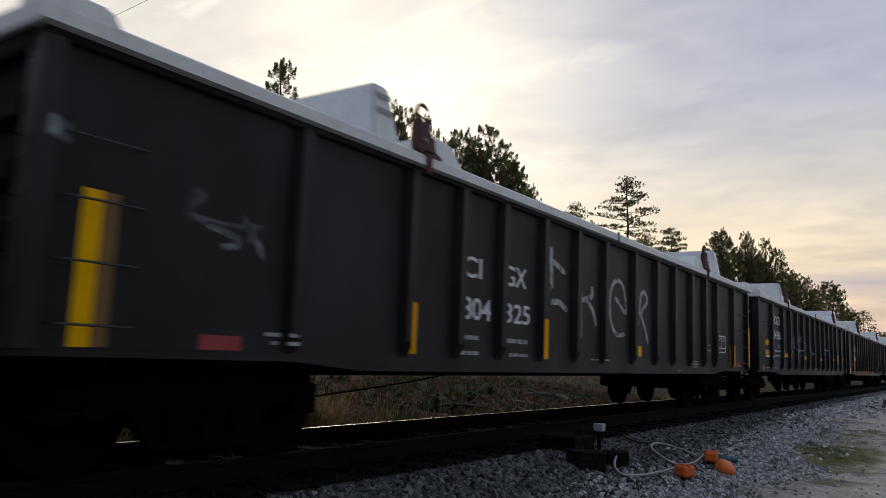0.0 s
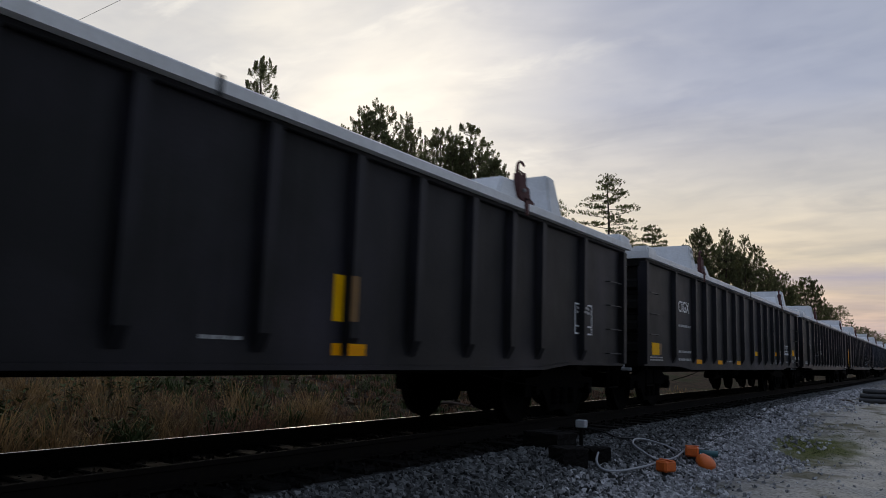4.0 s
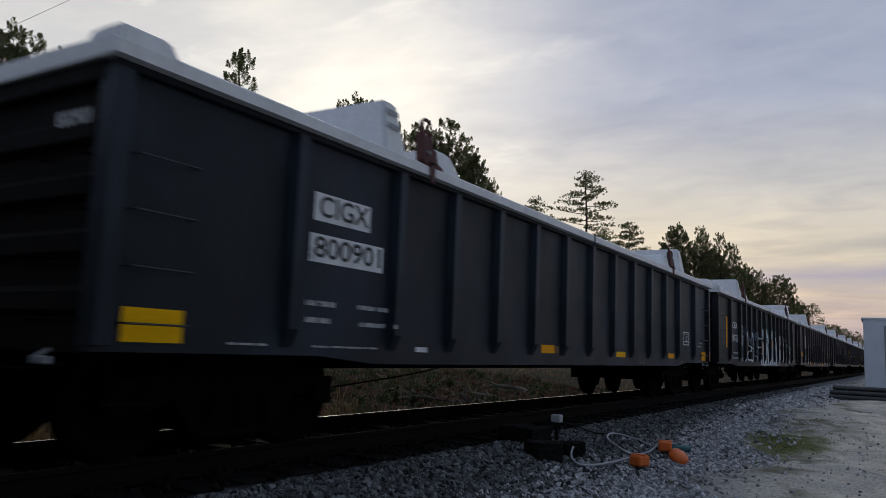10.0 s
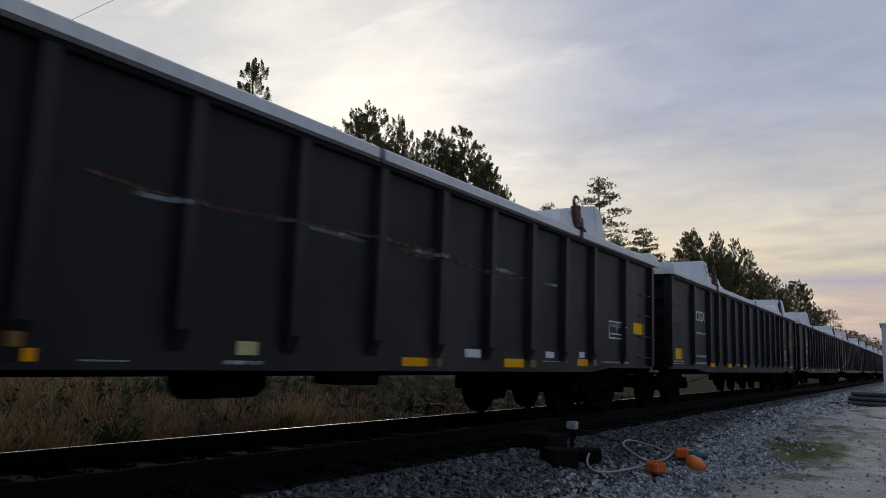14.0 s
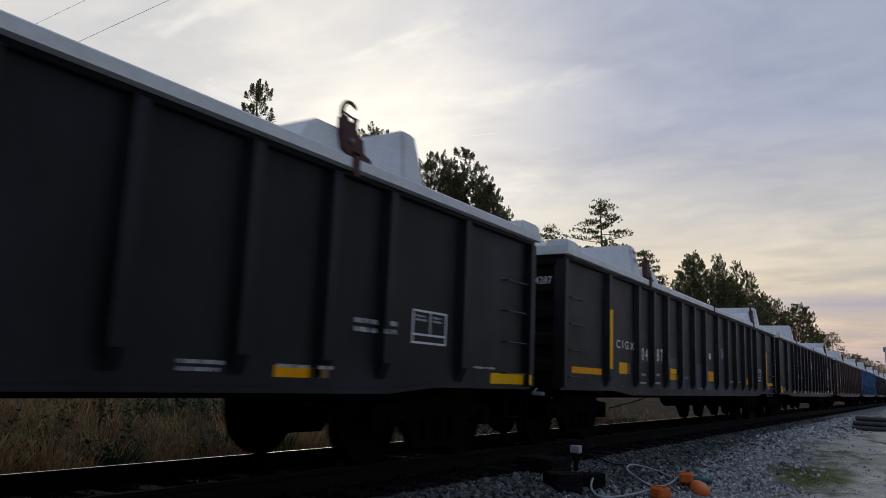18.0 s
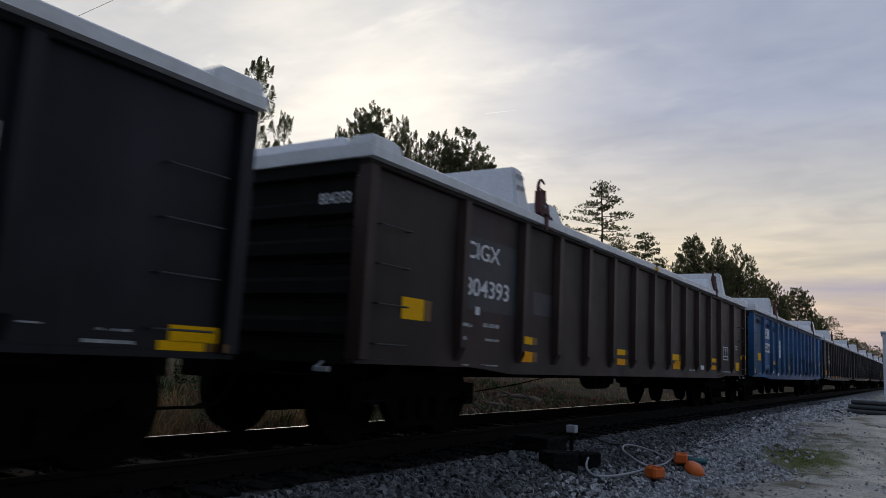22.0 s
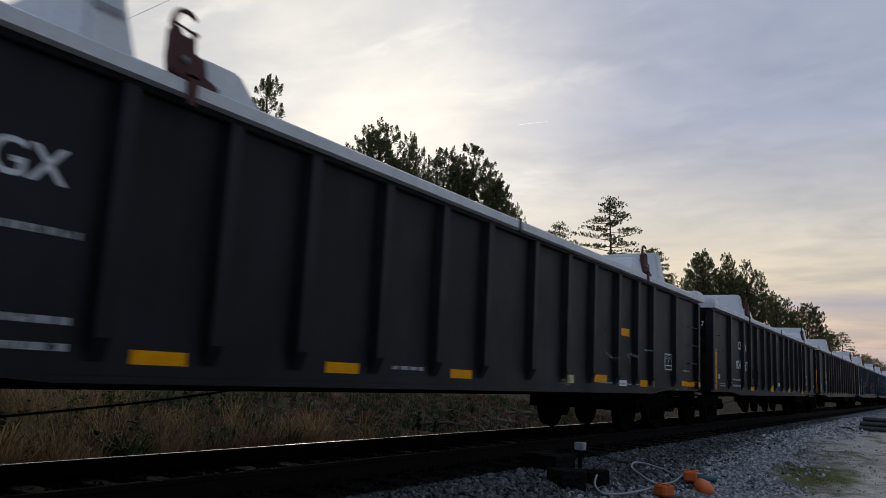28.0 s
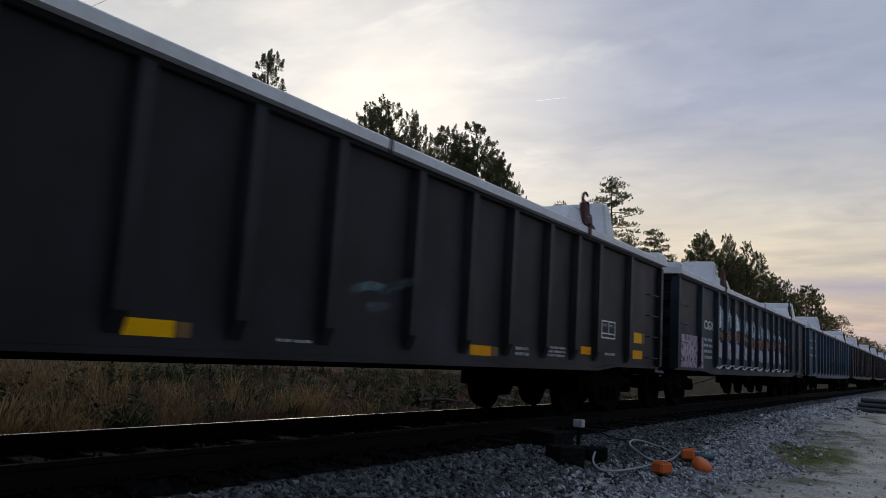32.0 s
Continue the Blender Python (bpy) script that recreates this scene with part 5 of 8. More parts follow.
        plate(car, "reflector", "yellow", 3.45, 3.63, 1.03, 1.48)
        plate(car, "reflector", "yellow", 6.39, 6.55, 1.04, 1.50)
        plate(car, "reflector", "yellow", 10.47, 10.71, 1.06, 1.51)
        plate(car, "reflector", "yellow", 12.39, 12.57, 1.16, 1.56)
        lines_of_print(car, 7.51, 7.92, 0.89, 0.92, 1)
        lines_of_print(car, 11.48, 11.87, 0.85, 0.92, 1)
        lines_of_print(car, 12.40, 12.74, 0.88, 1.01, 2)
        stroke(car, "graffiti", "teal", [[(3.24, 1.94), (3.37, 1.79), (3.48, 1.64), (3.66, 1.43), (3.84, 1.32)], [(3.27, 1.94), (3.44, 1.85), (3.46, 1.78), (3.34, 1.81)]], 0.08)
        stroke(car, "graffiti", "ghost", [[(3.58, 1.29), (3.88, 1.28), (4.24, 1.31)], [(8.05, 2.23), (8.0, 1.83), (8.09, 1.4)]], 0.04)
        plate(car, "reflector", "yellow", 0.46, 0.72, 1.07, 1.99)
        lines_of_print(car, 1.00, 2.05, 0.92, 1.03, 2)
        plate(car, "paint_patch", "white", 2.29, 2.47, 1.52, 1.85)
        data_panel(car, 13.84, 14.48, 1.18, 1.52)
        plate(car, "reflector", "yellow", 16.385, 16.495, 0.91, 1.82)
        lines_of_print(car, 15.44, 15.79, 0.90, 1.01, 2)
        lines_of_print(car, 15.01, 15.14, 0.89, 0.99, 2)
        plate(car, "paint_patch", "white", 14.22, 14.28, 0.89, 0.91)
        stroke(car, "graffiti", "silver", [[(14.99, 0.98), (15.16, 0.99)], [(15.08, 1.02), (15.05, 0.94)], [(15.07, 0.80), (15.23, 0.82), (15.40, 0.88), (15.47, 0.83), (15.62, 0.87), (15.57, 0.80), (15.80, 0.80), (15.83, 0.92)]], 0.018)
    elif k == 5:
        words(car, "CI", 4.42, 4.70, 1.84, 2.04, "white")
        words(car, "GX", 5.00, 5.41, 1.85, 2.06, "white")
        words(car, "804", 4.24, 4.74, 1.36, 1.55, "white")
        words(car, "568", 5.04, 5.54, 1.37, 1.58, "white")
        lines_of_print(car, 4.28, 4.67, 1.03, 1.09, 1)
        lines_of_print(car, 4.30, 4.68, 0.87, 0.93, 1)
        lines_of_print(car, 5.08, 5.50, 1.03, 1.10, 1)
        lines_of_print(car, 5.16, 5.50, 0.87, 0.94, 1)
        plate(car, "reflector", "orange", 3.29, 3.74, 0.91, 1.01)
        plate(car, "reflector", "orange", 6.12, 6.62, 1.00, 1.10)
        stroke(car, "graffiti", "ghost", [[(10.39, 2.05), (10.93, 1.9), (10.42, 1.49), (10.82, 1.41), (10.48, 0.98), (10.27, 0.86)]], 0.05)
        stroke(car, "graffiti", "ghost", [[(8.27, 1.54), (8.61, 1.53), (8.36, 1.44), (8.63, 1.41), (8.45, 1.33)]], 0.03)
        fill(car, "graffiti", "haze", [(10.05, 2.05), (11.52, 2.25), (11.63, 0.8), (10.06, 0.76)], 0.0015)
        fill(car, "graffiti", "haze", [(8.13, 1.54), (8.8, 1.6), (8.83, 1.29), (8.16, 1.24)], 0.0015)
        fill(car, "graffiti", "ghost", [(10.29, 2.06), (11.21, 2.14), (11.27, 1.63), (10.9, 1.5), (10.08, 1.43), (10.06, 1.67), (10.29, 1.71)], 0.003)
        fill(car, "graffiti", "ghost", [(10.54, 1.5), (10.7, 1.5), (10.87, 1.19), (10.67, 0.89), (10.18, 0.79), (10.41, 0.98), (10.62, 1.24)], 0.003)
        fill(car, "graffiti", "ghost", [(13.91, 1.99), (14.72, 1.92), (14.88, 1.78), (13.88, 1.67)], 0.003)
        fill(car, "graffiti", "ghost", [(10.13, 0.79), (10.89, 0.79), (10.9, 0.76), (10.09, 0.76)], 0.003)
        fill(car, "graffiti", "silver", [(13.96, 1.96), (14.41, 1.93), (14.79, 1.81), (13.94, 1.72)], 0.005)
        fill(car, "graffiti", "ghost", [(10.16, 1.68), (10.53, 1.63), (10.66, 1.49), (10.21, 1.44), (10.09, 1.55)], 0.003)
        stroke(car, "graffiti", "ghost", [[(10.63, 1.44), (10.8, 1.25), (10.63, 1.02), (10.36, 0.86)]], 0.1)
        plate(car, "reflector", "orange", 9.16, 9.81, 0.99, 1.11)
        plate(car, "reflector", "orange", 12.16, 12.68, 1.00, 1.11)
        lines_of_print(car, 12.17, 12.72, 0.85, 0.97, 2)
        lines_of_print(car, 13.09, 13.61, 1.22, 1.36, 2)
        lines_of_print(car, 13.91, 14.69, 1.15, 1.48, 3)
        plate(car, "reflector", "orange", 15.43, 15.85, 1.14, 1.33)
        lines_of_print(car, 15.36, 15.91, 0.89, 1.03, 2)
        lines_of_print(car, 8.03, 8.78, 0.85, 0.89, 1)
        lines_of_print(car, 9.13, 9.58, 0.85, 0.89, 1)
        lines_of_print(car, 14.09, 14.55, 0.94, 1.00, 1)
        stroke(car, "graffiti", "ghost", [[(8.16, 1.48), (8.4, 1.49), (8.69, 1.53)], [(8.28, 1.35), (8.47, 1.41), (8.41, 1.35), (8.7, 1.42)]], 0.05)
        plate(car, "reflector", "orange", 0.45, 0.95, 1.15, 1.34)
        lines_of_print(car, 1.00, 1.37, 0.88, 0.99, 2)
        lines_of_print(car, 1.58, 1.92, 0.89, 1.01, 2)
    elif k == 6:
        plate(car, "sign_plate", "white", 1.96, 2.73, 1.92, 2.16)
        words(car, "CIGX", 2.02, 2.70, 1.96, 2.14, "black")
        plate(car, "sign_plate", "white", 1.93, 2.95, 1.57, 1.81)
        words(car, "800901", 1.98, 2.91, 1.61, 1.79, "black")
        plate(car, "reflector", "yellow", 0.24, 0.71, 0.86, 1.08)
        lines_of_print(car, 1.92, 2.32, 1.17, 1.25, 1)
        lines_of_print(car, 1.93, 2.24, 1.03, 1.11, 1)
        lines_of_print(car, 2.61, 3.11, 1.18, 1.25, 1)
        lines_of_print(car, 2.65, 3.13, 1.03, 1.10, 1)
        plate(car, "paint_patch", "white", 3.58, 3.79, 0.85, 0.90)
        plate(car, "reflector", "orange", 6.63, 7.22, 0.89, 1.00)
        lines_of_print(car, 1.12, 1.51, 0.85, 0.88, 1)
        lines_of_print(car, 2.04, 2.93, 0.85, 0.88, 1)
        plate(car, "reflector", "yellow", 9.71, 10.19, 0.87, 0.96)
        lines_of_print(car, 11.03, 11.31, 0.76, 0.80, 2)
        plate(car, "reflector", "orange", 12.97, 13.44, 0.88, 0.98)
        data_panel(car, 14.19, 14.70, 1.18, 1.47)
        lines_of_print(car, 14.01, 15.06, 0.79, 0.82, 1)
        lines_of_print(car, 15.47, 15.93, 1.14, 1.19, 1)
        lines_of_print(car, 15.69, 15.98, 1.23, 1.27, 1)
        plate(car, "reflector", "orange", 15.92, 16.47, 0.85, 1.06)
        lines_of_print(car, 15.47, 16.00, 0.80, 0.84, 1)
    elif k == 7:
        words(car, "CIGX", 2.21, 2.90, 1.79, 1.98, "white")
        words(car, "801753", 2.16, 2.99, 1.42, 1.62, "white")
        lines_of_print(car, 2.17, 3.03, 1.05, 1.13, 1)
        lines_of_print(car, 2.19, 3.05, 0.90, 0.98, 1)
        plate(car, "reflector", "orange", 1.34, 1.58, 1.23, 2.08)
        lines_of_print(car, 1.61, 1.96, 0.97, 1.03, 1)
        lines_of_print(car, 1.71, 1.90, 0.92, 0.95, 1)
        fill(car, "graffiti", "haze", [(3.34, 1.87), (3.82, 1.98), (4.08, 1.91), (4.1, 1.05), (3.91, 0.85), (3.36, 0.92)], 0.0015)
        fill(car, "graffiti", "haze", [(3.76, 1.89), (4.85, 2.04), (4.97, 0.89), (3.87, 0.85)], 0.0015)
        fill(car, "graffiti", "haze", [(4.98, 1.76), (5.73, 1.88), (5.83, 0.85), (4.97, 0.83)], 0.0015)
        fill(car, "graffiti", "haze", [(5.97, 1.91), (6.88, 1.97), (7.06, 0.79), (6.01, 0.78)], 0.0015)
        stroke(car, "graffiti", "haze", [[(3.30, 0.90), (3.66, 1.35), (3.80, 1.80), (3.62, 1.95), (3.36, 1.70), (3.38, 1.30), (3.72, 0.86)], [(4.15, 1.95), (4.45, 1.9), (4.80, 1.2)], [(5.0, 1.0), (5.15, 1.6), (5.45, 1.8), (5.75, 1.5), (5.65, 0.95)]], 0.30, 0.0025)
        stroke(car, "graffiti", "silver", [[(3.36, 0.96), (3.49, 1.13), (3.66, 1.35), (3.76, 1.68), (3.75, 1.87), (3.64, 1.91), (3.51, 1.83), (3.43, 1.67), (3.44, 1.41), (3.49, 1.2), (3.58, 1.01), (3.66, 0.9), (3.76, 0.95)]], 0.042)
        fill(car, "graffiti", "silver", [(4.21, 1.89), (4.38, 1.86), (4.42, 1.68), (4.34, 1.46), (4.18, 1.25), (4.12, 1.26), (4.19, 1.53)], 0.005)
        stroke(car, "graffiti", "silver", [[(4.36, 1.85), (4.52, 1.73), (4.65, 1.5), (4.75, 1.26), (4.69, 1.13)]], 0.08)
        stroke(car, "graffiti", "silver", [[(3.97, 1.05), (4.15, 1.19), (4.3, 1.2), (4.5, 1.11)], [(4.19, 1.04), (4.22, 0.88), (4.46, 1.02), (4.64, 0.94), (4.87, 0.89)]], 0.06)
        stroke(car, "graffiti", "black", [[(4.21, 1.89), (4.38, 1.86), (4.44, 1.68)], [(4.36, 1.66), (4.57, 1.64)], [(4.14, 1.25), (4.24, 1.24), (4.42, 1.24)]], 0.035)
        stroke(car, "graffiti", "silver", [[(5.15, 1.59), (5.26, 1.74), (5.42, 1.74), (5.6, 1.66), (5.68, 1.48), (5.68, 1.19), (5.61, 0.98), (5.43, 0.89), (5.24, 0.93), (5.14, 1.09)], [(5.15, 1.56), (5.08, 1.28), (5.0, 1.0)]], 0.07)
        stroke(car, "graffiti", "silver", [[(5.15, 1.27), (5.64, 1.3)], [(5.68, 1.12), (5.82, 0.92)], [(5.2, 1.56), (5.41, 1.66), (5.6, 1.65)]], 0.03)
        stroke(car, "graffiti", "black", [[(5.17, 1.58), (5.29, 1.69), (5.57, 1.68)]], 0.03)
        stroke(car, "graffiti", "ghost", [[(6.14, 1.88), (6.2, 1.72), (6.1, 1.52), (6.18, 1.38)], [(6.52, 1.86), (6.48, 1.64), (6.42, 1.4)], [(6.39, 1.36), (6.24, 1.16), (6.12, 1.0)], [(6.64, 1.34), (6.69, 1.1), (6.81, 0.86)]], 0.05)
        stroke(car, "graffiti", "silver", [[(6.43, 1.59), (6.64, 1.65), (6.76, 1.57), (6.74, 1.4), (6.64, 1.34), (6.42, 1.38)]], 0.04)
        plate(car, "reflector", "yellow", 4.41, 4.60, 1.10, 1.55)
        plate(car, "reflector", "orange", 7.28, 7.51, 1.11, 1.56)
        plate(car, "reflector", "orange", 9.50, 9.70, 1.38, 1.64)
        fill(car, "graffiti", "moss", [(6.9, 2.22), (7.43, 2.27), (8.4, 2.14), (9.7, 2.1), (10.86, 1.83), (11.25, 0.76), (6.99, 0.76)], 0.002)
        fill(car, "graffiti", "ghost", [(6.95, 2.06), (7.44, 2.16), (8.41, 2.04), (9.7, 2.02), (10.71, 1.7), (11.01, 0.76), (7.03, 0.76)], 0.003)
        fill(car, "graffiti", "silver", [(7.15, 2.23), (7.26, 2.07), (7.36, 1.95), (7.31, 1.57), (7.3, 1.1), (7.27, 0.79), (7.06, 0.765), (7.19, 1.2), (7.22, 1.67)], 0.0055)
        fill(car, "graffiti", "silver", [(7.34, 1.92), (7.54, 2.0), (7.66, 1.91), (7.69, 1.72), (7.47, 1.59)], 0.0055)
        fill(car, "graffiti", "silver", [(7.47, 1.53), (7.73, 1.5), (7.78, 1.12), (7.67, 0.85), (7.38, 0.765), (7.4, 1.1)], 0.0055)
        fill(car, "graffiti", "silver", [(8.04, 1.98), (8.31, 2.01), (8.51, 1.92), (8.46, 1.74), (8.22, 1.6), (8.43, 1.5), (8.25, 1.26), (8.01, 1.19), (8.39, 0.97), (8.17, 0.765), (7.81, 0.765), (7.9, 1.13), (8.01, 1.47)], 0.0055)
        fill(car, "graffiti", "silver", [(8.38, 1.94), (8.66, 1.82), (8.77, 1.59), (8.56, 1.39), (8.86, 0.99), (8.81, 0.765), (8.48, 0.765), (8.41, 1.15), (8.45, 1.56)], 0.0055)
        fill(car, "graffiti", "silver", [(8.8, 1.71), (9.15, 1.78), (9.72, 2.06), (9.69, 1.83), (9.47, 1.58), (9.42, 1.2), (9.31, 0.765), (8.95, 0.765), (9.17, 1.25), (9.17, 1.62)], 0.0055)
        fill(car, "graffiti", "silver", [(9.7, 1.73), (10.11, 1.87), (10.29, 1.72), (10.13, 1.5), (9.89, 1.38), (10.24, 1.23), (10.0, 0.96), (10.36, 0.83), (9.77, 0.765), (9.46, 0.765), (9.58, 1.2)], 0.0055)
        fill(car, "graffiti", "silver", [(10.13, 1.6), (10.57, 1.67), (10.79, 1.4), (10.84, 0.765), (10.51, 0.765), (10.37, 1.17), (10.17, 0.96), (10.22, 0.765), (10.02, 0.765)], 0.0055)
        fill(car, "graffiti", "maroon", [(7.75, 1.72), (7.93, 1.8), (7.99, 1.47), (7.84, 1.29)], 0.005)
        fill(car, "graffiti", "maroon", [(8.5, 1.71), (8.65, 1.7), (8.7, 1.49), (8.54, 1.45)], 0.007)
        fill(car, "graffiti", "maroon", [(8.85, 1.66), (9.11, 1.62), (9.11, 1.18), (8.86, 0.99)], 0.005)
        fill(car, "graffiti", "dotted", [(11.26, 1.86), (11.84, 1.89), (11.81, 1.66), (11.6, 1.46), (11.85, 1.0), (11.34, 0.95)], 0.005)
        fill(car, "graffiti", "silver", [(7.02, 0.77), (10.93, 0.82), (10.93, 0.76), (7.03, 0.76)], 0.005)
        stroke(car, "graffiti", "black", [[(7.15, 2.23), (7.26, 2.07), (7.54, 2.01), (7.69, 1.91), (7.69, 1.72), (7.47, 1.58)], [(7.47, 1.54), (7.75, 1.5), (7.8, 1.12), (7.67, 0.83)], [(8.04, 1.99), (8.34, 2.01), (8.53, 1.91), (8.46, 1.73)], [(8.24, 1.59), (8.46, 1.49), (8.27, 1.25)], [(8.39, 1.95), (8.68, 1.82), (8.8, 1.59), (8.6, 1.38)], [(8.81, 1.73), (9.15, 1.79), (9.72, 2.08)], [(9.7, 1.74), (10.11, 1.88), (10.33, 1.72), (10.17, 1.49)], [(10.16, 1.61), (10.59, 1.68), (10.83, 1.4), (10.88, 0.78)], [(7.43, 1.09), (7.44, 0.79)], [(8.42, 1.14), (8.49, 0.765)]], 0.035)
        stroke(car, "graffiti", "silver", [[(6.98, 0.765), (8.6, 0.79), (10.92, 0.765)]], 0.05)
        fill(car, "graffiti", "moss", [(11.94, 1.61), (12.4, 1.74), (12.58, 1.76), (12.8, 1.78), (13.02, 1.8), (13.18, 1.74), (13.36, 1.65), (13.48, 1.57), (13.79, 1.62), (14.01, 1.38), (14.07, 0.81), (13.75, 0.76), (12.05, 0.76)], 0.002)
        fill(car, "graffiti", "patch", [(12.31, 1.48), (12.51, 1.53), (12.62, 1.49), (12.69, 1.52), (12.67, 1.35), (12.57, 1.39), (12.42, 1.34), (12.31, 1.36)], 0.0035)
        fill(car, "graffiti", "patch", [(12.99, 1.49), (13.06, 1.54), (13.18, 1.49), (13.21, 1.42), (12.96, 1.41)], 0.0035)
        fill(car, "graffiti", "patch", [(12.86, 1.12), (13.29, 1.26), (13.32, 1.22), (12.98, 1.15), (13.0, 1.08), (13.56, 1.08), (13.05, 1.03), (12.87, 0.99)], 0.0035)
        fill(car, "graffiti", "patch", [(12.36, 1.04), (12.47, 1.13), (12.46, 1.21), (12.34, 1.22)], 0.0035)
        fill(car, "graffiti", "dotted", [(12.13, 1.6), (12.23, 1.64), (12.44, 1.69), (12.57, 1.69), (12.66, 1.64), (12.69, 1.52), (12.62, 1.49), (12.51, 1.53), (12.31, 1.48), (12.31, 1.36), (12.42, 1.34), (12.57, 1.39), (12.65, 1.35), (12.69, 1.17), (12.68, 1.01), (12.61, 0.94), (12.47, 0.9), (12.22, 0.89), (12.2, 0.99), (12.36, 1.04), (12.47, 1.13), (12.46, 1.21), (12.23, 1.23), (12.14, 1.39)], 0.005)
        fill(car, "graffiti", "dotted", [(12.76, 1.6), (12.84, 1.68), (12.95, 1.71), (13.08, 1.67), (13.2, 1.55), (13.18, 1.49), (13.06, 1.54), (12.99, 1.49), (12.96, 1.41), (13.11, 1.43), (13.27, 1.41), (13.29, 1.26), (12.96, 1.22), (12.88, 1.26), (12.86, 1.12), (12.82, 1.21)], 0.005)
        fill(car, "graffiti", "dotted", [(12.87, 0.99), (13.05, 1.03), (13.42, 1.07), (13.57, 1.0), (13.6, 0.83), (12.89, 0.79)], 0.005)
        fill(car, "graffiti", "dotted", [(11.85, 1.49), (12.02, 1.54), (12.11, 1.21), (12.13, 0.88), (11.94, 0.87)], 0.005)
        fill(car, "graffiti", "mint", [(12.98, 1.15), (13.32, 1.22), (13.25, 1.13), (13.0, 1.08)], 0.005)
        fill(car, "graffiti", "redspray", [(11.98, 0.8), (12.61, 0.79), (12.69, 0.76), (13.68, 0.76), (13.75, 0.76), (12.72, 0.76), (11.99, 0.76)], 0.0045)
        stroke(car, "graffiti", "mint", [[(12.28, 1.71), (12.43, 1.75), (12.58, 1.75), (12.7, 1.66)], [(12.74, 1.67), (12.85, 1.75), (13.0, 1.78), (13.16, 1.73), (13.28, 1.57), (13.31, 1.3)], [(12.59, 0.86), (12.66, 0.86), (12.79, 0.86)]], 0.06)
        stroke(car, "graffiti", "black", [[(12.38, 1.69), (12.52, 1.71), (12.63, 1.67), (12.71, 1.55)], [(12.76, 1.64), (12.86, 1.71), (13.0, 1.73), (13.14, 1.66), (13.23, 1.53)], [(12.64, 1.38), (12.71, 1.22), (12.71, 1.02), (12.61, 0.9)], [(12.96, 1.51), (13.05, 1.48), (13.18, 1.46)], [(12.85, 1.02), (13.05, 1.06), (13.41, 1.09), (13.62, 1.08)], [(12.87, 0.86), (13.26, 0.86), (13.71, 0.86)], [(12.97, 1.2), (13.3, 1.25)]], 0.06)
        stroke(car, "graffiti", "ghost", [[(13.31, 1.67), (13.38, 1.66), (13.34, 1.57), (13.45, 1.55)], [(13.37, 1.53), (13.48, 1.53)]], 0.04)
        fill(car, "graffiti", "ghost", [(12.67, 1.36), (12.79, 1.39), (12.85, 0.82), (12.73, 0.79)], 0.003)
        fill(car, "graffiti", "ghost", [(13.64, 1.07), (13.79, 1.08), (13.82, 0.81), (13.66, 0.8)], 0.003)
        plate(car, "reflector", "yellow", 15.45, 15.67, 1.14, 2.03)
        data_panel(car, 14.02, 14.50, 1.21, 1.51)
        plate(car, "paint_patch", "white", 14.19, 14.40, 0.87, 0.93)
        lines_of_print(car, 15.07, 15.42, 0.91, 1.02, 2)
        lines_of_print(car, 15.54, 15.90, 0.91, 1.02, 2)
        plate(car, "paint_patch", "maroon", 14.07, 14.36, 1.76, 2.01)
    elif k == 8:
        plate(car, "sign_plate", "white", 2.16, 2.95, 1.92, 2.16)
        words(car, "CIGX", 2.21, 2.91, 1.96, 2.13, "black")
        plate(car, "sign_plate", "white", 2.00, 3.11, 1.61, 1.87)
        words(car, "802828", 2.04, 3.06, 1.67, 1.84, "black")
        plate(car, "reflector", "orange", 1.08, 1.66, 1.20, 1.39)
        plate(car, "reflector", "pale", 0.62, 0.77, 0.87, 0.96)
        lines_of_print(car, 2.35, 3.13, 1.16, 1.23, 1)
        lines_of_print(car, 2.36, 3.14, 1.03, 1.09, 1)
        lines_of_print(car, 1.32, 1.71, 0.85, 0.88, 1)
        lines_of_print(car, 2.06, 3.24, 0.85, 0.88, 1)
        plate(car, "paint_patch", "white", 3.76, 3.94, 0.87, 0.97)
        plate(car, "reflector", "orange", 4.71, 5.26, 0.85, 0.94)
        stroke(car, "graffiti", "rust", [[(4.53, 1.92), (4.69, 1.83), (4.6, 1.73)], [(5.55, 1.91), (6.36, 1.86), (7.83, 1.91), (10.01, 1.95)]], 0.03)
        plate(car, "paint_patch", "navy", 0.81, 1.22, 0.85, 1.09)
        data_panel(car, 14.42, 15.12, 1.25, 1.53)
        plate(car, "reflector", "yellow", 15.60, 16.19, 1.37, 1.56)
        lines_of_print(car, 14.11, 15.26, 0.85, 0.89, 1)
        lines_of_print(car, 0.37, 0.98, 2.26, 2.40, 2)
        stroke(car, "graffiti", "ghost", [[(5.87, 1.84), (6.37, 1.84)], [(6.92, 1.88), (7.53, 1.89), (8.27, 1.86)], [(8.9, 1.88), (9.28, 1.90), (9.7, 1.89)], [(10.45, 1.92), (11.2, 1.90)], [(11.9, 1.88), (12.5, 1.87)]], 0.045)
        stroke(car, "graffiti", "rust", [[(8.69, 1.86), (9.15, 1.86), (9.5, 1.88), (9.95, 1.88), (10.47, 1.84), (11.63, 1.87)]], 0.05)
        plate(car, "reflector", "orange", 5.27, 5.38, 0.74, 0.83)
        lines_of_print(car, 5.65, 5.96, 0.75, 0.79, 2)
        plate(car, "reflector", "pale", 6.84, 7.04, 0.84, 0.94)
        lines_of_print(car, 6.72, 7.13, 0.75, 0.80, 1)
        plate(car, "reflector", "orange", 8.89, 9.46, 0.77, 0.86)
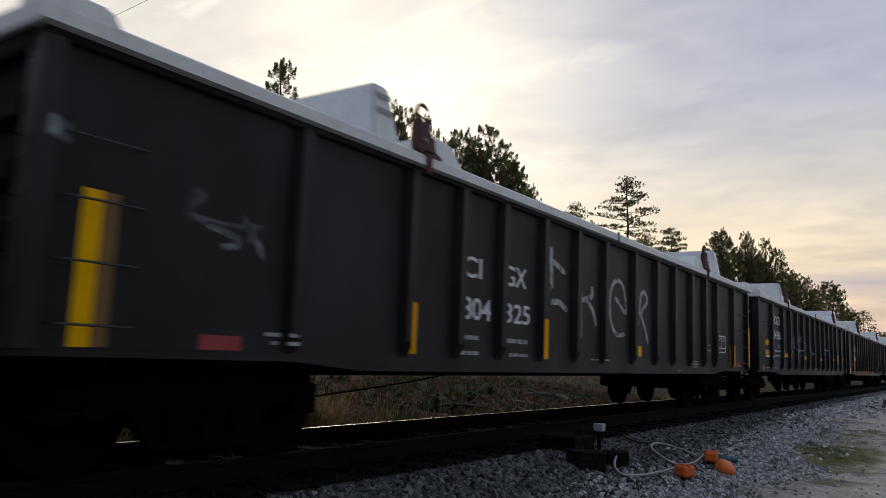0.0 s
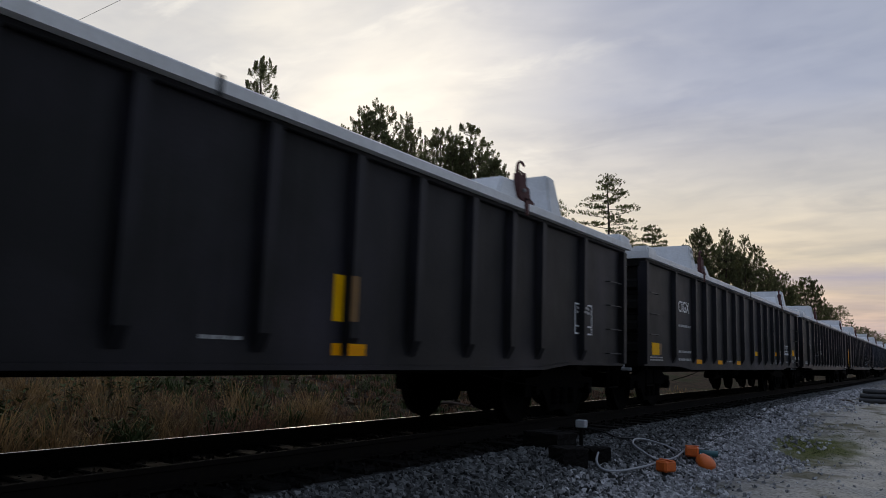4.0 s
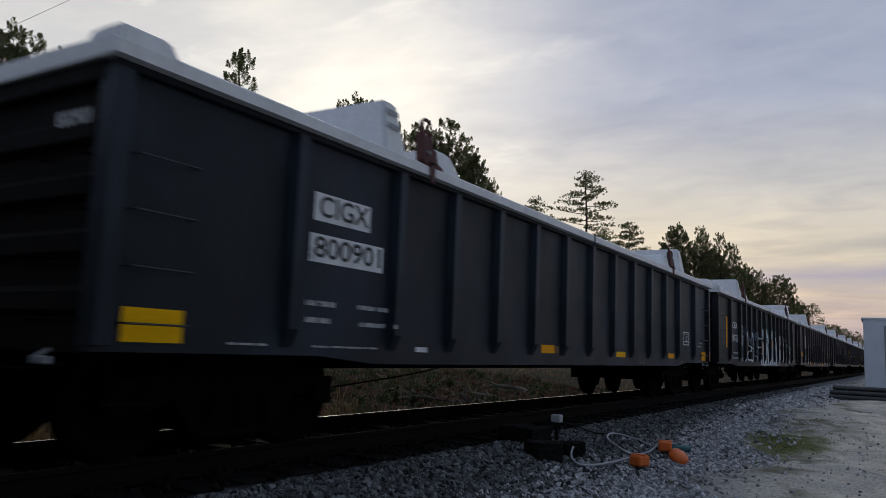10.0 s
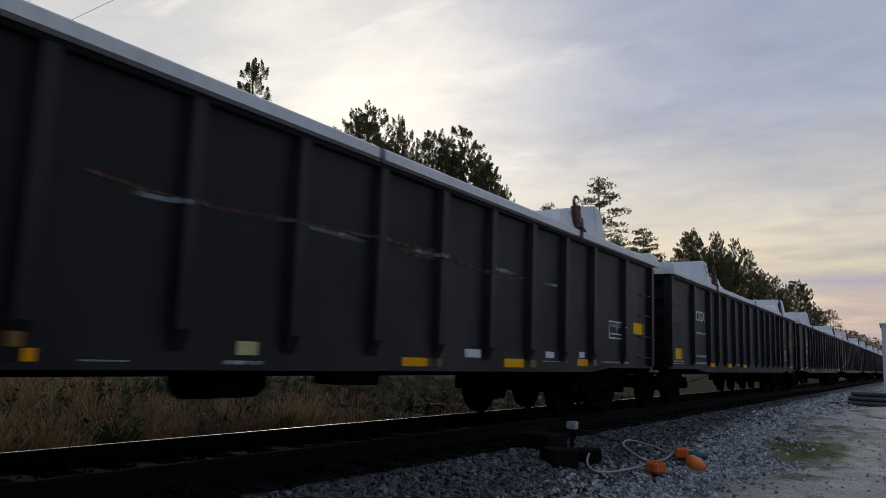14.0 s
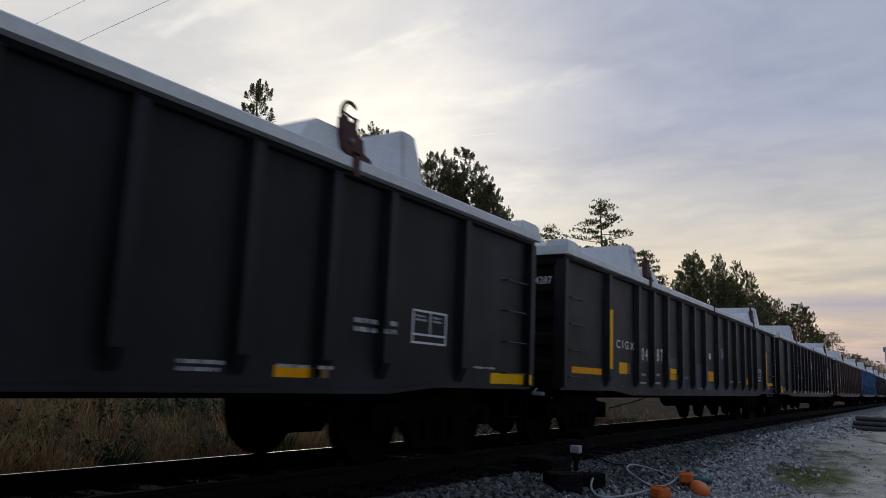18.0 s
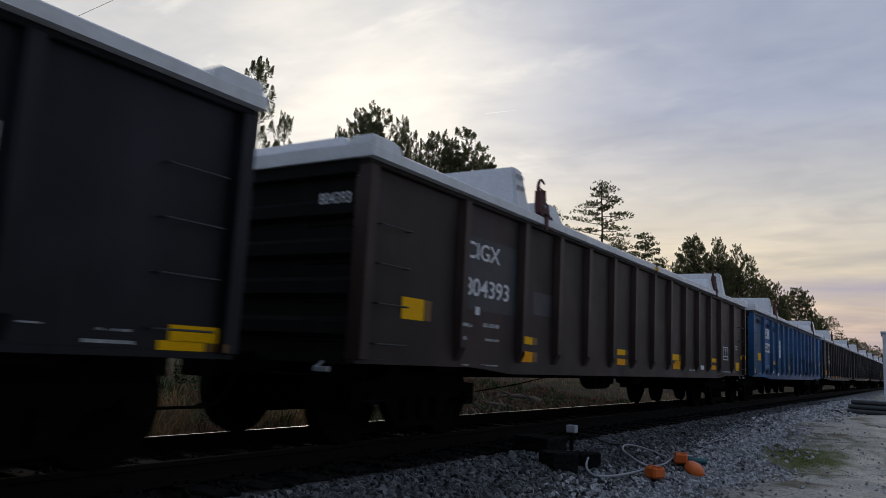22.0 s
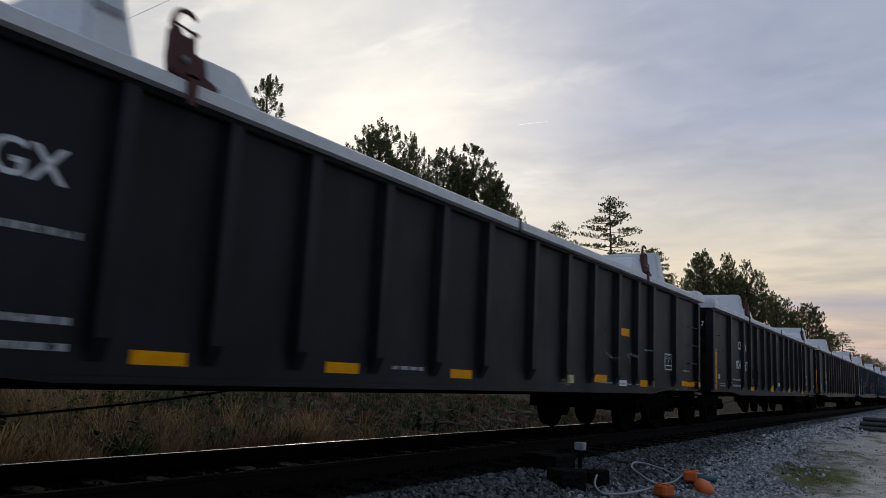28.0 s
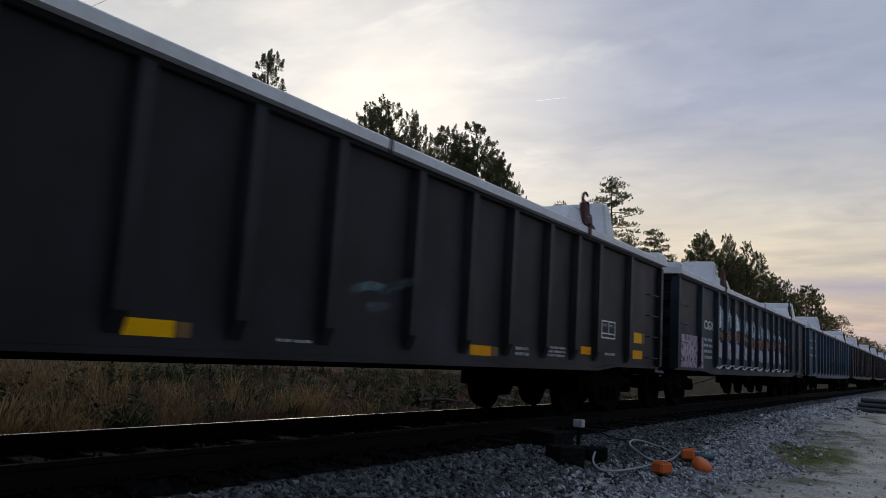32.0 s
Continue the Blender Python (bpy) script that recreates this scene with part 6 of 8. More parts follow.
        plate(car, "paint_patch", "white", 10.04, 10.37, 0.88, 0.97)
        plate(car, "reflector", "yellow", 10.95, 11.63, 0.78, 0.88)
        plate(car, "paint_patch", "white", 12.09, 12.34, 0.91, 0.99)
        lines_of_print(car, 12.00, 12.63, 0.85, 0.87, 1)
        plate(car, "reflector", "orange", 13.16, 13.68, 0.81, 0.91)
        plate(car, "paint_patch", "white", 13.22, 13.41, 0.93, 1.01)
    elif k == 9:
        data_panel(car, 13.85, 14.48, 1.14, 1.47)
        lines_of_print(car, 12.94, 13.62, 1.14, 1.23, 1)
        lines_of_print(car, 13.02, 13.32, 1.27, 1.32, 1)
        plate(car, "reflector", "yellow", 14.80, 15.01, 1.43, 1.87)
        plate(car, "reflector", "yellow", 16.30, 16.42, 1.72, 2.13)
        lines_of_print(car, 14.98, 15.43, 0.88, 0.99, 2)
        lines_of_print(car, 15.51, 16.01, 0.88, 1.00, 2)
        lines_of_print(car, 14.12, 14.54, 0.90, 0.94, 1)
    elif k == 10:
        plate(car, "paint_patch", "navy", 2.17, 3.14, 1.78, 2.35)
        plate(car, "paint_patch", "navy", 8.00, 9.08, 0.86, 2.46)
        plate(car, "paint_patch", "navy", 7.21, 7.89, 0.85, 0.97)
        plate(car, "reflector", "yellow", 9.17, 9.68, 0.85, 0.95)
        data_panel(car, 13.97, 14.58, 1.21, 1.54)
        plate(car, "reflector", "orange", 12.19, 12.71, 0.85, 0.94)
        lines_of_print(car, 12.22, 12.76, 0.90, 0.95, 1)
        plate(car, "reflector", "yellow", 15.55, 16.42, 0.85, 0.97)
        lines_of_print(car, 13.10, 13.61, 1.23, 1.38, 2)
        lines_of_print(car, 11.30, 11.70, 0.85, 0.95, 2)
        lines_of_print(car, 15.17, 15.68, 0.99, 1.03, 1)
        plate(car, "reflector", "orange", 0.40, 0.86, 0.77, 0.87)
        plate(car, "reflector", "yellow", 0.86, 1.37, 0.77, 0.87)
        lines_of_print(car, 0.92, 1.17, 0.97, 1.00, 1)
        lines_of_print(car, 0.90, 1.22, 0.89, 0.92, 1)
        lines_of_print(car, 1.53, 1.80, 0.98, 1.01, 1)
        lines_of_print(car, 1.61, 1.71, 0.91, 0.93, 1)
        lines_of_print(car, 2.09, 2.95, 1.05, 1.12, 1)
        lines_of_print(car, 2.10, 2.96, 0.90, 0.97, 1)
        plate(car, "reflector", "orange", 4.26, 4.71, 0.79, 0.89)
        plate(car, "reflector", "yellow", 7.17, 7.59, 0.97, 1.05)
        words(car, "C I G X", 2.07, 2.89, 1.82, 2.03, "white")
        words(car, "804", 2.17, 2.78, 1.48, 1.70, "white")
        words(car, "415", 3.30, 3.75, 1.51, 1.72, "white")
    elif k == 11:
        words(car, "8 0 4", 3.17, 3.71, 1.33, 1.54, "white")
        words(car, "2 8 7", 4.04, 4.62, 1.34, 1.57, "white")
        words(car, "C I G X", 2.20, 3.05, 1.47, 1.60, "white")
        lines_of_print(car, 3.35, 3.70, 1.04, 1.10, 1)
        lines_of_print(car, 3.36, 3.71, 0.90, 0.96, 1)
        lines_of_print(car, 4.06, 4.51, 1.04, 1.12, 1)
        lines_of_print(car, 4.15, 4.52, 0.90, 0.97, 1)
        plate(car, "reflector", "yellow", 5.10, 5.59, 1.14, 1.24)
        plate(car, "reflector", "orange", 5.11, 5.73, 1.03, 1.13)
        plate(car, "reflector", "orange", 8.13, 8.61, 1.05, 1.27)
        plate(car, "paint_patch", "navy", 5.06, 5.83, 1.26, 1.44)
        plate(car, "paint_patch", "navy", 5.22, 5.86, 0.85, 1.06)
        plate(car, "paint_patch", "ghost", 6.14, 6.60, 1.03, 1.16)
        plate(car, "paint_patch", "navy", 7.09, 7.87, 0.85, 1.39)
        plate(car, "paint_patch", "white", 8.20, 8.39, 1.54, 1.67)
        lines_of_print(car, 7.39, 7.69, 0.85, 0.89, 1)
        plate(car, "paint_patch", "ghost", 9.14, 9.70, 1.56, 1.88)
        plate(car, "paint_patch", "navy", 8.06, 8.84, 0.85, 1.01)
        plate(car, "reflector", "yellow", 1.70, 1.97, 1.13, 2.03)
        plate(car, "reflector", "orange", 0.43, 1.57, 1.03, 1.12)
        plate(car, "reflector", "yellow", 2.34, 2.85, 1.07, 1.25)
        plate(car, "paint_patch", "patch", 3.17, 3.95, 1.30, 1.50)
        plate(car, "paint_patch", "patch", 4.02, 4.89, 1.30, 1.54)
        lines_of_print(car, 10.05, 10.70, 1.02, 1.10, 1)
        lines_of_print(car, 10.93, 11.52, 1.05, 1.10, 1)
        data_panel(car, 13.79, 14.42, 1.16, 1.49)
        lines_of_print(car, 13.13, 13.27, 1.25, 1.29, 2)
        lines_of_print(car, 12.92, 13.28, 1.15, 1.18, 1)
        plate(car, "reflector", "yellow", 14.81, 15.03, 1.10, 2.01)
        plate(car, "reflector", "orange", 15.42, 16.37, 1.04, 1.12)
        lines_of_print(car, 14.89, 15.13, 0.93, 1.02, 2)
        lines_of_print(car, 15.46, 15.78, 0.91, 1.03, 2)
        plate(car, "reflector", "orange", 12.31, 12.50, 1.02, 1.19)
    elif k == 12:
        words(car, "CI", 4.52, 4.79, 1.85, 2.07, "white")
        words(car, "GX", 5.13, 5.53, 1.86, 2.09, "white")
        words(car, "804", 4.35, 4.83, 1.38, 1.57, "white")
        words(car, "643", 5.17, 5.66, 1.38, 1.60, "white")
        lines_of_print(car, 4.35, 4.77, 1.04, 1.11, 1)
        lines_of_print(car, 4.36, 4.70, 0.88, 0.95, 1)
        lines_of_print(car, 5.23, 5.58, 1.04, 1.12, 1)
        lines_of_print(car, 5.27, 5.59, 0.89, 0.96, 1)
        plate(car, "reflector", "orange", 3.43, 3.96, 0.85, 0.94)
        plate(car, "reflector", "orange", 6.25, 6.85, 0.85, 0.95)
        plate(car, "paint_patch", "white", 8.37, 8.54, 1.86, 2.18)
        lines_of_print(car, 8.23, 8.83, 0.87, 0.91, 1)
        data_panel(car, 14.33, 14.74, 1.54, 2.03)
        plate(car, "reflector", "yellow", 10.19, 10.70, 0.85, 0.96)
        plate(car, "reflector", "orange", 13.20, 13.66, 0.85, 0.95)
        plate(car, "paint_patch", "ghost", 13.99, 14.68, 1.57, 2.00)
        lines_of_print(car, 13.25, 13.72, 1.20, 1.34, 2)
        lines_of_print(car, 14.01, 14.72, 1.18, 1.28, 2)
        lines_of_print(car, 12.24, 12.75, 0.92, 0.99, 2)
        plate(car, "paint_patch", "white", 14.13, 14.68, 0.93, 0.99)
        lines_of_print(car, 9.19, 9.62, 0.85, 0.89, 2)
        lines_of_print(car, 11.36, 11.74, 0.85, 0.91, 2)
        plate(car, "reflector", "yellow", 0.60, 1.05, 0.85, 1.05)
        lines_of_print(car, 1.15, 1.57, 0.89, 1.00, 2)
        lines_of_print(car, 1.73, 1.98, 0.90, 1.02, 2)
        plate(car, "reflector", "yellow", 15.97, 16.39, 0.90, 1.01)
        plate(car, "reflector", "yellow", 15.89, 16.40, 0.80, 0.88)
        lines_of_print(car, 14.98, 15.14, 0.95, 0.97, 1)
        lines_of_print(car, 15.45, 15.68, 0.93, 0.96, 1)
        lines_of_print(car, 15.37, 15.71, 0.85, 0.89, 1)
    elif k == 13:
        plate(car, "paint_patch", "patch", 1.82, 3.09, 1.42, 2.23)
        plate(car, "reflector", "yellow", 6.64, 7.16, 1.07, 1.16)
        plate(car, "reflector", "orange", 6.65, 7.17, 0.91, 1.01)
        plate(car, "reflector", "orange", 9.97, 10.34, 0.98, 1.05)
        plate(car, "paint_patch", "patch", 3.51, 4.11, 1.48, 1.77)
        plate(car, "reflector", "yellow", 9.73, 10.41, 1.06, 1.18)
        plate(car, "reflector", "orange", 9.84, 10.31, 0.89, 1.00)
        plate(car, "paint_patch", "white", 11.97, 12.27, 0.91, 1.00)
        plate(car, "reflector", "yellow", 12.93, 13.55, 1.09, 1.18)
        plate(car, "reflector", "orange", 12.94, 13.53, 0.92, 1.02)
        data_panel(car, 14.14, 14.66, 1.17, 1.49)
        plate(car, "reflector", "yellow", 15.58, 16.00, 0.93, 1.14)
        plate(car, "reflector", "yellow", 16.19, 16.42, 1.23, 1.34)
        lines_of_print(car, 11.01, 11.51, 0.85, 0.90, 1)
        lines_of_print(car, 14.04, 15.04, 0.85, 0.90, 1)
        lines_of_print(car, 15.52, 15.81, 1.43, 1.56, 2)
        plate(car, "reflector", "yellow", 0.69, 1.19, 1.23, 1.44)
        words(car, "CIGX", 1.69, 2.46, 1.98, 2.17, "white")
        words(car, "804393", 1.61, 2.63, 1.57, 1.77, "white")
        plate(car, "paint_patch", "white", 2.08, 2.17, 1.37, 1.46)
        plate(car, "reflector", "yellow", 3.15, 3.67, 1.10, 1.19)
        plate(car, "reflector", "orange", 3.17, 3.68, 0.88, 1.01)
        lines_of_print(car, 1.69, 2.02, 1.20, 1.26, 1)
        lines_of_print(car, 1.71, 1.91, 1.05, 1.12, 1)
        lines_of_print(car, 2.26, 2.63, 1.21, 1.29, 1)
        lines_of_print(car, 2.32, 2.64, 1.07, 1.12, 1)
        lines_of_print(car, 1.70, 2.64, 0.80, 0.83, 1)
        lines_of_print(car, 0.92, 1.30, 0.79, 0.83, 1)
    elif k == 14:
        plate(car, "sign_plate", "white", 1.85, 2.94, 1.97, 2.27)
        words(car, "CIGX", 1.90, 2.60, 2.03, 2.23, "black")
        plate(car, "sign_plate", "white", 1.87, 2.98, 1.55, 1.83)
        words(car, "802641", 1.96, 2.96, 1.60, 1.77, "black")
        for a, c, low in ((0.15, 0.62, 2.22), (0.55, 1.66, 2.30), (1.84, 3.08, 2.26), (3.24, 4.05, 2.20), (4.3, 5.1, 2.32), (0.15, 0.9, 0.80), (2.0, 3.0, 0.84), (3.3, 4.1, 1.02)):
            plate(car, "paint_patch", "smudge", a, c, low, low + 0.22, "sooty dirt on the paint")
        plate(car, "reflector", "yellow", 1.02, 1.51, 1.27, 1.49)
        plate(car, "reflector", "pale", 0.47, 0.65, 0.90, 1.01)
        plate(car, "sign_plate", "white", 4.43, 5.11, 1.44, 2.02)
        stroke(car, "graffiti", "black", [[(4.56, 1.75), (4.74, 1.79), (4.94, 1.72)], [(4.54, 1.6), (4.86, 1.6)]], 0.02)
        plate(car, "reflector", "orange", 3.51, 4.00, 1.20, 1.31)
        plate(car, "paint_patch", "white", 3.61, 3.78, 0.92, 1.00)
        lines_of_print(car, 2.56, 2.91, 1.07, 1.16, 2)
        plate(car, "paint_patch", "white", 4.50, 4.79, 0.85, 0.93)
        lines_of_print(car, 1.26, 1.38, 0.85, 0.91, 1)
        stroke(car, "graffiti", "ghost", [[(3.42, 1.65), (3.62, 1.7), (3.52, 1.48), (3.97, 1.71), (3.89, 1.45)], [(6.45, 1.65), (6.76, 1.43), (6.58, 0.95)], [(7.64, 1.48), (8.0, 1.33), (7.53, 1.06)], [(5.47, 1.43), (5.82, 1.15), (5.66, 0.93)]], 0.04)
        plate(car, "reflector", "yellow", 6.49, 7.22, 1.08, 1.20)
        stroke(car, "graffiti", "lime", [[(6.34, 1.34), (6.64, 1.42), (6.78, 1.36), (6.54, 1.27), (6.45, 1.36)], [(7.13, 1.4), (7.64, 1.51), (7.44, 1.32), (8.01, 1.34)], [(7.3, 1.69), (7.61, 1.75)], [(5.66, 1.12), (6.06, 1.12), (5.77, 0.98), (6.12, 0.91)], [(6.7, 0.94), (7.1, 0.92)]], 0.05)
        stroke(car, "graffiti", "pale", [[(16.0, 1.51), (16.14, 1.44), (16.28, 1.35)], [(16.26, 1.54), (16.14, 1.44), (16.0, 1.34)]], 0.04)
        stroke(car, "graffiti", "ghost", [[(8.58, 1.84), (8.7, 1.83), (8.73, 1.71), (8.65, 1.63), (8.6, 1.69)], [(8.69, 1.61), (8.8, 1.49), (8.84, 1.3), (8.75, 1.19), (8.66, 1.25), (8.66, 1.47)], [(8.58, 1.14), (8.87, 1.17), (9.06, 1.18)], [(8.69, 1.86), (8.88, 1.86), (9.1, 1.88)]], 0.06)
        plate(car, "paint_patch", "smudge", 9.34, 9.75, 0.85, 1.04)
        plate(car, "paint_patch", "smudge", 11.01, 11.78, 0.85, 1.08)
        plate(car, "paint_patch", "smudge", 11.09, 12.00, 1.88, 2.17)
        plate(car, "paint_patch", "smudge", 9.53, 10.10, 1.93, 2.16)
        plate(car, "paint_patch", "smudge", 11.96, 12.77, 1.08, 1.49)
        plate(car, "paint_patch", "smudge", 8.79, 9.21, 0.85, 1.07)
        plate(car, "paint_patch", "smudge", 10.04, 10.46, 1.34, 1.62)
        plate(car, "reflector", "yellow", 9.58, 10.09, 1.07, 1.17)
        plate(car, "reflector", "pale", 9.80, 9.97, 0.87, 0.95)
        plate(car, "reflector", "orange", 12.86, 13.45, 1.12, 1.21)
        data_panel(car, 14.12, 14.55, 1.19, 1.48)
        plate(car, "reflector", "orange", 15.38, 15.85, 1.27, 1.47)
        plate(car, "reflector", "pale", 13.07, 13.22, 0.92, 0.97)
        stroke(car, "graffiti", "silver", [[(8.54, 1.45), (8.62, 1.51), (8.77, 1.52), (8.82, 1.40), (8.83, 1.19)], [(8.51, 1.17), (8.83, 1.19), (8.90, 1.16), (9.02, 1.24), (9.27, 1.23)]], 0.022)
    elif k == 15:
        plate(car, "paint_patch", "navy", 2.09, 3.15, 1.43, 2.18)
        words(car, "C I G X", 2.09, 2.87, 1.84, 2.06, "white")
        words(car, "804436", 2.08, 2.99, 1.52, 1.75, "white")
        plate(car, "reflector", "yellow", 1.21, 1.72, 0.99, 1.21)
        lines_of_print(car, 2.20, 3.04, 1.02, 1.09, 1)
        lines_of_print(car, 2.22, 3.23, 0.87, 0.94, 1)
        lines_of_print(car, 0.94, 1.53, 0.89, 1.00, 2)
        lines_of_print(car, 1.69, 2.03, 0.96, 1.00, 1)
        plate(car, "reflector", "yellow", 4.41, 4.61, 1.13, 1.58)
        plate(car, "reflector", "orange", 4.41, 4.85, 0.85, 0.94)
        plate(car, "reflector", "yellow", 6.39, 6.60, 1.13, 1.59)
        plate(car, "reflector", "yellow", 6.26, 6.71, 0.85, 0.95)
        plate(car, "reflector", "orange", 8.39, 8.92, 0.85, 0.94)
        plate(car, "reflector", "yellow", 8.39, 8.66, 1.13, 1.46)
        lines_of_print(car, 7.49, 7.75, 0.90, 0.96, 1)
        lines_of_print(car, 14.10, 14.66, 1.36, 1.65, 3)
        plate(car, "reflector", "yellow", 15.48, 16.07, 1.08, 1.28)
        plate(car, "paint_patch", "navy", 8.13, 8.88, 1.43, 2.39)
        plate(car, "paint_patch", "navy", 7.00, 7.78, 1.53, 1.87)
        lines_of_print(car, 12.46, 12.88, 0.97, 1.04, 1)
    elif k == 16:
        plate(car, "reflector", "orange", 10.98, 11.47, 0.88, 0.99)
        plate(car, "reflector", "pale", 10.05, 10.24, 0.85, 0.96)
        stroke(car, "graffiti", "lime", [[(9.83, 1.05), (9.87, 0.91), (9.9, 0.86)], [(9.8, 0.87), (9.9, 0.86)]], 0.08)
        lines_of_print(car, 11.95, 12.82, 0.85, 0.88, 1)
        lines_of_print(car, 11.17, 11.70, 0.85, 0.89, 1)
        stroke(car, "graffiti", "ghost", [[(11.0, 1.47), (11.04, 1.28)], [(10.99, 1.01), (11.05, 1.13)], [(11.35, 1.35), (11.65, 1.26), (11.77, 1.25)], [(11.36, 1.7), (11.37, 1.56)], [(12.37, 1.39), (12.61, 1.34), (12.74, 1.18)]], 0.05)
        plate(car, "paint_patch", "white", 12.01, 12.35, 0.84, 0.93)
        plate(car, "reflector", "orange", 12.02, 12.44, 1.63, 1.75)
        plate(car, "reflector", "orange", 13.00, 13.51, 0.84, 0.95)
        data_panel(car, 14.35, 14.79, 1.16, 1.46)
        lines_of_print(car, 15.51, 15.96, 1.15, 1.19, 1)
        plate(car, "reflector", "orange", 15.45, 16.47, 0.88, 0.98)
        lines_of_print(car, 14.20, 14.71, 0.78, 0.81, 1)
        lines_of_print(car, 14.81, 15.11, 0.80, 0.82, 1)
        lines_of_print(car, 15.64, 15.86, 0.81, 0.84, 1)
        stroke(car, "graffiti", "ghost", [[(12.25, 1.37), (12.39, 1.33), (12.51, 1.18)], [(13.10, 1.46), (13.49, 1.46)]], 0.035)
    elif k == 17:
        words(car, "CI", 2.77, 3.06, 1.85, 2.06, "white")
        words(car, "GX", 3.35, 3.76, 1.82, 2.05, "white")
        words(car, "804", 2.58, 3.09, 1.37, 1.58, "white")
        words(car, "717", 3.38, 3.86, 1.35, 1.58, "white")
        lines_of_print(car, 2.18, 3.09, 1.05, 1.12, 1)
        lines_of_print(car, 2.20, 3.07, 0.90, 0.98, 1)
        lines_of_print(car, 0.94, 1.38, 0.90, 1.00, 2)
        lines_of_print(car, 1.60, 1.92, 0.99, 1.03, 1)
        plate(car, "reflector", "orange", 4.28, 4.80, 0.85, 0.95)
        plate(car, "reflector", "yellow", 7.11, 7.53, 0.85, 1.03)
        plate(car, "paint_patch", "white", 8.39, 8.63, 1.02, 1.12)
        plate(car, "paint_patch", "rustpatch", 4.03, 4.90, 1.14, 1.43)
        plate(car, "reflector", "pale", 8.25, 8.45, 1.01, 1.11)
        plate(car, "reflector", "yellow", 10.13, 10.63, 0.85, 1.02)
        lines_of_print(car, 12.20, 12.69, 0.91, 1.03, 3)
        lines_of_print(car, 8.09, 8.54, 0.85, 0.88, 1)
        lines_of_print(car, 9.14, 9.49, 0.85, 0.88, 1)
        lines_of_print(car, 11.34, 11.68, 0.85, 0.89, 1)
        plate(car, "reflector", "orange", 0.50, 0.67, 0.85, 1.74)
        plate(car, "reflector", "pale", 0.74, 0.90, 1.09, 1.19)
        data_panel(car, 13.77, 14.43, 1.14, 1.46)
        plate(car, "paint_patch", "white", 14.06, 14.21, 0.90, 0.93)
        lines_of_print(car, 14.89, 15.16, 0.96, 1.00, 1)
        lines_of_print(car, 14.97, 15.17, 0.89, 0.92, 1)
        lines_of_print(car, 15.49, 15.77, 0.97, 1.01, 1)
        lines_of_print(car, 15.47, 15.80, 0.90, 0.94, 1)
        plate(car, "paint_patch", "white", 16.06, 16.23, 1.07, 1.15)
        plate(car, "reflector", "yellow", 16.385, 16.495, 0.88, 1.78)
        plate(car, "reflector", "yellow", 13.14, 13.41, 0.81, 0.90)
        lines_of_print(car, 13.22, 13.46, 1.14, 1.17, 1)
    elif k == 18:
        words(car, "CIGX", 2.08, 2.80, 1.55, 1.77, "white")
        words(car, "8040", 2.13, 2.80, 1.21, 1.42, "white")
        words(car, "70", 3.24, 3.66, 1.20, 1.41, "white")
        lines_of_print(car, 2.17, 2.77, 1.03, 1.10, 1)
        lines_of_print(car, 2.18, 2.69, 0.93, 1.00, 1)
        plate(car, "paint_patch", "ghost", 0.77, 1.10, 1.09, 1.30)
        plate(car, "reflector", "orange", 3.28, 3.82, 0.85, 0.95)
        stroke(car, "graffiti", "teal", [[(8.34, 1.33), (8.77, 1.51), (9.0, 1.49)], [(8.15, 1.17), (8.46, 1.22)]], 0.05)
        plate(car, "reflector", "yellow", 5.89, 6.40, 0.85, 0.96)
        lines_of_print(car, 7.20, 7.57, 0.85, 0.89, 1)
        plate(car, "reflector", "orange", 10.03, 10.64, 0.85, 0.96)
        plate(car, "reflector", "orange", 13.03, 13.39, 0.95, 1.06)
        lines_of_print(car, 11.07, 11.42, 0.85, 0.98, 2)
        lines_of_print(car, 11.96, 12.51, 0.87, 1.02, 3)
        plate(car, "reflector", "yellow", 15.22, 15.75, 1.20, 1.37)
        data_panel(car, 13.78, 14.35, 1.21, 1.48)
        plate(car, "reflector", "orange", 15.19, 15.66, 0.94, 1.08)
        lines_of_print(car, 13.94, 14.35, 0.93, 1.00, 1)
        stroke(car, "graffiti", "teal", [[(7.93, 1.3), (8.22, 1.4), (8.55, 1.41), (8.94, 1.56)], [(8.17, 1.2), (8.57, 1.26)]], 0.08)
        plate(car, "reflector", "orange", 0.41, 0.80, 0.89, 1.08)
        lines_of_print(car, 0.86, 1.17, 0.92, 1.04, 2)
        lines_of_print(car, 1.52, 1.85, 0.91, 1.03, 2)
        stroke(car, "graffiti", "print", [[(0.86, 1.28), (1.12, 1.28), (0.88, 1.12), (1.14, 1.12)], [(0.95, 1.22), (1.05, 1.18)]], 0.03)
    elif k == 19:
        plate(car, "paint_patch", "pink", 0.48, 1.87, 0.85, 1.50)
        words(car, "CIGX", 2.17, 2.97, 1.69, 1.88, "white")
        lines_of_print(car, 2.20, 2.90, 1.00, 1.50, 4)
        # a broad piece sprayed across nine bays: pale top, brown belt, lilac and navy foot
        rnd = random.Random(19)
        bays = [(a - 0.02, c + 0.02) for a, c in zip(RIBS, RIBS[1:]) if 3.1 < a < 12.6]
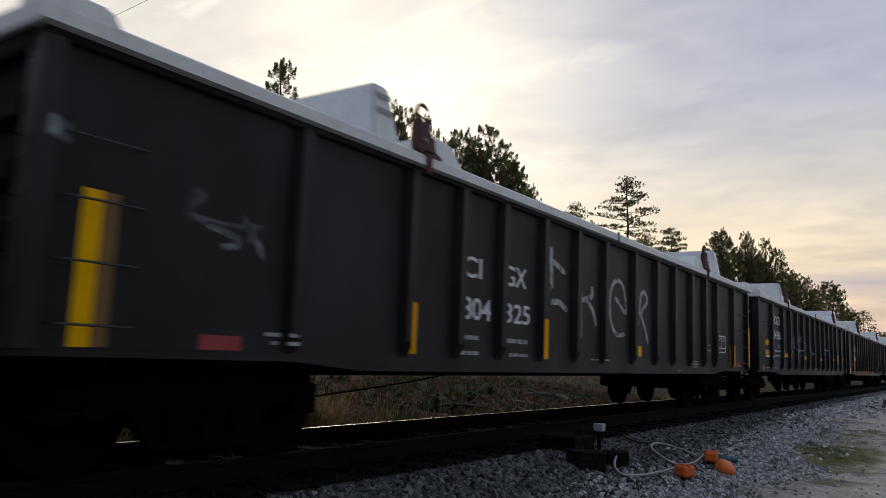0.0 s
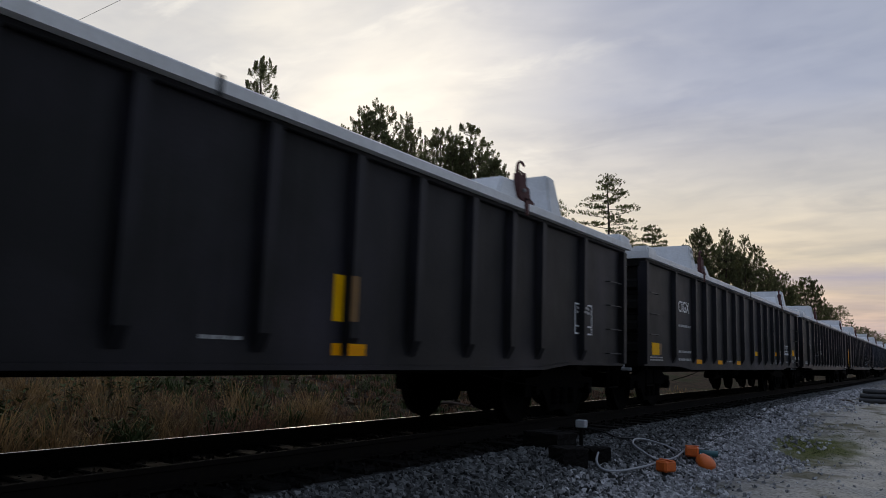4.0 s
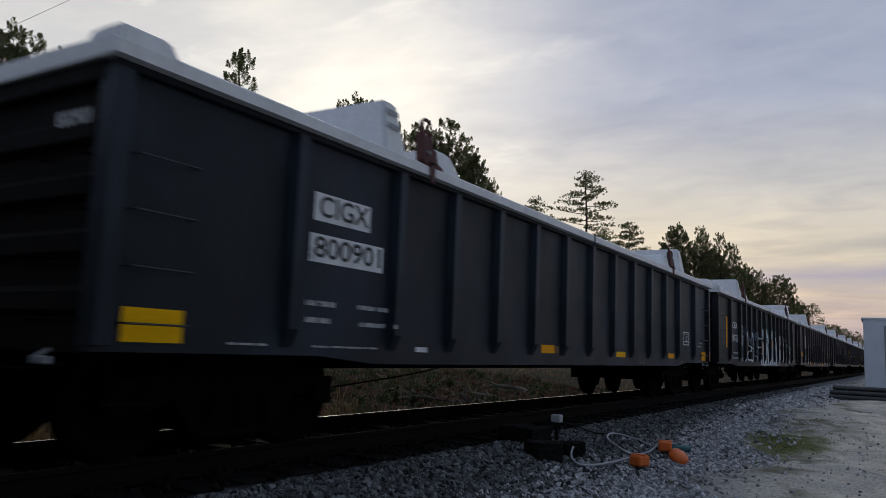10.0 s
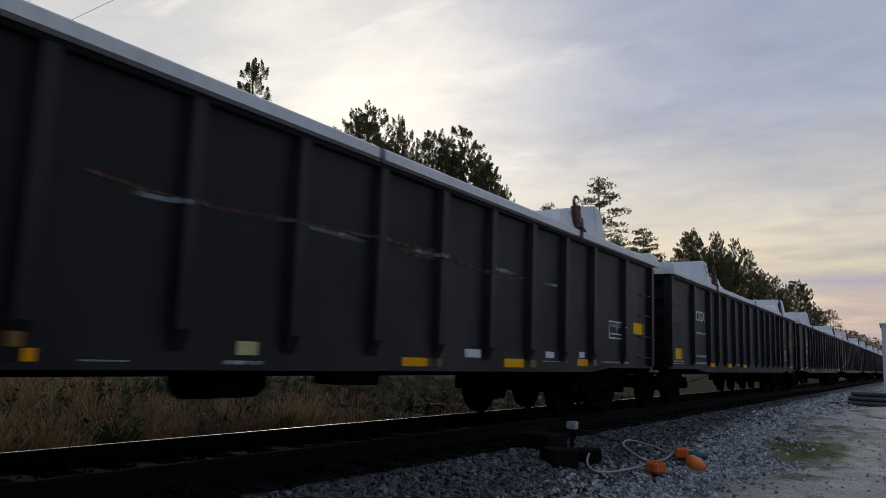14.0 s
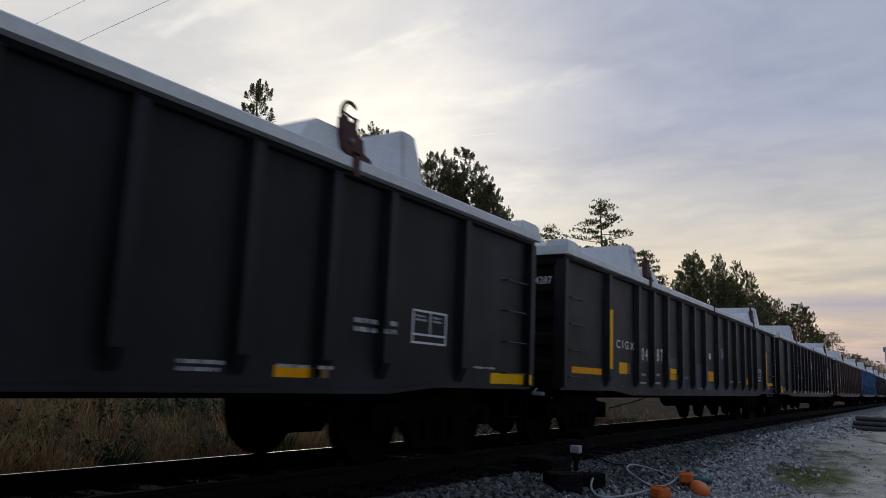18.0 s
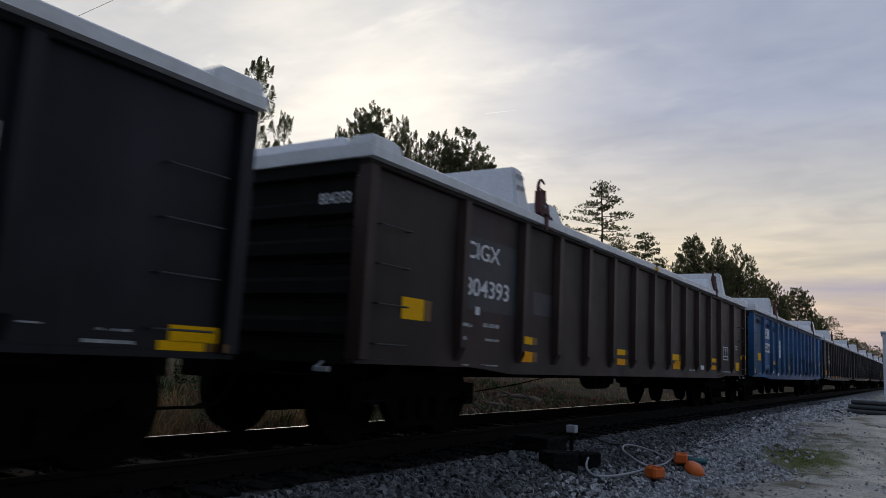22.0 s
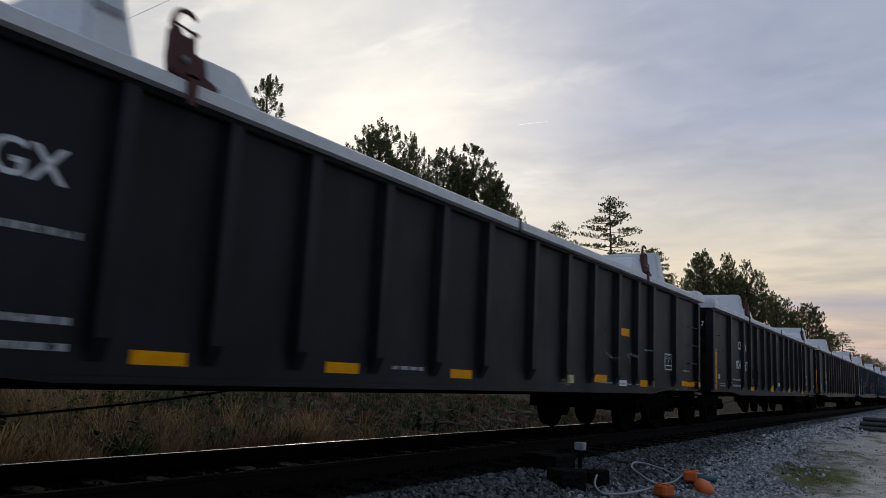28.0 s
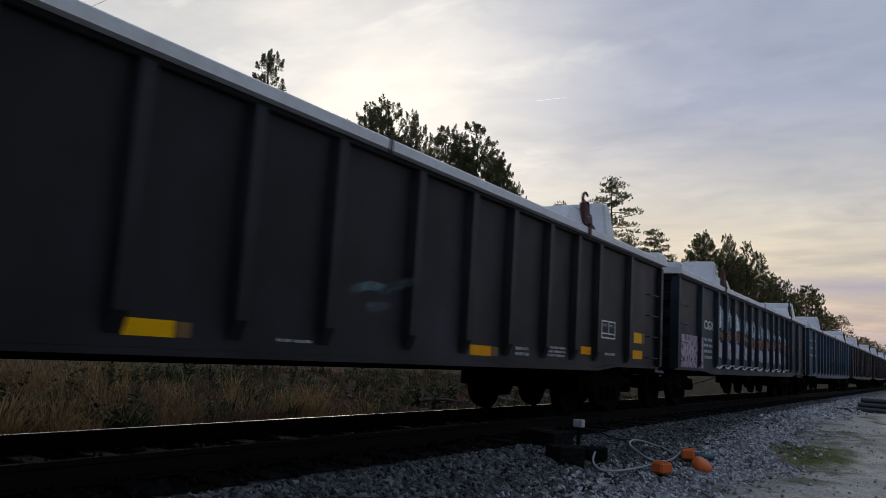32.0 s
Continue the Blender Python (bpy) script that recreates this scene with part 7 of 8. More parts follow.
        for i, (a, c) in enumerate(bays):
            w, belt = c - a, 1.62 + 0.05 * math.sin(i * 1.1)
            top = 2.42 - 0.03 * i
            fill(car, "graffiti", "haze", [(a, top), (c, top - 0.05), (c, 0.86), (a, 0.86)], 0.0015)
            fill(car, "graffiti", ("silver", "mint", "silver", "mist")[i % 4], [(a + w * rnd.uniform(0, 0.15), top - 0.03), (a + w * rnd.uniform(0.4, 0.6), top - rnd.uniform(0.05, 0.2)), (a + w * rnd.uniform(0.5, 0.85), belt + rnd.uniform(0.15, 0.3)), (a + w * rnd.uniform(0.1, 0.3), belt + 0.12)], 0.004)
            fill(car, "graffiti", "mist", [(a + w * 0.55, top - rnd.uniform(0.1, 0.2)), (a + w * 0.95, top - 0.25), (a + w * 0.9, belt + 0.15), (a + w * 0.7, belt + rnd.uniform(0.1, 0.2))], 0.003)
            fill(car, "graffiti", "sienna", [(a, belt + 0.10), (c, belt + rnd.uniform(0.05, 0.15)), (c, belt - rnd.uniform(0.05, 0.12)), (a + w * 0.5, belt - 0.16), (a, belt - 0.07)], 0.0045)
            fill(car, "graffiti", "lilac", [(a + w * 0.05, belt - 0.12), (a + w * 0.8, belt - rnd.uniform(0.15, 0.22)), (a + w * rnd.uniform(0.7, 0.98), 1.12), (a + w * 0.5, 1.0), (a + w * 0.1, 1.08)], 0.004)
            fill(car, "graffiti", "navy", [(a, 1.06 + rnd.uniform(-0.04, 0.06)), (a + w * 0.5, 1.14), (c, 1.04), (c, 0.90), (a, 0.90)], 0.005)
            stroke(car, "graffiti", "silver", [[(a + w * 0.1, 0.93), (a + w * 0.5, 0.88), (c - w * 0.1, 0.95)], [(a + w * rnd.uniform(0.2, 0.8), top - 0.1), (a + w * rnd.uniform(0.3, 0.7), belt + 0.2)]], 0.04)
    elif k == 20:
        lines_of_print(car, 0.55, 1.81, 1.35, 2.22, 3)
        plate(car, "paint_patch", "navy", 7.19, 10.93, 1.50, 2.49)


def usual_marks(car):
    """Reporting mark, print and reflectors where most of the cars carry them, on the leading half."""
    words(car, "CIGX", 2.10, 2.85, 1.84, 2.06)
    for z in (1.52, 1.02, 0.87):
        lines_of_print(car, 2.12, 2.98, z, z + 0.08, 1)
    plate(car, "reflector", "yellow", 0.50, 1.05, 0.99, 1.20)
    lines_of_print(car, 0.40, 1.10, 0.87, 0.96, 2)
    for y in (3.40, 5.20, 7.10):
        plate(car, "reflector", "orange", y, y + 0.42, 0.85, 0.94)
    lines_of_print(car, 6.10, 6.60, 0.88, 0.94, 1)


def car_paint(k):
    if k == 20:
        return TEAL, "faded teal-blue steel gondola car with light grey lid on the track"
    if k == 14:
        return BLUE, "bright blue steel gondola car with light grey lid on the track"
    if k in (13,):
        return BROWN, "dull brown steel gondola car with light grey lid on rails"
    if k in (0, 8, 11, 15, 18):
        return WEATHERED, "weathered charcoal steel gondola car with light grey lid on rails"
    if k in (6, 19):
        return NAVY, "dark blue-black steel gondola car with light grey lid on rails"
    return BLACK, "black steel gondola car with light grey lid on rails"


END_NUMBERS = {1: "804386", 2: "804432", 4: "802509", 5: "804568", 6: "800901", 7: "801753", 11: "804287", 12: "804643", 13: "804393", 14: "802641", 15: "804436", 17: "804717", 18: "804070"}
# how far the rear lid half is set back, in metres
LID_SHIFT = {3: 0.04, 4: -0.03, 5: -0.04, 6: -0.02, 8: 0.06, 10: -0.03, 11: -0.08, 12: -0.03, 14: 0.02, 16: 0.08}
for k in range(-1, 34):
    paint, words_for = car_paint(k)
    car = bare_car(paint, words_for, EVEN_RIBS if k in (1, 6, 8, 13, 14, 20) else [r + (0.3 if k == 0 else 0.0) for r in SPLIT_RIBS], k % 2 == 1 or k == 8, LID_SHIFT.get(k, 0.0), 0.04 if k == 14 else 0.0)
    dress(k, car)
    if k in (3, 9, 16):
        usual_marks(car)
    if k in (5, 13):
        part("reflector", box(bmesh.new(), LID_X + 0.0005, LID_X + 0.004, 8.14, 8.36, TOP - 0.010, TOP + 0.055), M["yellow"], car)
    if k == 14:
        end_words(car, "CIGX", -0.06, 2.31)
        end_words(car, END_NUMBERS[k], 0.43, 2.32)
    elif k in END_NUMBERS:
        end_words(car, END_NUMBERS[k])
    TRAIN.append((k, car))


# ---- trees ----
def tufts(rs, spots, length, radius, count=24, width=0.032, open_=50):
    """Bottle-brush tufts: at each spot (place, axis, size) needles swept forward along a short shoot."""
    S = np.array(spots)
    P, A, k = S[:, 0:3], S[:, 3:6], S[:, 6].reshape(-1, 1, 1)
    n = len(P)
    A = A + rs.normal(size=A.shape) * 0.14
    A /= np.linalg.norm(A, axis=1, keepdims=True) + 1e-9
    ln = length * k * rs.uniform(0.75, 1.25, size=(n, 1, 1))
    u = rs.uniform(0, 1, size=(n, count, 1)) ** 0.9
    base = P[:, None, :] + A[:, None, :] * ln * u * 0.85
    side = np.cross(np.repeat(A[:, None, :], count, 1), rs.normal(size=(n, count, 3)))
    side /= np.linalg.norm(side, axis=2, keepdims=True) + 1e-9
    th = np.radians(open_ - (open_ - 12) * u) * rs.uniform(0.75, 1.2, size=(n, count, 1))
    d = A[:, None, :] * np.cos(th) + side * np.sin(th)
    bl = radius * k * rs.uniform(0.85, 1.2, size=(n, count, 1)) * (1.1 - 0.25 * u)
    w = np.cross(d, rs.normal(size=(n, count, 3)))
    w /= np.linalg.norm(w, axis=2, keepdims=True) + 1e-9
    w = w * width
    V = np.stack([base - w * 0.5, base + d * bl * 0.85 + w, base + d * bl, base + d * bl * 0.8 - w], 2).reshape(-1, 3)
    return V, np.arange(len(V)).reshape(-1, 4)


def leaf_mesh(name, V, F, mat):
    me = bpy.data.meshes.new(name)
    me.from_pydata(V.tolist(), [], F.tolist())
    me.materials.append(mat)
    return me


def pine(seed, height, crown_from, spread, step=0.62, limbs=(4, 6), twigs=5, rise=(0.25, 0.8), leaders=2, tuft=0.48, radius=0.20, bare=0.36, power=1.6, lean=0.35, count=22, width=0.020, open_=82):
    """Pine with whorls of limbs that turn up, each limb with side twigs, each twig ending in an upright brush of needles."""
    rnd = random.Random(seed)
    rs = np.random.RandomState(seed)
    b = bmesh.new()
    bend = [Vector((rnd.uniform(-0.12, 0.12), rnd.uniform(-0.12, 0.12), height * t)) for t in np.linspace(0, 0.99, 9)]
    bend[0].x = bend[0].y = 0
    tube(b, bend, height * 0.010 + 0.04, 7, 0.02)
    stems = [(0.0, 0.0, crown_from * height, height, spread)]
    for i in range(leaders):
        a, r = rnd.uniform(0, math.tau), spread * rnd.uniform(0.45, 0.75)
        top = height * rnd.uniform(0.86, 0.96)
        foot, head = Vector((0, 0, height * rnd.uniform(0.55, 0.68))), Vector((math.cos(a) * r, math.sin(a) * r, top))
        tube(b, [foot, foot.lerp(head, 0.45) + Vector((math.cos(a), math.sin(a), 0)) * r * 0.3, head], 0.06, 5, 0.015, cap=False)
        stems.append((head.x, head.y, top - height * 0.22, top, spread * 0.45))
    spots = []
    for ox, oy, z, top, wide in stems:
        lo = z
        while z < top - 0.25:
            t = (z - lo) / (top - lo)
            reach = wide * (1 - t ** power) * (0.62 + 0.38 * min(t * 3.5, 1)) + 0.22
            n = rnd.randint(*limbs)
            a0 = rnd.uniform(0, math.tau)
            for i in range(n):
                a = a0 + i * math.tau / n + rnd.uniform(-0.45, 0.45)
                ln = reach * rnd.choice((0.55, 0.8, 0.92, 1.0, 1.08, 1.2))
                up = rnd.uniform(*rise) * (0.75 + 0.7 * t)
                out = Vector((math.cos(a), math.sin(a), 0))
                s = Vector((ox, oy, z))
                m = s + out * ln * 0.62 + Vector((0, 0, ln * up * 0.32))
                e = s + out * ln + Vector((0, 0, ln * up))
                tube(b, [s, m, e], 0.010 + 0.012 * ln, 4, 0.007, cap=False)
                axis = out * lean + Vector((0, 0, 1))
                spots.append((*e, *axis, rnd.uniform(0.9, 1.25)))
                k = max(1, round(twigs * min(ln / 1.6, 1.3)))
                for j in range(k):
                    u = bare + (1 - bare) * (j + rnd.random()) / k
                    p = s.lerp(m, u / 0.62) if u < 0.62 else m.lerp(e, (u - 0.62) / 0.38)
                    w = a + rnd.choice((-1, 1)) * rnd.uniform(0.4, 1.25)
                    tw = rnd.uniform(0.22, 0.55) * (0.5 + 0.3 * ln)
                    q = p + Vector((math.cos(w) * tw, math.sin(w) * tw, tw * rnd.uniform(0.2, 0.7)))
                    tube(b, [p, q], 0.010, 3, 0.006, cap=False)
                    spots.append((*q, math.cos(w) * lean, math.sin(w) * lean, 1.0, rnd.uniform(0.65, 1.1)))
            z += rnd.uniform(0.7, 1.3) * step
        for i in range(4):
            spots.append((ox + rnd.gauss(0, 0.05), oy + rnd.gauss(0, 0.05), top - 0.25 - 0.2 * i, rnd.gauss(0, 0.3), rnd.gauss(0, 0.3), 1.0, 1.1))
    V, F = tufts(rs, spots, tuft, radius, count, width, open_)
    return mesh_of(b, "trunk", M["bark"]), leaf_mesh("crown", V, F, M["needles"])


def plate_pine(seed, height, crown_from, spread, limbs=26, droop=(-0.10, 0.22), fill=26, tuft=0.20, radius=0.15, top_heavy=0.5):
    """Old pine: bare trunk, near-level limbs that carry flat pads of short brushes with sky between them."""
    rnd = random.Random(seed)
    rs = np.random.RandomState(seed)
    b = bmesh.new()
    bend = [Vector((rnd.uniform(-0.15, 0.15), rnd.uniform(-0.15, 0.15), height * t)) for t in np.linspace(0, 0.985, 9)]
    bend[0].x = bend[0].y = 0
    tube(b, bend, height * 0.010 + 0.05, 8, 0.04)
    spots = []
    for i in range(limbs):
        t = (i + rnd.random()) / limbs
        z = height * (crown_from + (0.97 - crown_from) * t)
        a = i * 2.4 + rnd.uniform(-0.4, 0.4)
        ln = spread * (0.55 + 0.6 * math.sin(math.pi * min(1, t * 0.8 + 0.18))) * (1 - top_heavy * t ** 2.2) * rnd.uniform(0.7, 1.12)
        out, up = Vector((math.cos(a), math.sin(a), 0)), rnd.uniform(*droop) + 0.12 * t
        s = Vector((0, 0, z))
        m = s + out * ln * 0.55 + Vector((rnd.gauss(0, 0.1), rnd.gauss(0, 0.1), ln * up * 0.3))
        e = s + out * ln + Vector((0, 0, ln * up))
        tube(b, [s, m, e], 0.022 + 0.012 * ln, 4, 0.010, cap=False)
        pads = [(0.55, 0.40), (0.80, 0.55), (1.0, 0.45)] if ln > 1.4 else [(0.6, 0.40), (0.95, 0.42)]
        for u, r in pads:
            if rnd.random() < 0.08:
                continue
            c = s.lerp(m, u / 0.55) if u < 0.55 else m.lerp(e, (u - 0.55) / 0.45)
            c = c + Vector((rnd.gauss(0, 0.18), rnd.gauss(0, 0.18), 0.10))
            tube(b, [s.lerp(c, 0.6), c], 0.012, 3, 0.006, cap=False)
            for j in range(fill):
                g, w = rnd.uniform(0, math.tau), math.sqrt(rnd.random()) * r * rnd.uniform(0.8, 1.25)
                p = c + Vector((math.cos(g) * w * 1.15, math.sin(g) * w * 1.15, rnd.gauss(0.0, 0.07) + 0.10 * (1 - w / r)))
                spots.append((*p, math.cos(g) * 0.6, math.sin(g) * 0.6, 0.8, rnd.uniform(0.75, 1.2)))
    for i in range(fill * 2):
        spots.append((rnd.gauss(0, 0.35), rnd.gauss(0, 0.35), height - abs(rnd.gauss(0.1, 0.35)), rnd.gauss(0, 0.4), rnd.gauss(0, 0.4), 1.0, 1.0))
    V, F = tufts(rs, spots, tuft, radius, 12, 0.028)
    return mesh_of(b, "trunk", M["bark"]), leaf_mesh("crown", V, F, M["needles"])


PINES = {
    "full": pine(11, 18, 0.35, 2.3, leaders=3, step=0.86, twigs=5, tuft=0.42, radius=0.20, count=66, width=0.019),
    "round": pine(23, 17, 0.40, 2.1, leaders=3, step=0.76, twigs=5, power=2.4, tuft=0.42, radius=0.20, count=66, width=0.019),
    "candle": pine(37, 17, 0.35, 1.9, leaders=3, step=0.76, rise=(0.5, 1.1), tuft=0.52, lean=0.25, radius=0.19, count=66, width=0.019),
    "slim": pine(71, 18, 0.45, 1.15, leaders=0, step=0.70, rise=(0.6, 1.2), tuft=0.55, lean=0.2, radius=0.17, power=1.1, count=66, width=0.017, open_=72),
    "spire": pine(83, 18, 0.40, 1.5, leaders=0, step=1.05, limbs=(3, 4), twigs=2, rise=(0.8, 1.3), tuft=0.85, lean=0.10, radius=0.17, power=0.85, count=150, width=0.016, open_=75),
    "tall": plate_pine(49, 20, 0.64, 2.5, limbs=30, fill=17, top_heavy=0.6, droop=(-0.16, 0.10)),
    "flat": plate_pine(52, 19, 0.68, 2.5, limbs=32, fill=24),
    "sparse": plate_pine(58, 18, 0.62, 2.4, limbs=26, fill=13, droop=(0.1, 0.55), tuft=0.24, top_heavy=0.35),
}
EYE = Vector((0, 0, 1.5))


def stand(kind, az, el, dist, label, turn=0.0, wide=1.0):
    """A pine whose top shows at that bearing (degrees left of the track) and height angle, dist metres away."""
    x, y = -dist * math.sin(radians(az)), dist * math.cos(radians(az))
    z = float(ground_z(x, y)) - 0.1
    h = EYE.z + dist * math.tan(radians(el)) - z
    trunk, crown = PINES[kind]
    full = max(v.co.z for v in crown.vertices)
    s = h / full
    tree = tagged(new("pine_tree"), label, "tree", "pines beyond the track")
    tree.matrix_basis = pose(x, y, z, 0, 0, turn) @ Matrix.Diagonal((s * wide, s * wide, s, 1))
    part("trunk", trunk, None, tree)
    part("crown", crown, None, tree)
    return tree


BUSHY = "dark green pine with bushy upswept branches"
OPEN = "thin open pine against the evening sky"
TALL = "tall pine with bare trunk and flat open crown"
# kind, bearing, height angle of the top, distance, label, turn, width
# tufted pines close behind the bank
NEAR_PINES = (
    ("spire", 47.9, 21.1, 38, BUSHY, 10, 1.45),
    ("slim", 45.6, 17.6, 39, BUSHY, 80),
    ("slim", 50.6, 18.2, 38, BUSHY, 20),
    ("round", 62.4, 20.1, 36, BUSHY, 40, 1.1),
    ("full", 65.5, 18.5, 36, BUSHY, 140, 1.1),
    ("candle", 59.4, 19.3, 38, BUSHY, 150, 1.1),
    ("slim", 57.6, 17.6, 38, BUSHY, 15),
    ("candle", 55.4, 18.9, 38, BUSHY, 200),
    ("slim", 53.2, 17.0, 40, BUSHY, 60),
)
# two stands with a gap of sky between
MIDDLE_PINES = (
    ("slim", 41.3, 17.0, 44, BUSHY, 60),
    ("round", 38.5, 18.8, 45, BUSHY, 20, 0.95),
    ("candle", 36.5, 18.1, 46, BUSHY, 200, 0.8),
    ("round", 37.5, 16.2, 48, BUSHY, 100, 0.9),
    ("round", 33.8, 17.2, 52, BUSHY, 130, 0.85),
    ("full", 31.5, 17.5, 53, BUSHY, 300, 1.05),
    ("round", 30.2, 15.7, 54, BUSHY, 220, 0.9),
    ("candle", 29.2, 14.6, 56, BUSHY, 30, 0.9),
    ("candle", 28.1, 13.1, 58, BUSHY, 90, 0.8),
    ("full", 32.6, 15.0, 56, BUSHY, 80, 0.9),
    ("slim", 26.6, 11.0, 60, BUSHY, 10),
)
# old open pines farther off
OLD_PINES = (
    ("sparse", 24.6, 11.8, 82, OPEN, 15, 0.85),
    ("tall", 20.9, 13.7, 78, TALL, 0, 1.12),
    ("sparse", 19.5, 9.5, 92, OPEN, 120, 0.9),
    ("flat", 17.7, 9.9, 95, TALL, 200, 0.9),
    ("sparse", 16.4, 8.1, 95, OPEN, 60, 0.8),
)
# the stand along the track
STAND = (
    ("round", 14.2, 9.8, 88, BUSHY, 45, 1.0),
    ("candle", 12.6, 9.6, 92, BUSHY, 160, 1.0),
    ("candle", 11.3, 9.1, 95, BUSHY, 240, 1.0),
    ("round", 13.4, 8.2, 93, BUSHY, 300, 1.2),
    ("candle", 15.1, 8.3, 90, BUSHY, 20, 0.9),
    ("round", 12.0, 7.8, 97, BUSHY, 200, 1.2),
    ("full", 10.3, 7.5, 100, BUSHY, 290, 1.1),
    ("round", 9.4, 6.7, 104, BUSHY, 10, 1.1),
    ("full", 9.9, 5.8, 108, BUSHY, 330, 1.3),
)
# where it runs out
STAND_END = (
    ("candle", 8.7, 6.4, 106, BUSHY, 70, 1.0),
    ("round", 7.5, 6.1, 112, BUSHY, 110, 1.1),
    ("full", 8.2, 5.5, 114, BUSHY, 30, 1.2),
    ("candle", 6.8, 5.0, 120, BUSHY, 190, 1.1),
    ("round", 6.2, 4.2, 126, BUSHY, 210, 1.2),
    ("sparse", 5.4, 4.1, 150, OPEN, 110, 1.1),
)
for group in (NEAR_PINES, MIDDLE_PINES, OLD_PINES, STAND, STAND_END):
    for row in group:
        stand(*row)
# the far line of trees down to the vanishing track
for i in range(9):
    stand(("full", "round", "candle")[i % 3], 4.8 - 0.68 * i, 3.0 - 0.32 * i + 0.02 * i * i, 170 + 14 * i, BUSHY, 100 * i % 360, 1.2 + 0.07 * i)


# ---- beyond the track: dry grass, scrub, sticks ----
def blades(n, seed, place, height, width, mat, name, label, lean=0.35):
    rs = np.random.RandomState(seed)
    x, y = place(rs, n)
    z = ground_z(x, y) - 0.02
    h = height(rs, x, y)
    a = rs.uniform(0, math.tau, n)
    l = rs.normal(size=(2, n)) * lean * h
    w = width * rs.uniform(0.6, 1.4, n)
    dx, dy = np.cos(a) * w, np.sin(a) * w
    V = np.stack([np.stack([x - dx, y - dy, z], 1), np.stack([x + dx, y + dy, z], 1),
                  np.stack([x + l[0] * 0.35 + dx * 0.7, y + l[1] * 0.35 + dy * 0.7, z + h * 0.6], 1), np.stack([x + l[0] * 0.35 - dx * 0.7, y + l[1] * 0.35 - dy * 0.7, z + h * 0.6], 1),
                  np.stack([x + l[0], y + l[1], z + h], 1)], 1).reshape(-1, 3)
    i = np.arange(n)[:, None] * 5
    F = (i + np.array([[0, 1, 2, 3]])).tolist() + (i + np.array([[3, 2, 4]])).tolist()
    me = bpy.data.meshes.new(name)
    me.from_pydata(V.tolist(), [], F)
    me.materials.append(mat)
    return tagged(new(name, me), label, "grass", kind="stuff")


def tussocks(n, each, seed, place, tall, width, mat, name, label):
    """Clumps of arching blades that lean out from each clump's middle and droop at the tips."""
    rs = np.random.RandomState(seed)
    cx, cy = place(rs, n)
    ht = np.repeat(tall(rs, cx, cy), each)
    N_ = n * each
    x, y = np.repeat(cx, each) + rs.normal(size=N_) * 0.07, np.repeat(cy, each) + rs.normal(size=N_) * 0.07
    z = ground_z(x, y) - 0.02
    h = ht * rs.uniform(0.45, 1.1, N_)
    a = rs.uniform(0, math.tau, N_)
    out = h * rs.uniform(0.25, 1.15, N_)
    w = width * rs.uniform(0.6, 1.4, N_)
    ca, sa = np.cos(a), np.sin(a)
    dx, dy = -sa * w, ca * w

    def ring(f, g, k):
        px, py, pz = x + ca * out * f, y + sa * out * f, z + h * g
        return [np.stack([px - dx * k, py - dy * k, pz], 1), np.stack([px + dx * k, py + dy * k, pz], 1)]

    V = np.stack(ring(0, 0, 1) + ring(0.25, 0.6, 0.9) + ring(0.65, 0.97, 0.7) + [np.stack([x + ca * out, y + sa * out, z + h * 0.9], 1)], 1).reshape(-1, 3)
    i = np.arange(N_)[:, None] * 7
    F = (i + np.array([[0, 1, 3, 2]])).tolist() + (i + np.array([[2, 3, 5, 4]])).tolist() + (i + np.array([[4, 5, 6]])).tolist()
    me = bpy.data.meshes.new(name)
    me.from_pydata(V.tolist(), [], F)
    me.materials.append(M[mat])
    return tagged(new(name, me), label, "grass", kind="stuff")


def bank(rs, n):
    x = -8.2 - 6.5 * rs.uniform(0, 1, n) ** 1.2
    return x, rs.uniform(0.5, 9.0, n) + 0.22 * np.abs(x)


def bank_height(rs, x, y):
    return (0.35 + 0.5 * rs.uniform(0, 1, len(x)) ** 1.5) * np.where(y < 11, 1.0, 0.6)


def patches(seed):
    """Places on the bank that gather in drifts with bare soil between."""
    def place(rs, n):
        x, y = bank(rs, n * 5)
        f = np.sin(x * 2.1 + seed) * np.sin(y * 1.3 + seed * 2.3) + 0.6 * np.sin(x * 4.3 - y * 2.9 + seed) + 0.5 * rs.normal(size=n * 5)
        keep = np.argsort(-f)[:n]
        return x[keep], y[keep]
    return place


tussocks(230, 46, 3, patches(0.7), bank_height, 0.006, "grass", "dry_grass", "tall dry straw-coloured grass clumps on the far bank")
tussocks(190, 30, 13, patches(2.9), lambda rs, x, y: 0.7 * bank_height(rs, x, y), 0.007, "dead", "dead_fern", "reddish brown dead fern among the grass")
tussocks(140, 30, 4, patches(5.2), lambda rs, x, y: 0.75 * bank_height(rs, x, y), 0.010, "scrub", "weeds", "green weeds among the dry grass")
def verge(rs, n):
    return rs.uniform(-17, -8.4, n), rs.uniform(9.5, 30, n)


tussocks(420, 22, 51, verge, lambda rs, x, y: rs.uniform(0.10, 0.28, len(x)), 0.010, "scrub", "weeds", "low green weeds on the bare bank")
tussocks(620, 26, 52, verge, lambda rs, x, y: rs.uniform(0.06, 0.22, len(x)), 0.012, "dead", "dead_fern", "low reddish brown dead fern on the bare bank")
blades(2500, 9, lambda rs, n: (rs.uniform(-24, -9, n), rs.uniform(10, 40, n)), lambda rs, x, y: 0.08 + 0.18 * rs.uniform(0, 1, len(x)), 0.012, M["grass"],
       "dry_grass", "short dry grass on the bare bank")


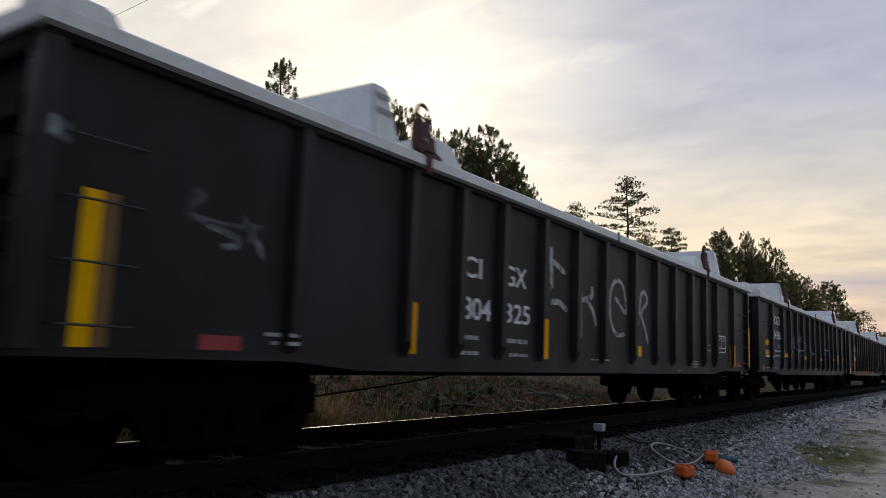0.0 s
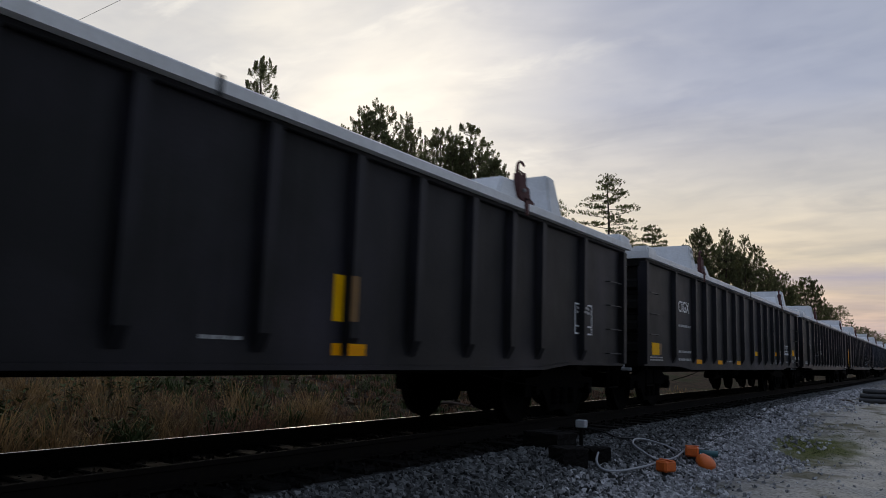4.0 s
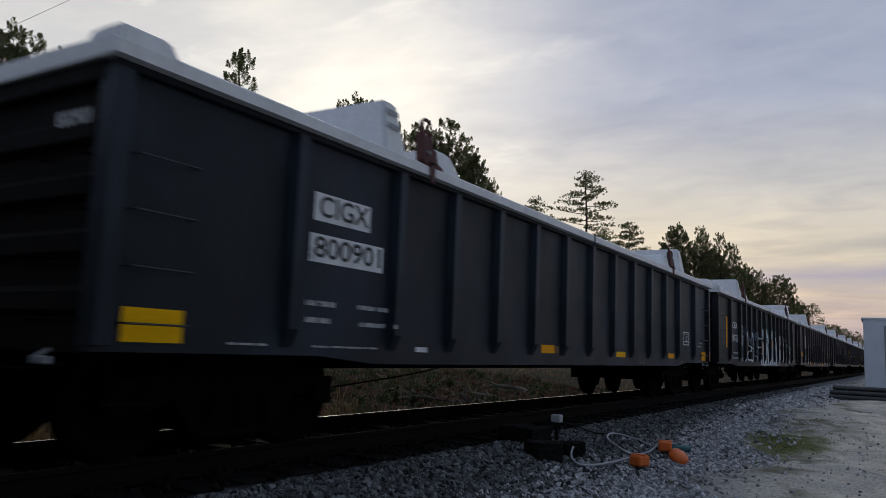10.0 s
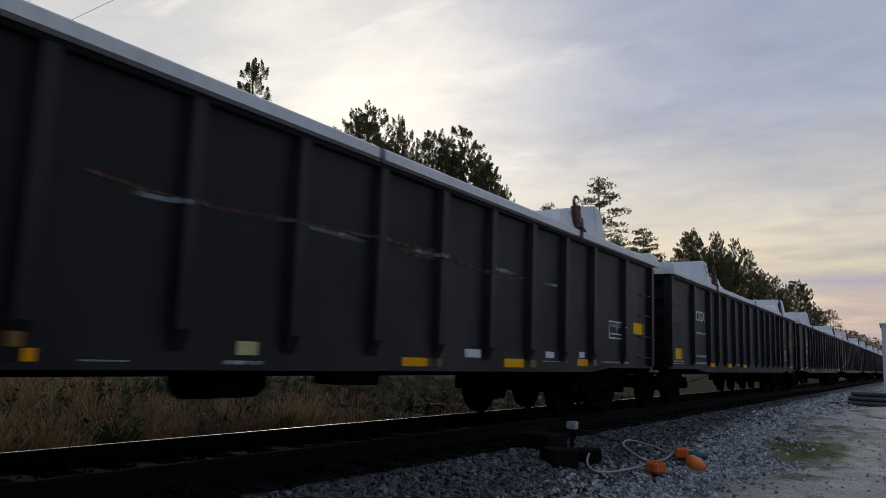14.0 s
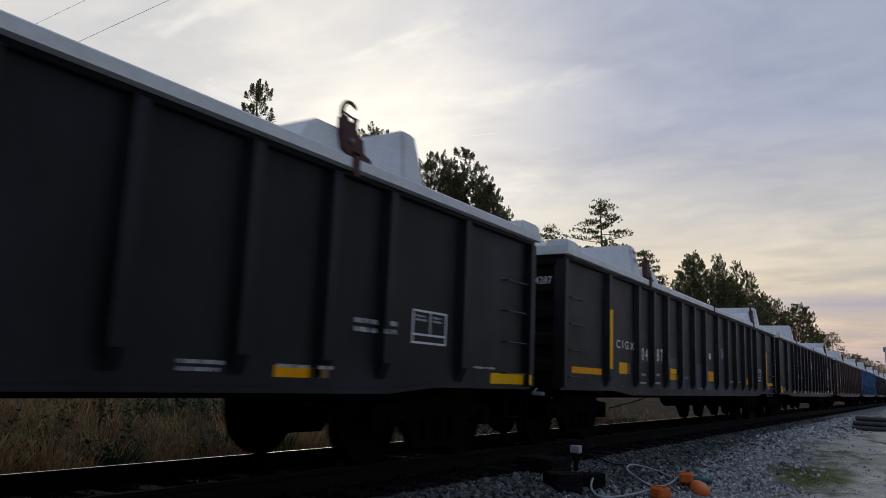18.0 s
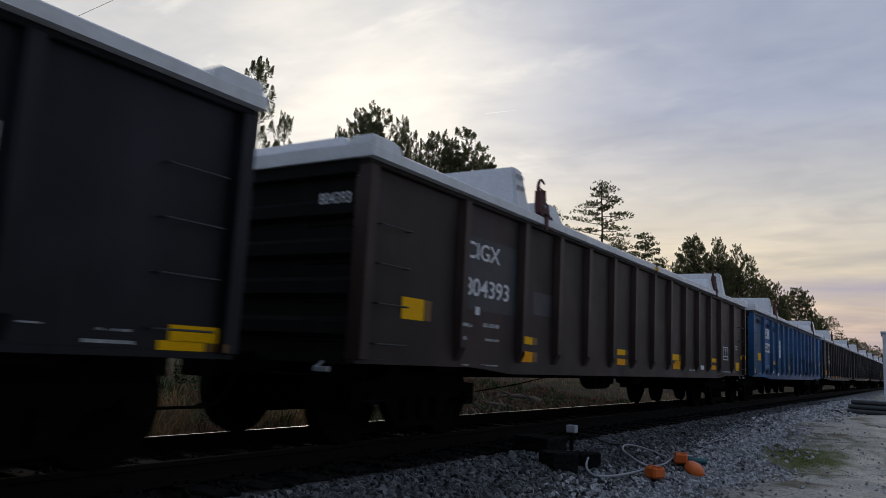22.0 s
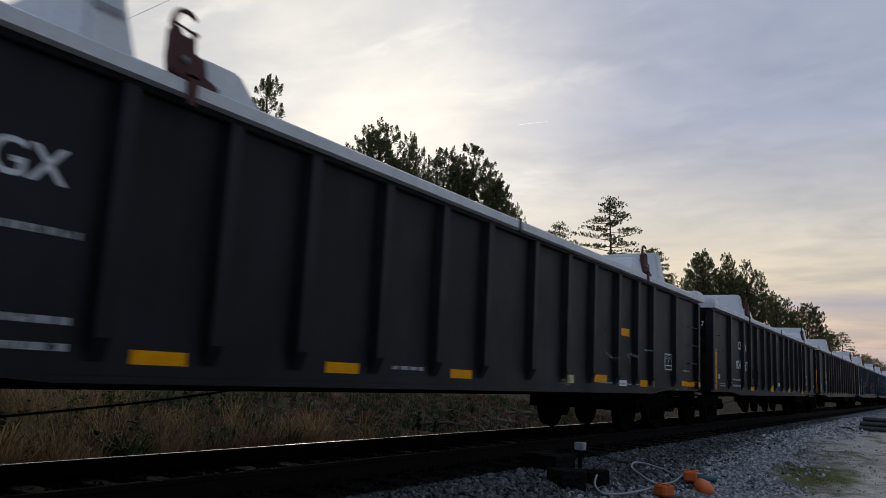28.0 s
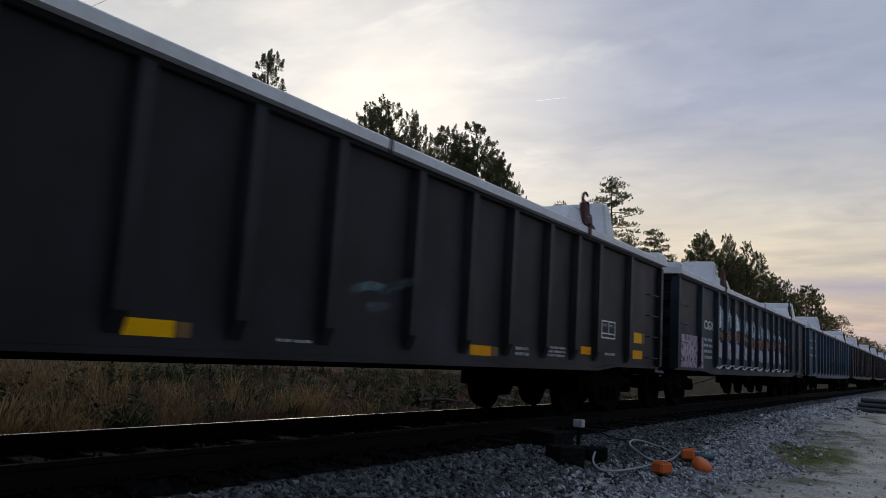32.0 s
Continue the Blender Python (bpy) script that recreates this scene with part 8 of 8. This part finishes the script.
def shrub(x, y, h, seed, label):
    """Thin upright stems with sparse leaves."""
    rnd = random.Random(seed)
    b, f = bmesh.new(), bmesh.new()
    for i in range(8):
        a, r = rnd.uniform(0, math.tau), h * 0.42 * rnd.random()
        e = Vector((math.cos(a) * r, math.sin(a) * r, h * rnd.uniform(0.65, 1.0)))
        tube(b, [(0, 0, 0), e * 0.5 + Vector((0, 0, 0.04)), e], 0.010, 4, 0.003, cap=False)
        for j in range(26):
            p = e * rnd.uniform(0.30, 1.02)
            g, ln = rnd.uniform(0, math.tau), rnd.uniform(0.06, 0.13)
            d = Vector((math.cos(g), math.sin(g), rnd.uniform(-0.1, 0.6))) * ln
            w = Vector((-math.sin(g), math.cos(g), rnd.uniform(-0.4, 0.4))) * ln * 0.24
            f.faces.new([f.verts.new(q) for q in (p, p + d * 0.5 + w, p + d, p + d * 0.5 - w)])
    s = tagged(new("shrub"), label, "shrub", "shrubs on the bank")
    s.matrix_basis = pose(x, y, float(ground_z(x, y)) - 0.02)
    part("stem", b, M["bark"], s)
    part("foliage", f, M["scrub"], s)


for i, (x, y, h) in enumerate(((-8.8, 3.5, 0.85), (-9.4, 4.9, 0.95), (-8.7, 5.9, 0.6), (-9.0, 6.4, 0.7), (-10.6, 4.2, 1.0), (-10.9, 6.6, 0.95), (-9.3, 7.9, 0.6), (-10.2, 9.6, 0.7), (-11.6, 8.2, 0.9), (-12.0, 11.0, 0.8), (-10.1, 13.2, 0.5), (-9.8, 14.8, 0.55), (-10.6, 15.3, 0.6), (-11.0, 17.5, 0.5), (-12.5, 21.0, 0.55), (-9.6, 2.6, 0.8))):
    shrub(x, y, h, 40 + i, "green leafy shrub among dry grass")
rnd = random.Random(31)
for i in range(22):
    shrub(rnd.uniform(-16.5, -12.0), rnd.uniform(3.5, 15.0), rnd.uniform(0.8, 1.35), 80 + i, "dark green leafy shrub at the back of the bank")
def fallen_branch(x, y, length, r, turn, seed, mat="wood"):
    """Bent bare bough with a fork and broken side twigs."""
    rnd = random.Random(seed)
    b = bmesh.new()
    pts = [Vector((rnd.gauss(0, 0.05) * length * (i > 0), length * i / 4, r + 0.05 * length * math.sin(i * 0.9))) for i in range(5)]
    tube(b, curve_pts(pts, 4), r, 8, r * 0.45)
    for i in (1, 2, 3):
        d = Vector((rnd.choice((-1, 1)) * rnd.uniform(0.2, 0.4), rnd.uniform(0.1, 0.35), rnd.uniform(0.05, 0.25))) * length * 0.5
        tube(b, [pts[i], pts[i] + d * 0.6, pts[i] + d + Vector((0, 0, -0.04))], r * 0.5, 6, r * 0.18)
    log = tagged(new("fallen_branch", mesh_of(b, "fallen_branch", M[mat])), "weathered bare branch lying on the bank", "branch", "branches on the bank")
    log.matrix_basis = pose(x, y, float(ground_z(x, y)) - 0.02, 0, 0, turn)


for i, row in enumerate(((-9.3, 14.5, 1.7, 0.055, -16), (-8.5, 12.6, 1.1, 0.05, 70), (-9.2, 17.6, 2.2, 0.06, 50), (-10.2, 20.5, 2.4, 0.07, 95), (-8.9, 10.6, 1.3, 0.035, 20), (-10.9, 23.5, 2.6, 0.09, 75), (-11.5, 16.5, 1.8, 0.05, -60))):
    fallen_branch(*row, 300 + i, "bark" if i in (4, 6) else "wood")

# ---- ballast stones ----
CORNERS = np.array([(x, y, z) for x in (-1, 1) for y in (-1, 1) for z in (-1, 1)], float) * 0.62
SIDES = np.array([(0, 1, 3, 2), (4, 6, 7, 5), (0, 4, 5, 1), (2, 3, 7, 6), (0, 2, 6, 4), (1, 5, 7, 3)])


def broken_stones(rs, r):
    """Corner places of sharp-edged broken stones of the given sizes, each turned at random."""
    n = len(r)
    sc = r[:, None] * rs.uniform(0.65, 1.5, size=(n, 3))
    P = (CORNERS[None] + rs.uniform(-0.34, 0.34, size=(n, 8, 3))) * sc[:, None, :]
    q = rs.normal(size=(n, 4))
    q /= np.linalg.norm(q, axis=1, keepdims=True)
    w, x, y, z = q.T
    R = np.stack([np.stack([1 - 2 * (y * y + z * z), 2 * (x * y - z * w), 2 * (x * z + y * w)], 1),
                  np.stack([2 * (x * y + z * w), 1 - 2 * (x * x + z * z), 2 * (y * z - x * w)], 1),
                  np.stack([2 * (x * z - y * w), 2 * (y * z + x * w), 1 - 2 * (x * x + y * y)], 1)], 1)
    return np.einsum("nij,nkj->nki", R, P)


def stone_cloud(n, seed, place, size, name, label, mat="stone"):
    rs = np.random.RandomState(seed)
    x, y = place(rs, n)
    # few stones lie in the turf
    n = len(x)
    keep = (((x + 1.62) / 0.6) ** 2 + ((y - 12.6) / 1.25) ** 2 > 0.9) | (rs.uniform(0, 1, n) < 0.12)
    x, y = x[keep], y[keep]
    n = len(x)
    r = size(rs, n)
    P = broken_stones(rs, r)
    g = ground_z(x, y) + r * rs.uniform(0.0, 0.7, n)
    V = (P + np.stack([x, y, g], 1)[:, None, :]).reshape(-1, 3)
    F = (SIDES[None] + (np.arange(n) * 8)[:, None, None]).reshape(-1, 4)
    me = bpy.data.meshes.new(name)
    me.from_pydata(V.tolist(), [], F.tolist())
    me.materials.append(M[mat])
    return tagged(new(name, me), label, "ballast", kind="stuff")


def shoulder(reach, y0, y1, power=1.15, sooty=False):
    """Places along the track's shoulder; the stones near the rail are the darker ones."""
    def place(rs, n):
        x = -4.15 + reach * rs.uniform(0, 1, n) ** power
        y = rs.uniform(y0, y1, n)
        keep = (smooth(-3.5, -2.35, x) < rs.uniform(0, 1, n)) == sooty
        # they thin out unevenly towards the lane
        keep &= smooth(-2.75, -1.45, x + 0.30 * np.sin(y * 0.9) + 0.18 * np.sin(y * 2.7 + 1)) < rs.uniform(0, 1, n)
        return x[keep], y[keep]
    return place


stone_cloud(42000, 5, shoulder(2.9, 2.6, 15, sooty=True), lambda rs, n: rs.uniform(0.012, 0.031, n), "ballast", "darker crushed stone beside the rails", "dark_stone")
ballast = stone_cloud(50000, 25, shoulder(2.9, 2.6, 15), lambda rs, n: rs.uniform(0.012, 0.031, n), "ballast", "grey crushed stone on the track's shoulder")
stone_cloud(350, 15, lambda rs, n: (-1.9 + 1.5 * rs.uniform(0, 1, n) ** 1.8, rs.uniform(3.5, 16, n)), lambda rs, n: rs.uniform(0.008, 0.022, n), "ballast", "stray crushed stone thinning out over dirt")
stone_cloud(16000, 35, shoulder(2.9, -9, 2.6, sooty=True), lambda rs, n: rs.uniform(0.016, 0.036, n), "ballast", "darker crushed stone beside the rails", "dark_stone")
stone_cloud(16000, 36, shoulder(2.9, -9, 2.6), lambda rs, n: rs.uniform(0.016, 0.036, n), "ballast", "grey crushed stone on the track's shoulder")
stone_cloud(22000, 16, shoulder(3.2, 15, 36, 1.3, True), lambda rs, n: rs.uniform(0.015, 0.034, n), "ballast", "darker crushed stone beside the rails", "dark_stone")
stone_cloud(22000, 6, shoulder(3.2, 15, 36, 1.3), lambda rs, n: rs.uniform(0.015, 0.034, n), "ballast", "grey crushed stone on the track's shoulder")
stone_cloud(5000, 7, lambda rs, n: (TRACK_X + rs.uniform(-1.5, 1.35, n), rs.uniform(2.0, 22, n)), lambda rs, n: rs.uniform(0.016, 0.034, n), "ballast", "crushed stone between the ties, dark from oil and painted shade", "dirty_shaded_stone")
stone_cloud(420, 18, lambda rs, n: (-8.6 - 4.5 * rs.uniform(0, 1, n) ** 1.4, rs.uniform(11.5, 27, n)), lambda rs, n: rs.uniform(0.03, 0.11, n), "rubble", "brown clods and rubble on the bare bank", "clod")
stone_cloud(150, 8, lambda rs, n: (rs.uniform(-1.9, 0.6, n), rs.uniform(4.5, 18, n)), lambda rs, n: rs.uniform(0.006, 0.018, n), "pebbles", "small stones scattered on the sandy lane")
blades(9000, 12, lambda rs, n: (-1.70 + 0.42 * rs.normal(size=n), 12.9 + 1.0 * rs.normal(size=n)), lambda rs, x, y: 0.010 + 0.026 * rs.uniform(0, 1, len(x)), 0.005, M["scrub"],
       "turf", "low green grass between stones and sand")
# the loose stones that lie on top of the shoulder, one by one
rs = np.random.RandomState(77)
KINDS = []
for P in broken_stones(rs, rs.uniform(0.022, 0.034, 9)):
    me = bpy.data.meshes.new("stone")
    me.from_pydata(P.tolist(), [], SIDES.tolist())
    me.materials.append(M["stone"])
    KINDS.append(me)
for i in range(300):
    x, y = rs.uniform(-3.3, -1.9), rs.uniform(4.2, 9.0)
    part("stone", KINDS[i % 9], None, ballast, at=pose(x, y, float(ground_z(x, y)) + 0.022, rs.uniform(0, 360), rs.uniform(0, 360), rs.uniform(0, 360)))


# ---- trackside things ----
def on_ground(x, y, up=0.0):
    return (x, y, float(ground_z(x, y)) + up)


def weathered_block(x, y, sx, sy, sz, turn, label, mat="tie"):
    b = box(bmesh.new(), -sx / 2, sx / 2, -sy / 2, sy / 2, 0, sz, 0.012)
    # split and weathered faces
    rnd = random.Random(int(1000 * (sx + y)))
    bmesh.ops.subdivide_edges(b, edges=[e for e in b.edges if e.calc_length() > 0.1], cuts=5, use_grid_fill=True)
    for v in b.verts:
        v.co += Vector((rnd.gauss(0, 0.006), rnd.gauss(0, 0.006), rnd.gauss(0, 0.005)))
    ob = tagged(new("timber_block", mesh_of(b, "timber_block", M[mat])), label, "timber", "old ties beside the track")
    ob.matrix_basis = pose(*on_ground(x, y, -0.03), 0, 0, turn)
    return ob


weathered_block(-3.52, 8.05, 0.30, 0.34, 0.22, -32, "dark old tie end standing in the ballast")
weathered_block(-3.42, 8.62, 0.20, 0.30, 0.20, -28, "dark old tie end standing in the ballast")
weathered_block(-3.98, 8.55, 0.50, 0.42, 0.24, -10, "dark old tie end standing in the ballast")
weathered_block(-0.98, 7.72, 0.95, 0.24, 0.15, 4, "reddish brown timber tie lying on the sand", "wood")
weathered_block(-1.02, 7.42, 1.05, 0.24, 0.17, -3, "reddish brown timber tie lying on the sand", "wood")

# white cap on a short post
post = tagged(new("marker_post"), "short dark post with a dirty white cap", "marker")
post.matrix_basis = pose(*on_ground(-3.83, 9.16))
b = bmesh.new()
tube(b, [(0, 0, -0.05), (0, 0, 0.25)], 0.028, 8)
part("stake", b, M["tie"], post)
part("cap", box(bmesh.new(), -0.062, 0.062, -0.055, 0.055, 0.245, 0.340, 0.010), M["cable"], post, "dirty white cap")


def hose(name, pts, r, mat, label):
    b = bmesh.new()
    tube(b, curve_pts([on_ground(x, y, r + 0.035 + up) for x, y, up in pts], 8), r, 8)
    return tagged(new(name, mesh_of(b, name, M[mat], True)), label, "cable")


hose("cable", [(-3.37, 8.58, 0.10), (-3.30, 8.34, 0.03), (-3.17, 8.24, 0.0), (-3.05, 8.46, 0.01), (-2.97, 8.91, 0.02), (-2.88, 9.22, 0.07)], 0.013, "cable", "pale grey flexible cable lying on ballast")
hose("cable", [(-2.88, 10.38, 0.06), (-2.92, 10.01, 0.01), (-3.03, 9.68, 0), (-3.22, 9.71, 0.02), (-3.44, 9.98, 0.02), (-3.53, 10.34, 0.03), (-3.43, 10.56, 0.02), (-3.22, 10.6, 0.0), (-3.02, 10.5, 0.0)], 0.013, "cable", "pale grey flexible cable looped on ballast")
hose("cable", [(-4.40, 10.7, 0.03), (-4.04, 10.5, 0.01), (-3.75, 10.3, 0.0), (-3.56, 10.75, 0.0), (-3.33, 10.71, 0), (-3.0, 10.33, 0)], 0.013, "dark", "black cable lying across ballast")


def connector(x, y, turn, label):
    c = tagged(new("cable_connector"), label, "connector", "orange cable ends")
    c.matrix_basis = pose(*on_ground(x, y, 0.0), 0, 0, turn)
    b = box(bmesh.new(), -0.085, 0.085, -0.10, 0.10, 0.055, 0.185, 0.022)
    part("housing", b, M["safety"], c)
    b = bmesh.new()
    lathe(b, [(0.045, -0.02), (0.06, 0.0), (0.06, 0.07), (0.05, 0.08)], 12, "z")
    part("plug", b, M["dark"], c, "black plug")
    b = box(bmesh.new(), -0.09, 0.09, -0.03, 0.03, 0.184, 0.195, 0.004)
    part("latch", b, M["safety"], c)
    return c


connector(-2.78, 9.22, -25, "orange plastic cable connector on ballast")
connector(-2.78, 10.36, 15, "orange plastic cable connector on ballast")
b = bmesh.new()
tube(b, [(-0.13, 0, 0.06), (0.13, 0.03, 0.05)], 0.042, 12)
sleeve = tagged(new("sleeve", mesh_of(b, "sleeve", M["aqua"], True)), "teal plastic sleeve lying on ballast", "sleeve")
sleeve.matrix_basis = pose(*on_ground(-2.68, 10.78), 0, 0, 30)
b = bmesh.new()
lathe(b, [(0.005, 0.10), (0.05, 0.098), (0.10, 0.08), (0.125, 0.045), (0.13, 0.0), (0.12, -0.03)], 20, "z")
dome = tagged(new("dome_cover", mesh_of(b, "dome_cover", M["safety"], True)), "rounded orange plastic cover on ballast", "cover")
dome.matrix_basis = pose(*on_ground(-2.56, 10.15, 0.05), 12, 30, 20) @ Matrix.Diagonal((1.0, 1.35, 1.0, 1))

# stack of dark pipes and a stick
for row, n in enumerate((5, 4, 3)):
    for i in range(n):
        b = bmesh.new()
        y0 = 0.06 * ((i + row) % 3)
        tube(b, [(0.1 * (i % 2), 0, 0), (4.2, 0.1, 0)], 0.056, 12, cap=False)
        tube(b, [(4.2, 0.1, 0), (0.1 * (i % 2), 0, 0)], 0.046, 12, cap=False)
        pipe = tagged(new("pipe", mesh_of(b, "pipe", M["pipe"], True)), "long dark pipe stacked on the ground", "pipe", "stack of pipes")
        pipe.matrix_basis = pose(*on_ground(-1.62 + y0, 20.5 + 0.122 * i + 0.061 * row, 0.065 + 0.112 * row), 0, 0, -4)
b = bmesh.new()
tube(b, [(0, 0, 0.03), (0.25, -0.5, 0.06), (0.4, -1.0, 0.02)], 0.028, 6, 0.015)
stick = tagged(new("stick", mesh_of(b, "stick", M["bark"])), "bent dark stick on gravel", "stick")
stick.matrix_basis = pose(*on_ground(-2.07, 21.1))

# white equipment shed
shed = tagged(new("equipment_shed"), "white metal equipment shed with one door", "shed")
shed.matrix_basis = pose(-1.40, 33.4, 0.62, 0, 0, 2)
part("wall", box(bmesh.new(), 0, 3.6, 0, 2.4, 0, 2.62, 0.01), M["shed"], shed)
part("roof", box(bmesh.new(), -0.06, 3.66, -0.06, 2.46, 2.62, 2.70, 0.01), M["shed"], shed)
door = part("door", box(bmesh.new(), 0.78, 1.68, -0.03, -0.002, 0.12, 2.30, 0.008), M["shed"], shed)
part("door_frame", prism(bmesh.new(), [(0.70, 0.06), (0.77, 0.06), (0.77, 2.33), (1.69, 2.33), (1.69, 0.06), (1.76, 0.06), (1.76, 2.40), (0.70, 2.40)], -0.022, -0.003), M["grey"], shed)
b = bmesh.new()
for i, w in enumerate((0.5, 0.36, 0.42)):
    box(b, 0.90, 0.90 + w, -0.036, -0.031, 1.86 - i * 0.10, 1.92 - i * 0.10)
part("sign", b, M["navy"], door, "unreadable blue sign print")
for z in (0.4, 1.2, 2.05):
    part("hinge", box(bmesh.new(), 0.77, 0.80, -0.045, -0.031, z, z + 0.12, 0.003), M["grey"], door)

# overhead wires far beyond the track
for i, (p, q) in enumerate((((-14.0, 7.38, 7.37), (-14.0, 9.21, 9.08)), ((-14.0, 7.06, 7.89), (-14.0, 7.57, 8.41)))):
    p, q = Vector(p), Vector(q)
    d = (q - p).normalized()
    b = bmesh.new()
    tube(b, [p - d * 8, p, q, q + d * 14], 0.0045 if i == 0 else 0.003, 5)
    tagged(new("overhead_wire", mesh_of(b, "overhead_wire", M["dark"])), "thin dark overhead wire against the sky", "wire", kind="structure")

# vapour trail high beyond the trees, drifting slowly
b = bmesh.new()
tube(b, [(-52, 0, 0), (-20, 0, 0.4), (25, 0, 0.2), (52, 0, 0)], 1.1, 6, 0.5)
trail = tagged(new("vapour_trail", mesh_of(b, "vapour_trail", M["vapour"], True)), "thin white vapour trail in the sky", "vapour trail", kind="structure")


# ---- what moves: the train rolls past, its wheels turn ----
def train_place(t):
    """How far along the track the train's mark is at t seconds (it slows a little)."""
    u = t / 16 - 1
    return -146.6703 + u * (-160.4369 + u * (5.4862 + u * (-0.1128 + u * (-0.3571 + u * 0.4977))))


# slack in the couplings shifts some cars a little
SLACK = {9: 0.15, 10: 0.08, 12: -0.2, 13: 0.16, 14: 0.3, 15: 0.2, 16: -0.1}


def motions():
    times = [0.5 * i for i in range(65)]
    for k, car in TRAIN:
        walk(car, [(t, pose(TRACK_X, CAR_PITCH * k + SLACK.get(k, 0) + train_place(t) - CAR_LEN, RAIL_Z)) for t in times])
    rows = []
    for t in (0, 8, 16, 24, 32):
        az, el = radians(31.7 - 0.313 * (t - 13)), radians(18.05 + 0.065 * (t - 13))
        rows.append((t, pose(-2500 * math.sin(az), 2500 * math.cos(az), 1.5 + 2500 * math.tan(el), 0, -8, math.degrees(az))))
    walk(trail, rows)
    # all wheelsets turn alike: key one of each place in the truck, the rest share its action
    ticks = [i / 15 for i in range(481)]
    start = train_place(0)
    for dy in (-0.89, 0.89):
        alike = [o for _, car in TRAIN for o in car.children_recursive if o.name.startswith("wheelset") and abs(o.location.y - dy) < 0.01]
        first = alike[0]
        walk(first, [(t, pose(0, dy, 0.457, math.degrees((start - train_place(t)) / 0.457))) for t in ticks])
        for o in alike[1:]:
            o.rotation_mode = "QUATERNION"
            data = o.animation_data_create()
            data.action = first.animation_data.action
            data.action_slot = first.animation_data.action_slot


motions()
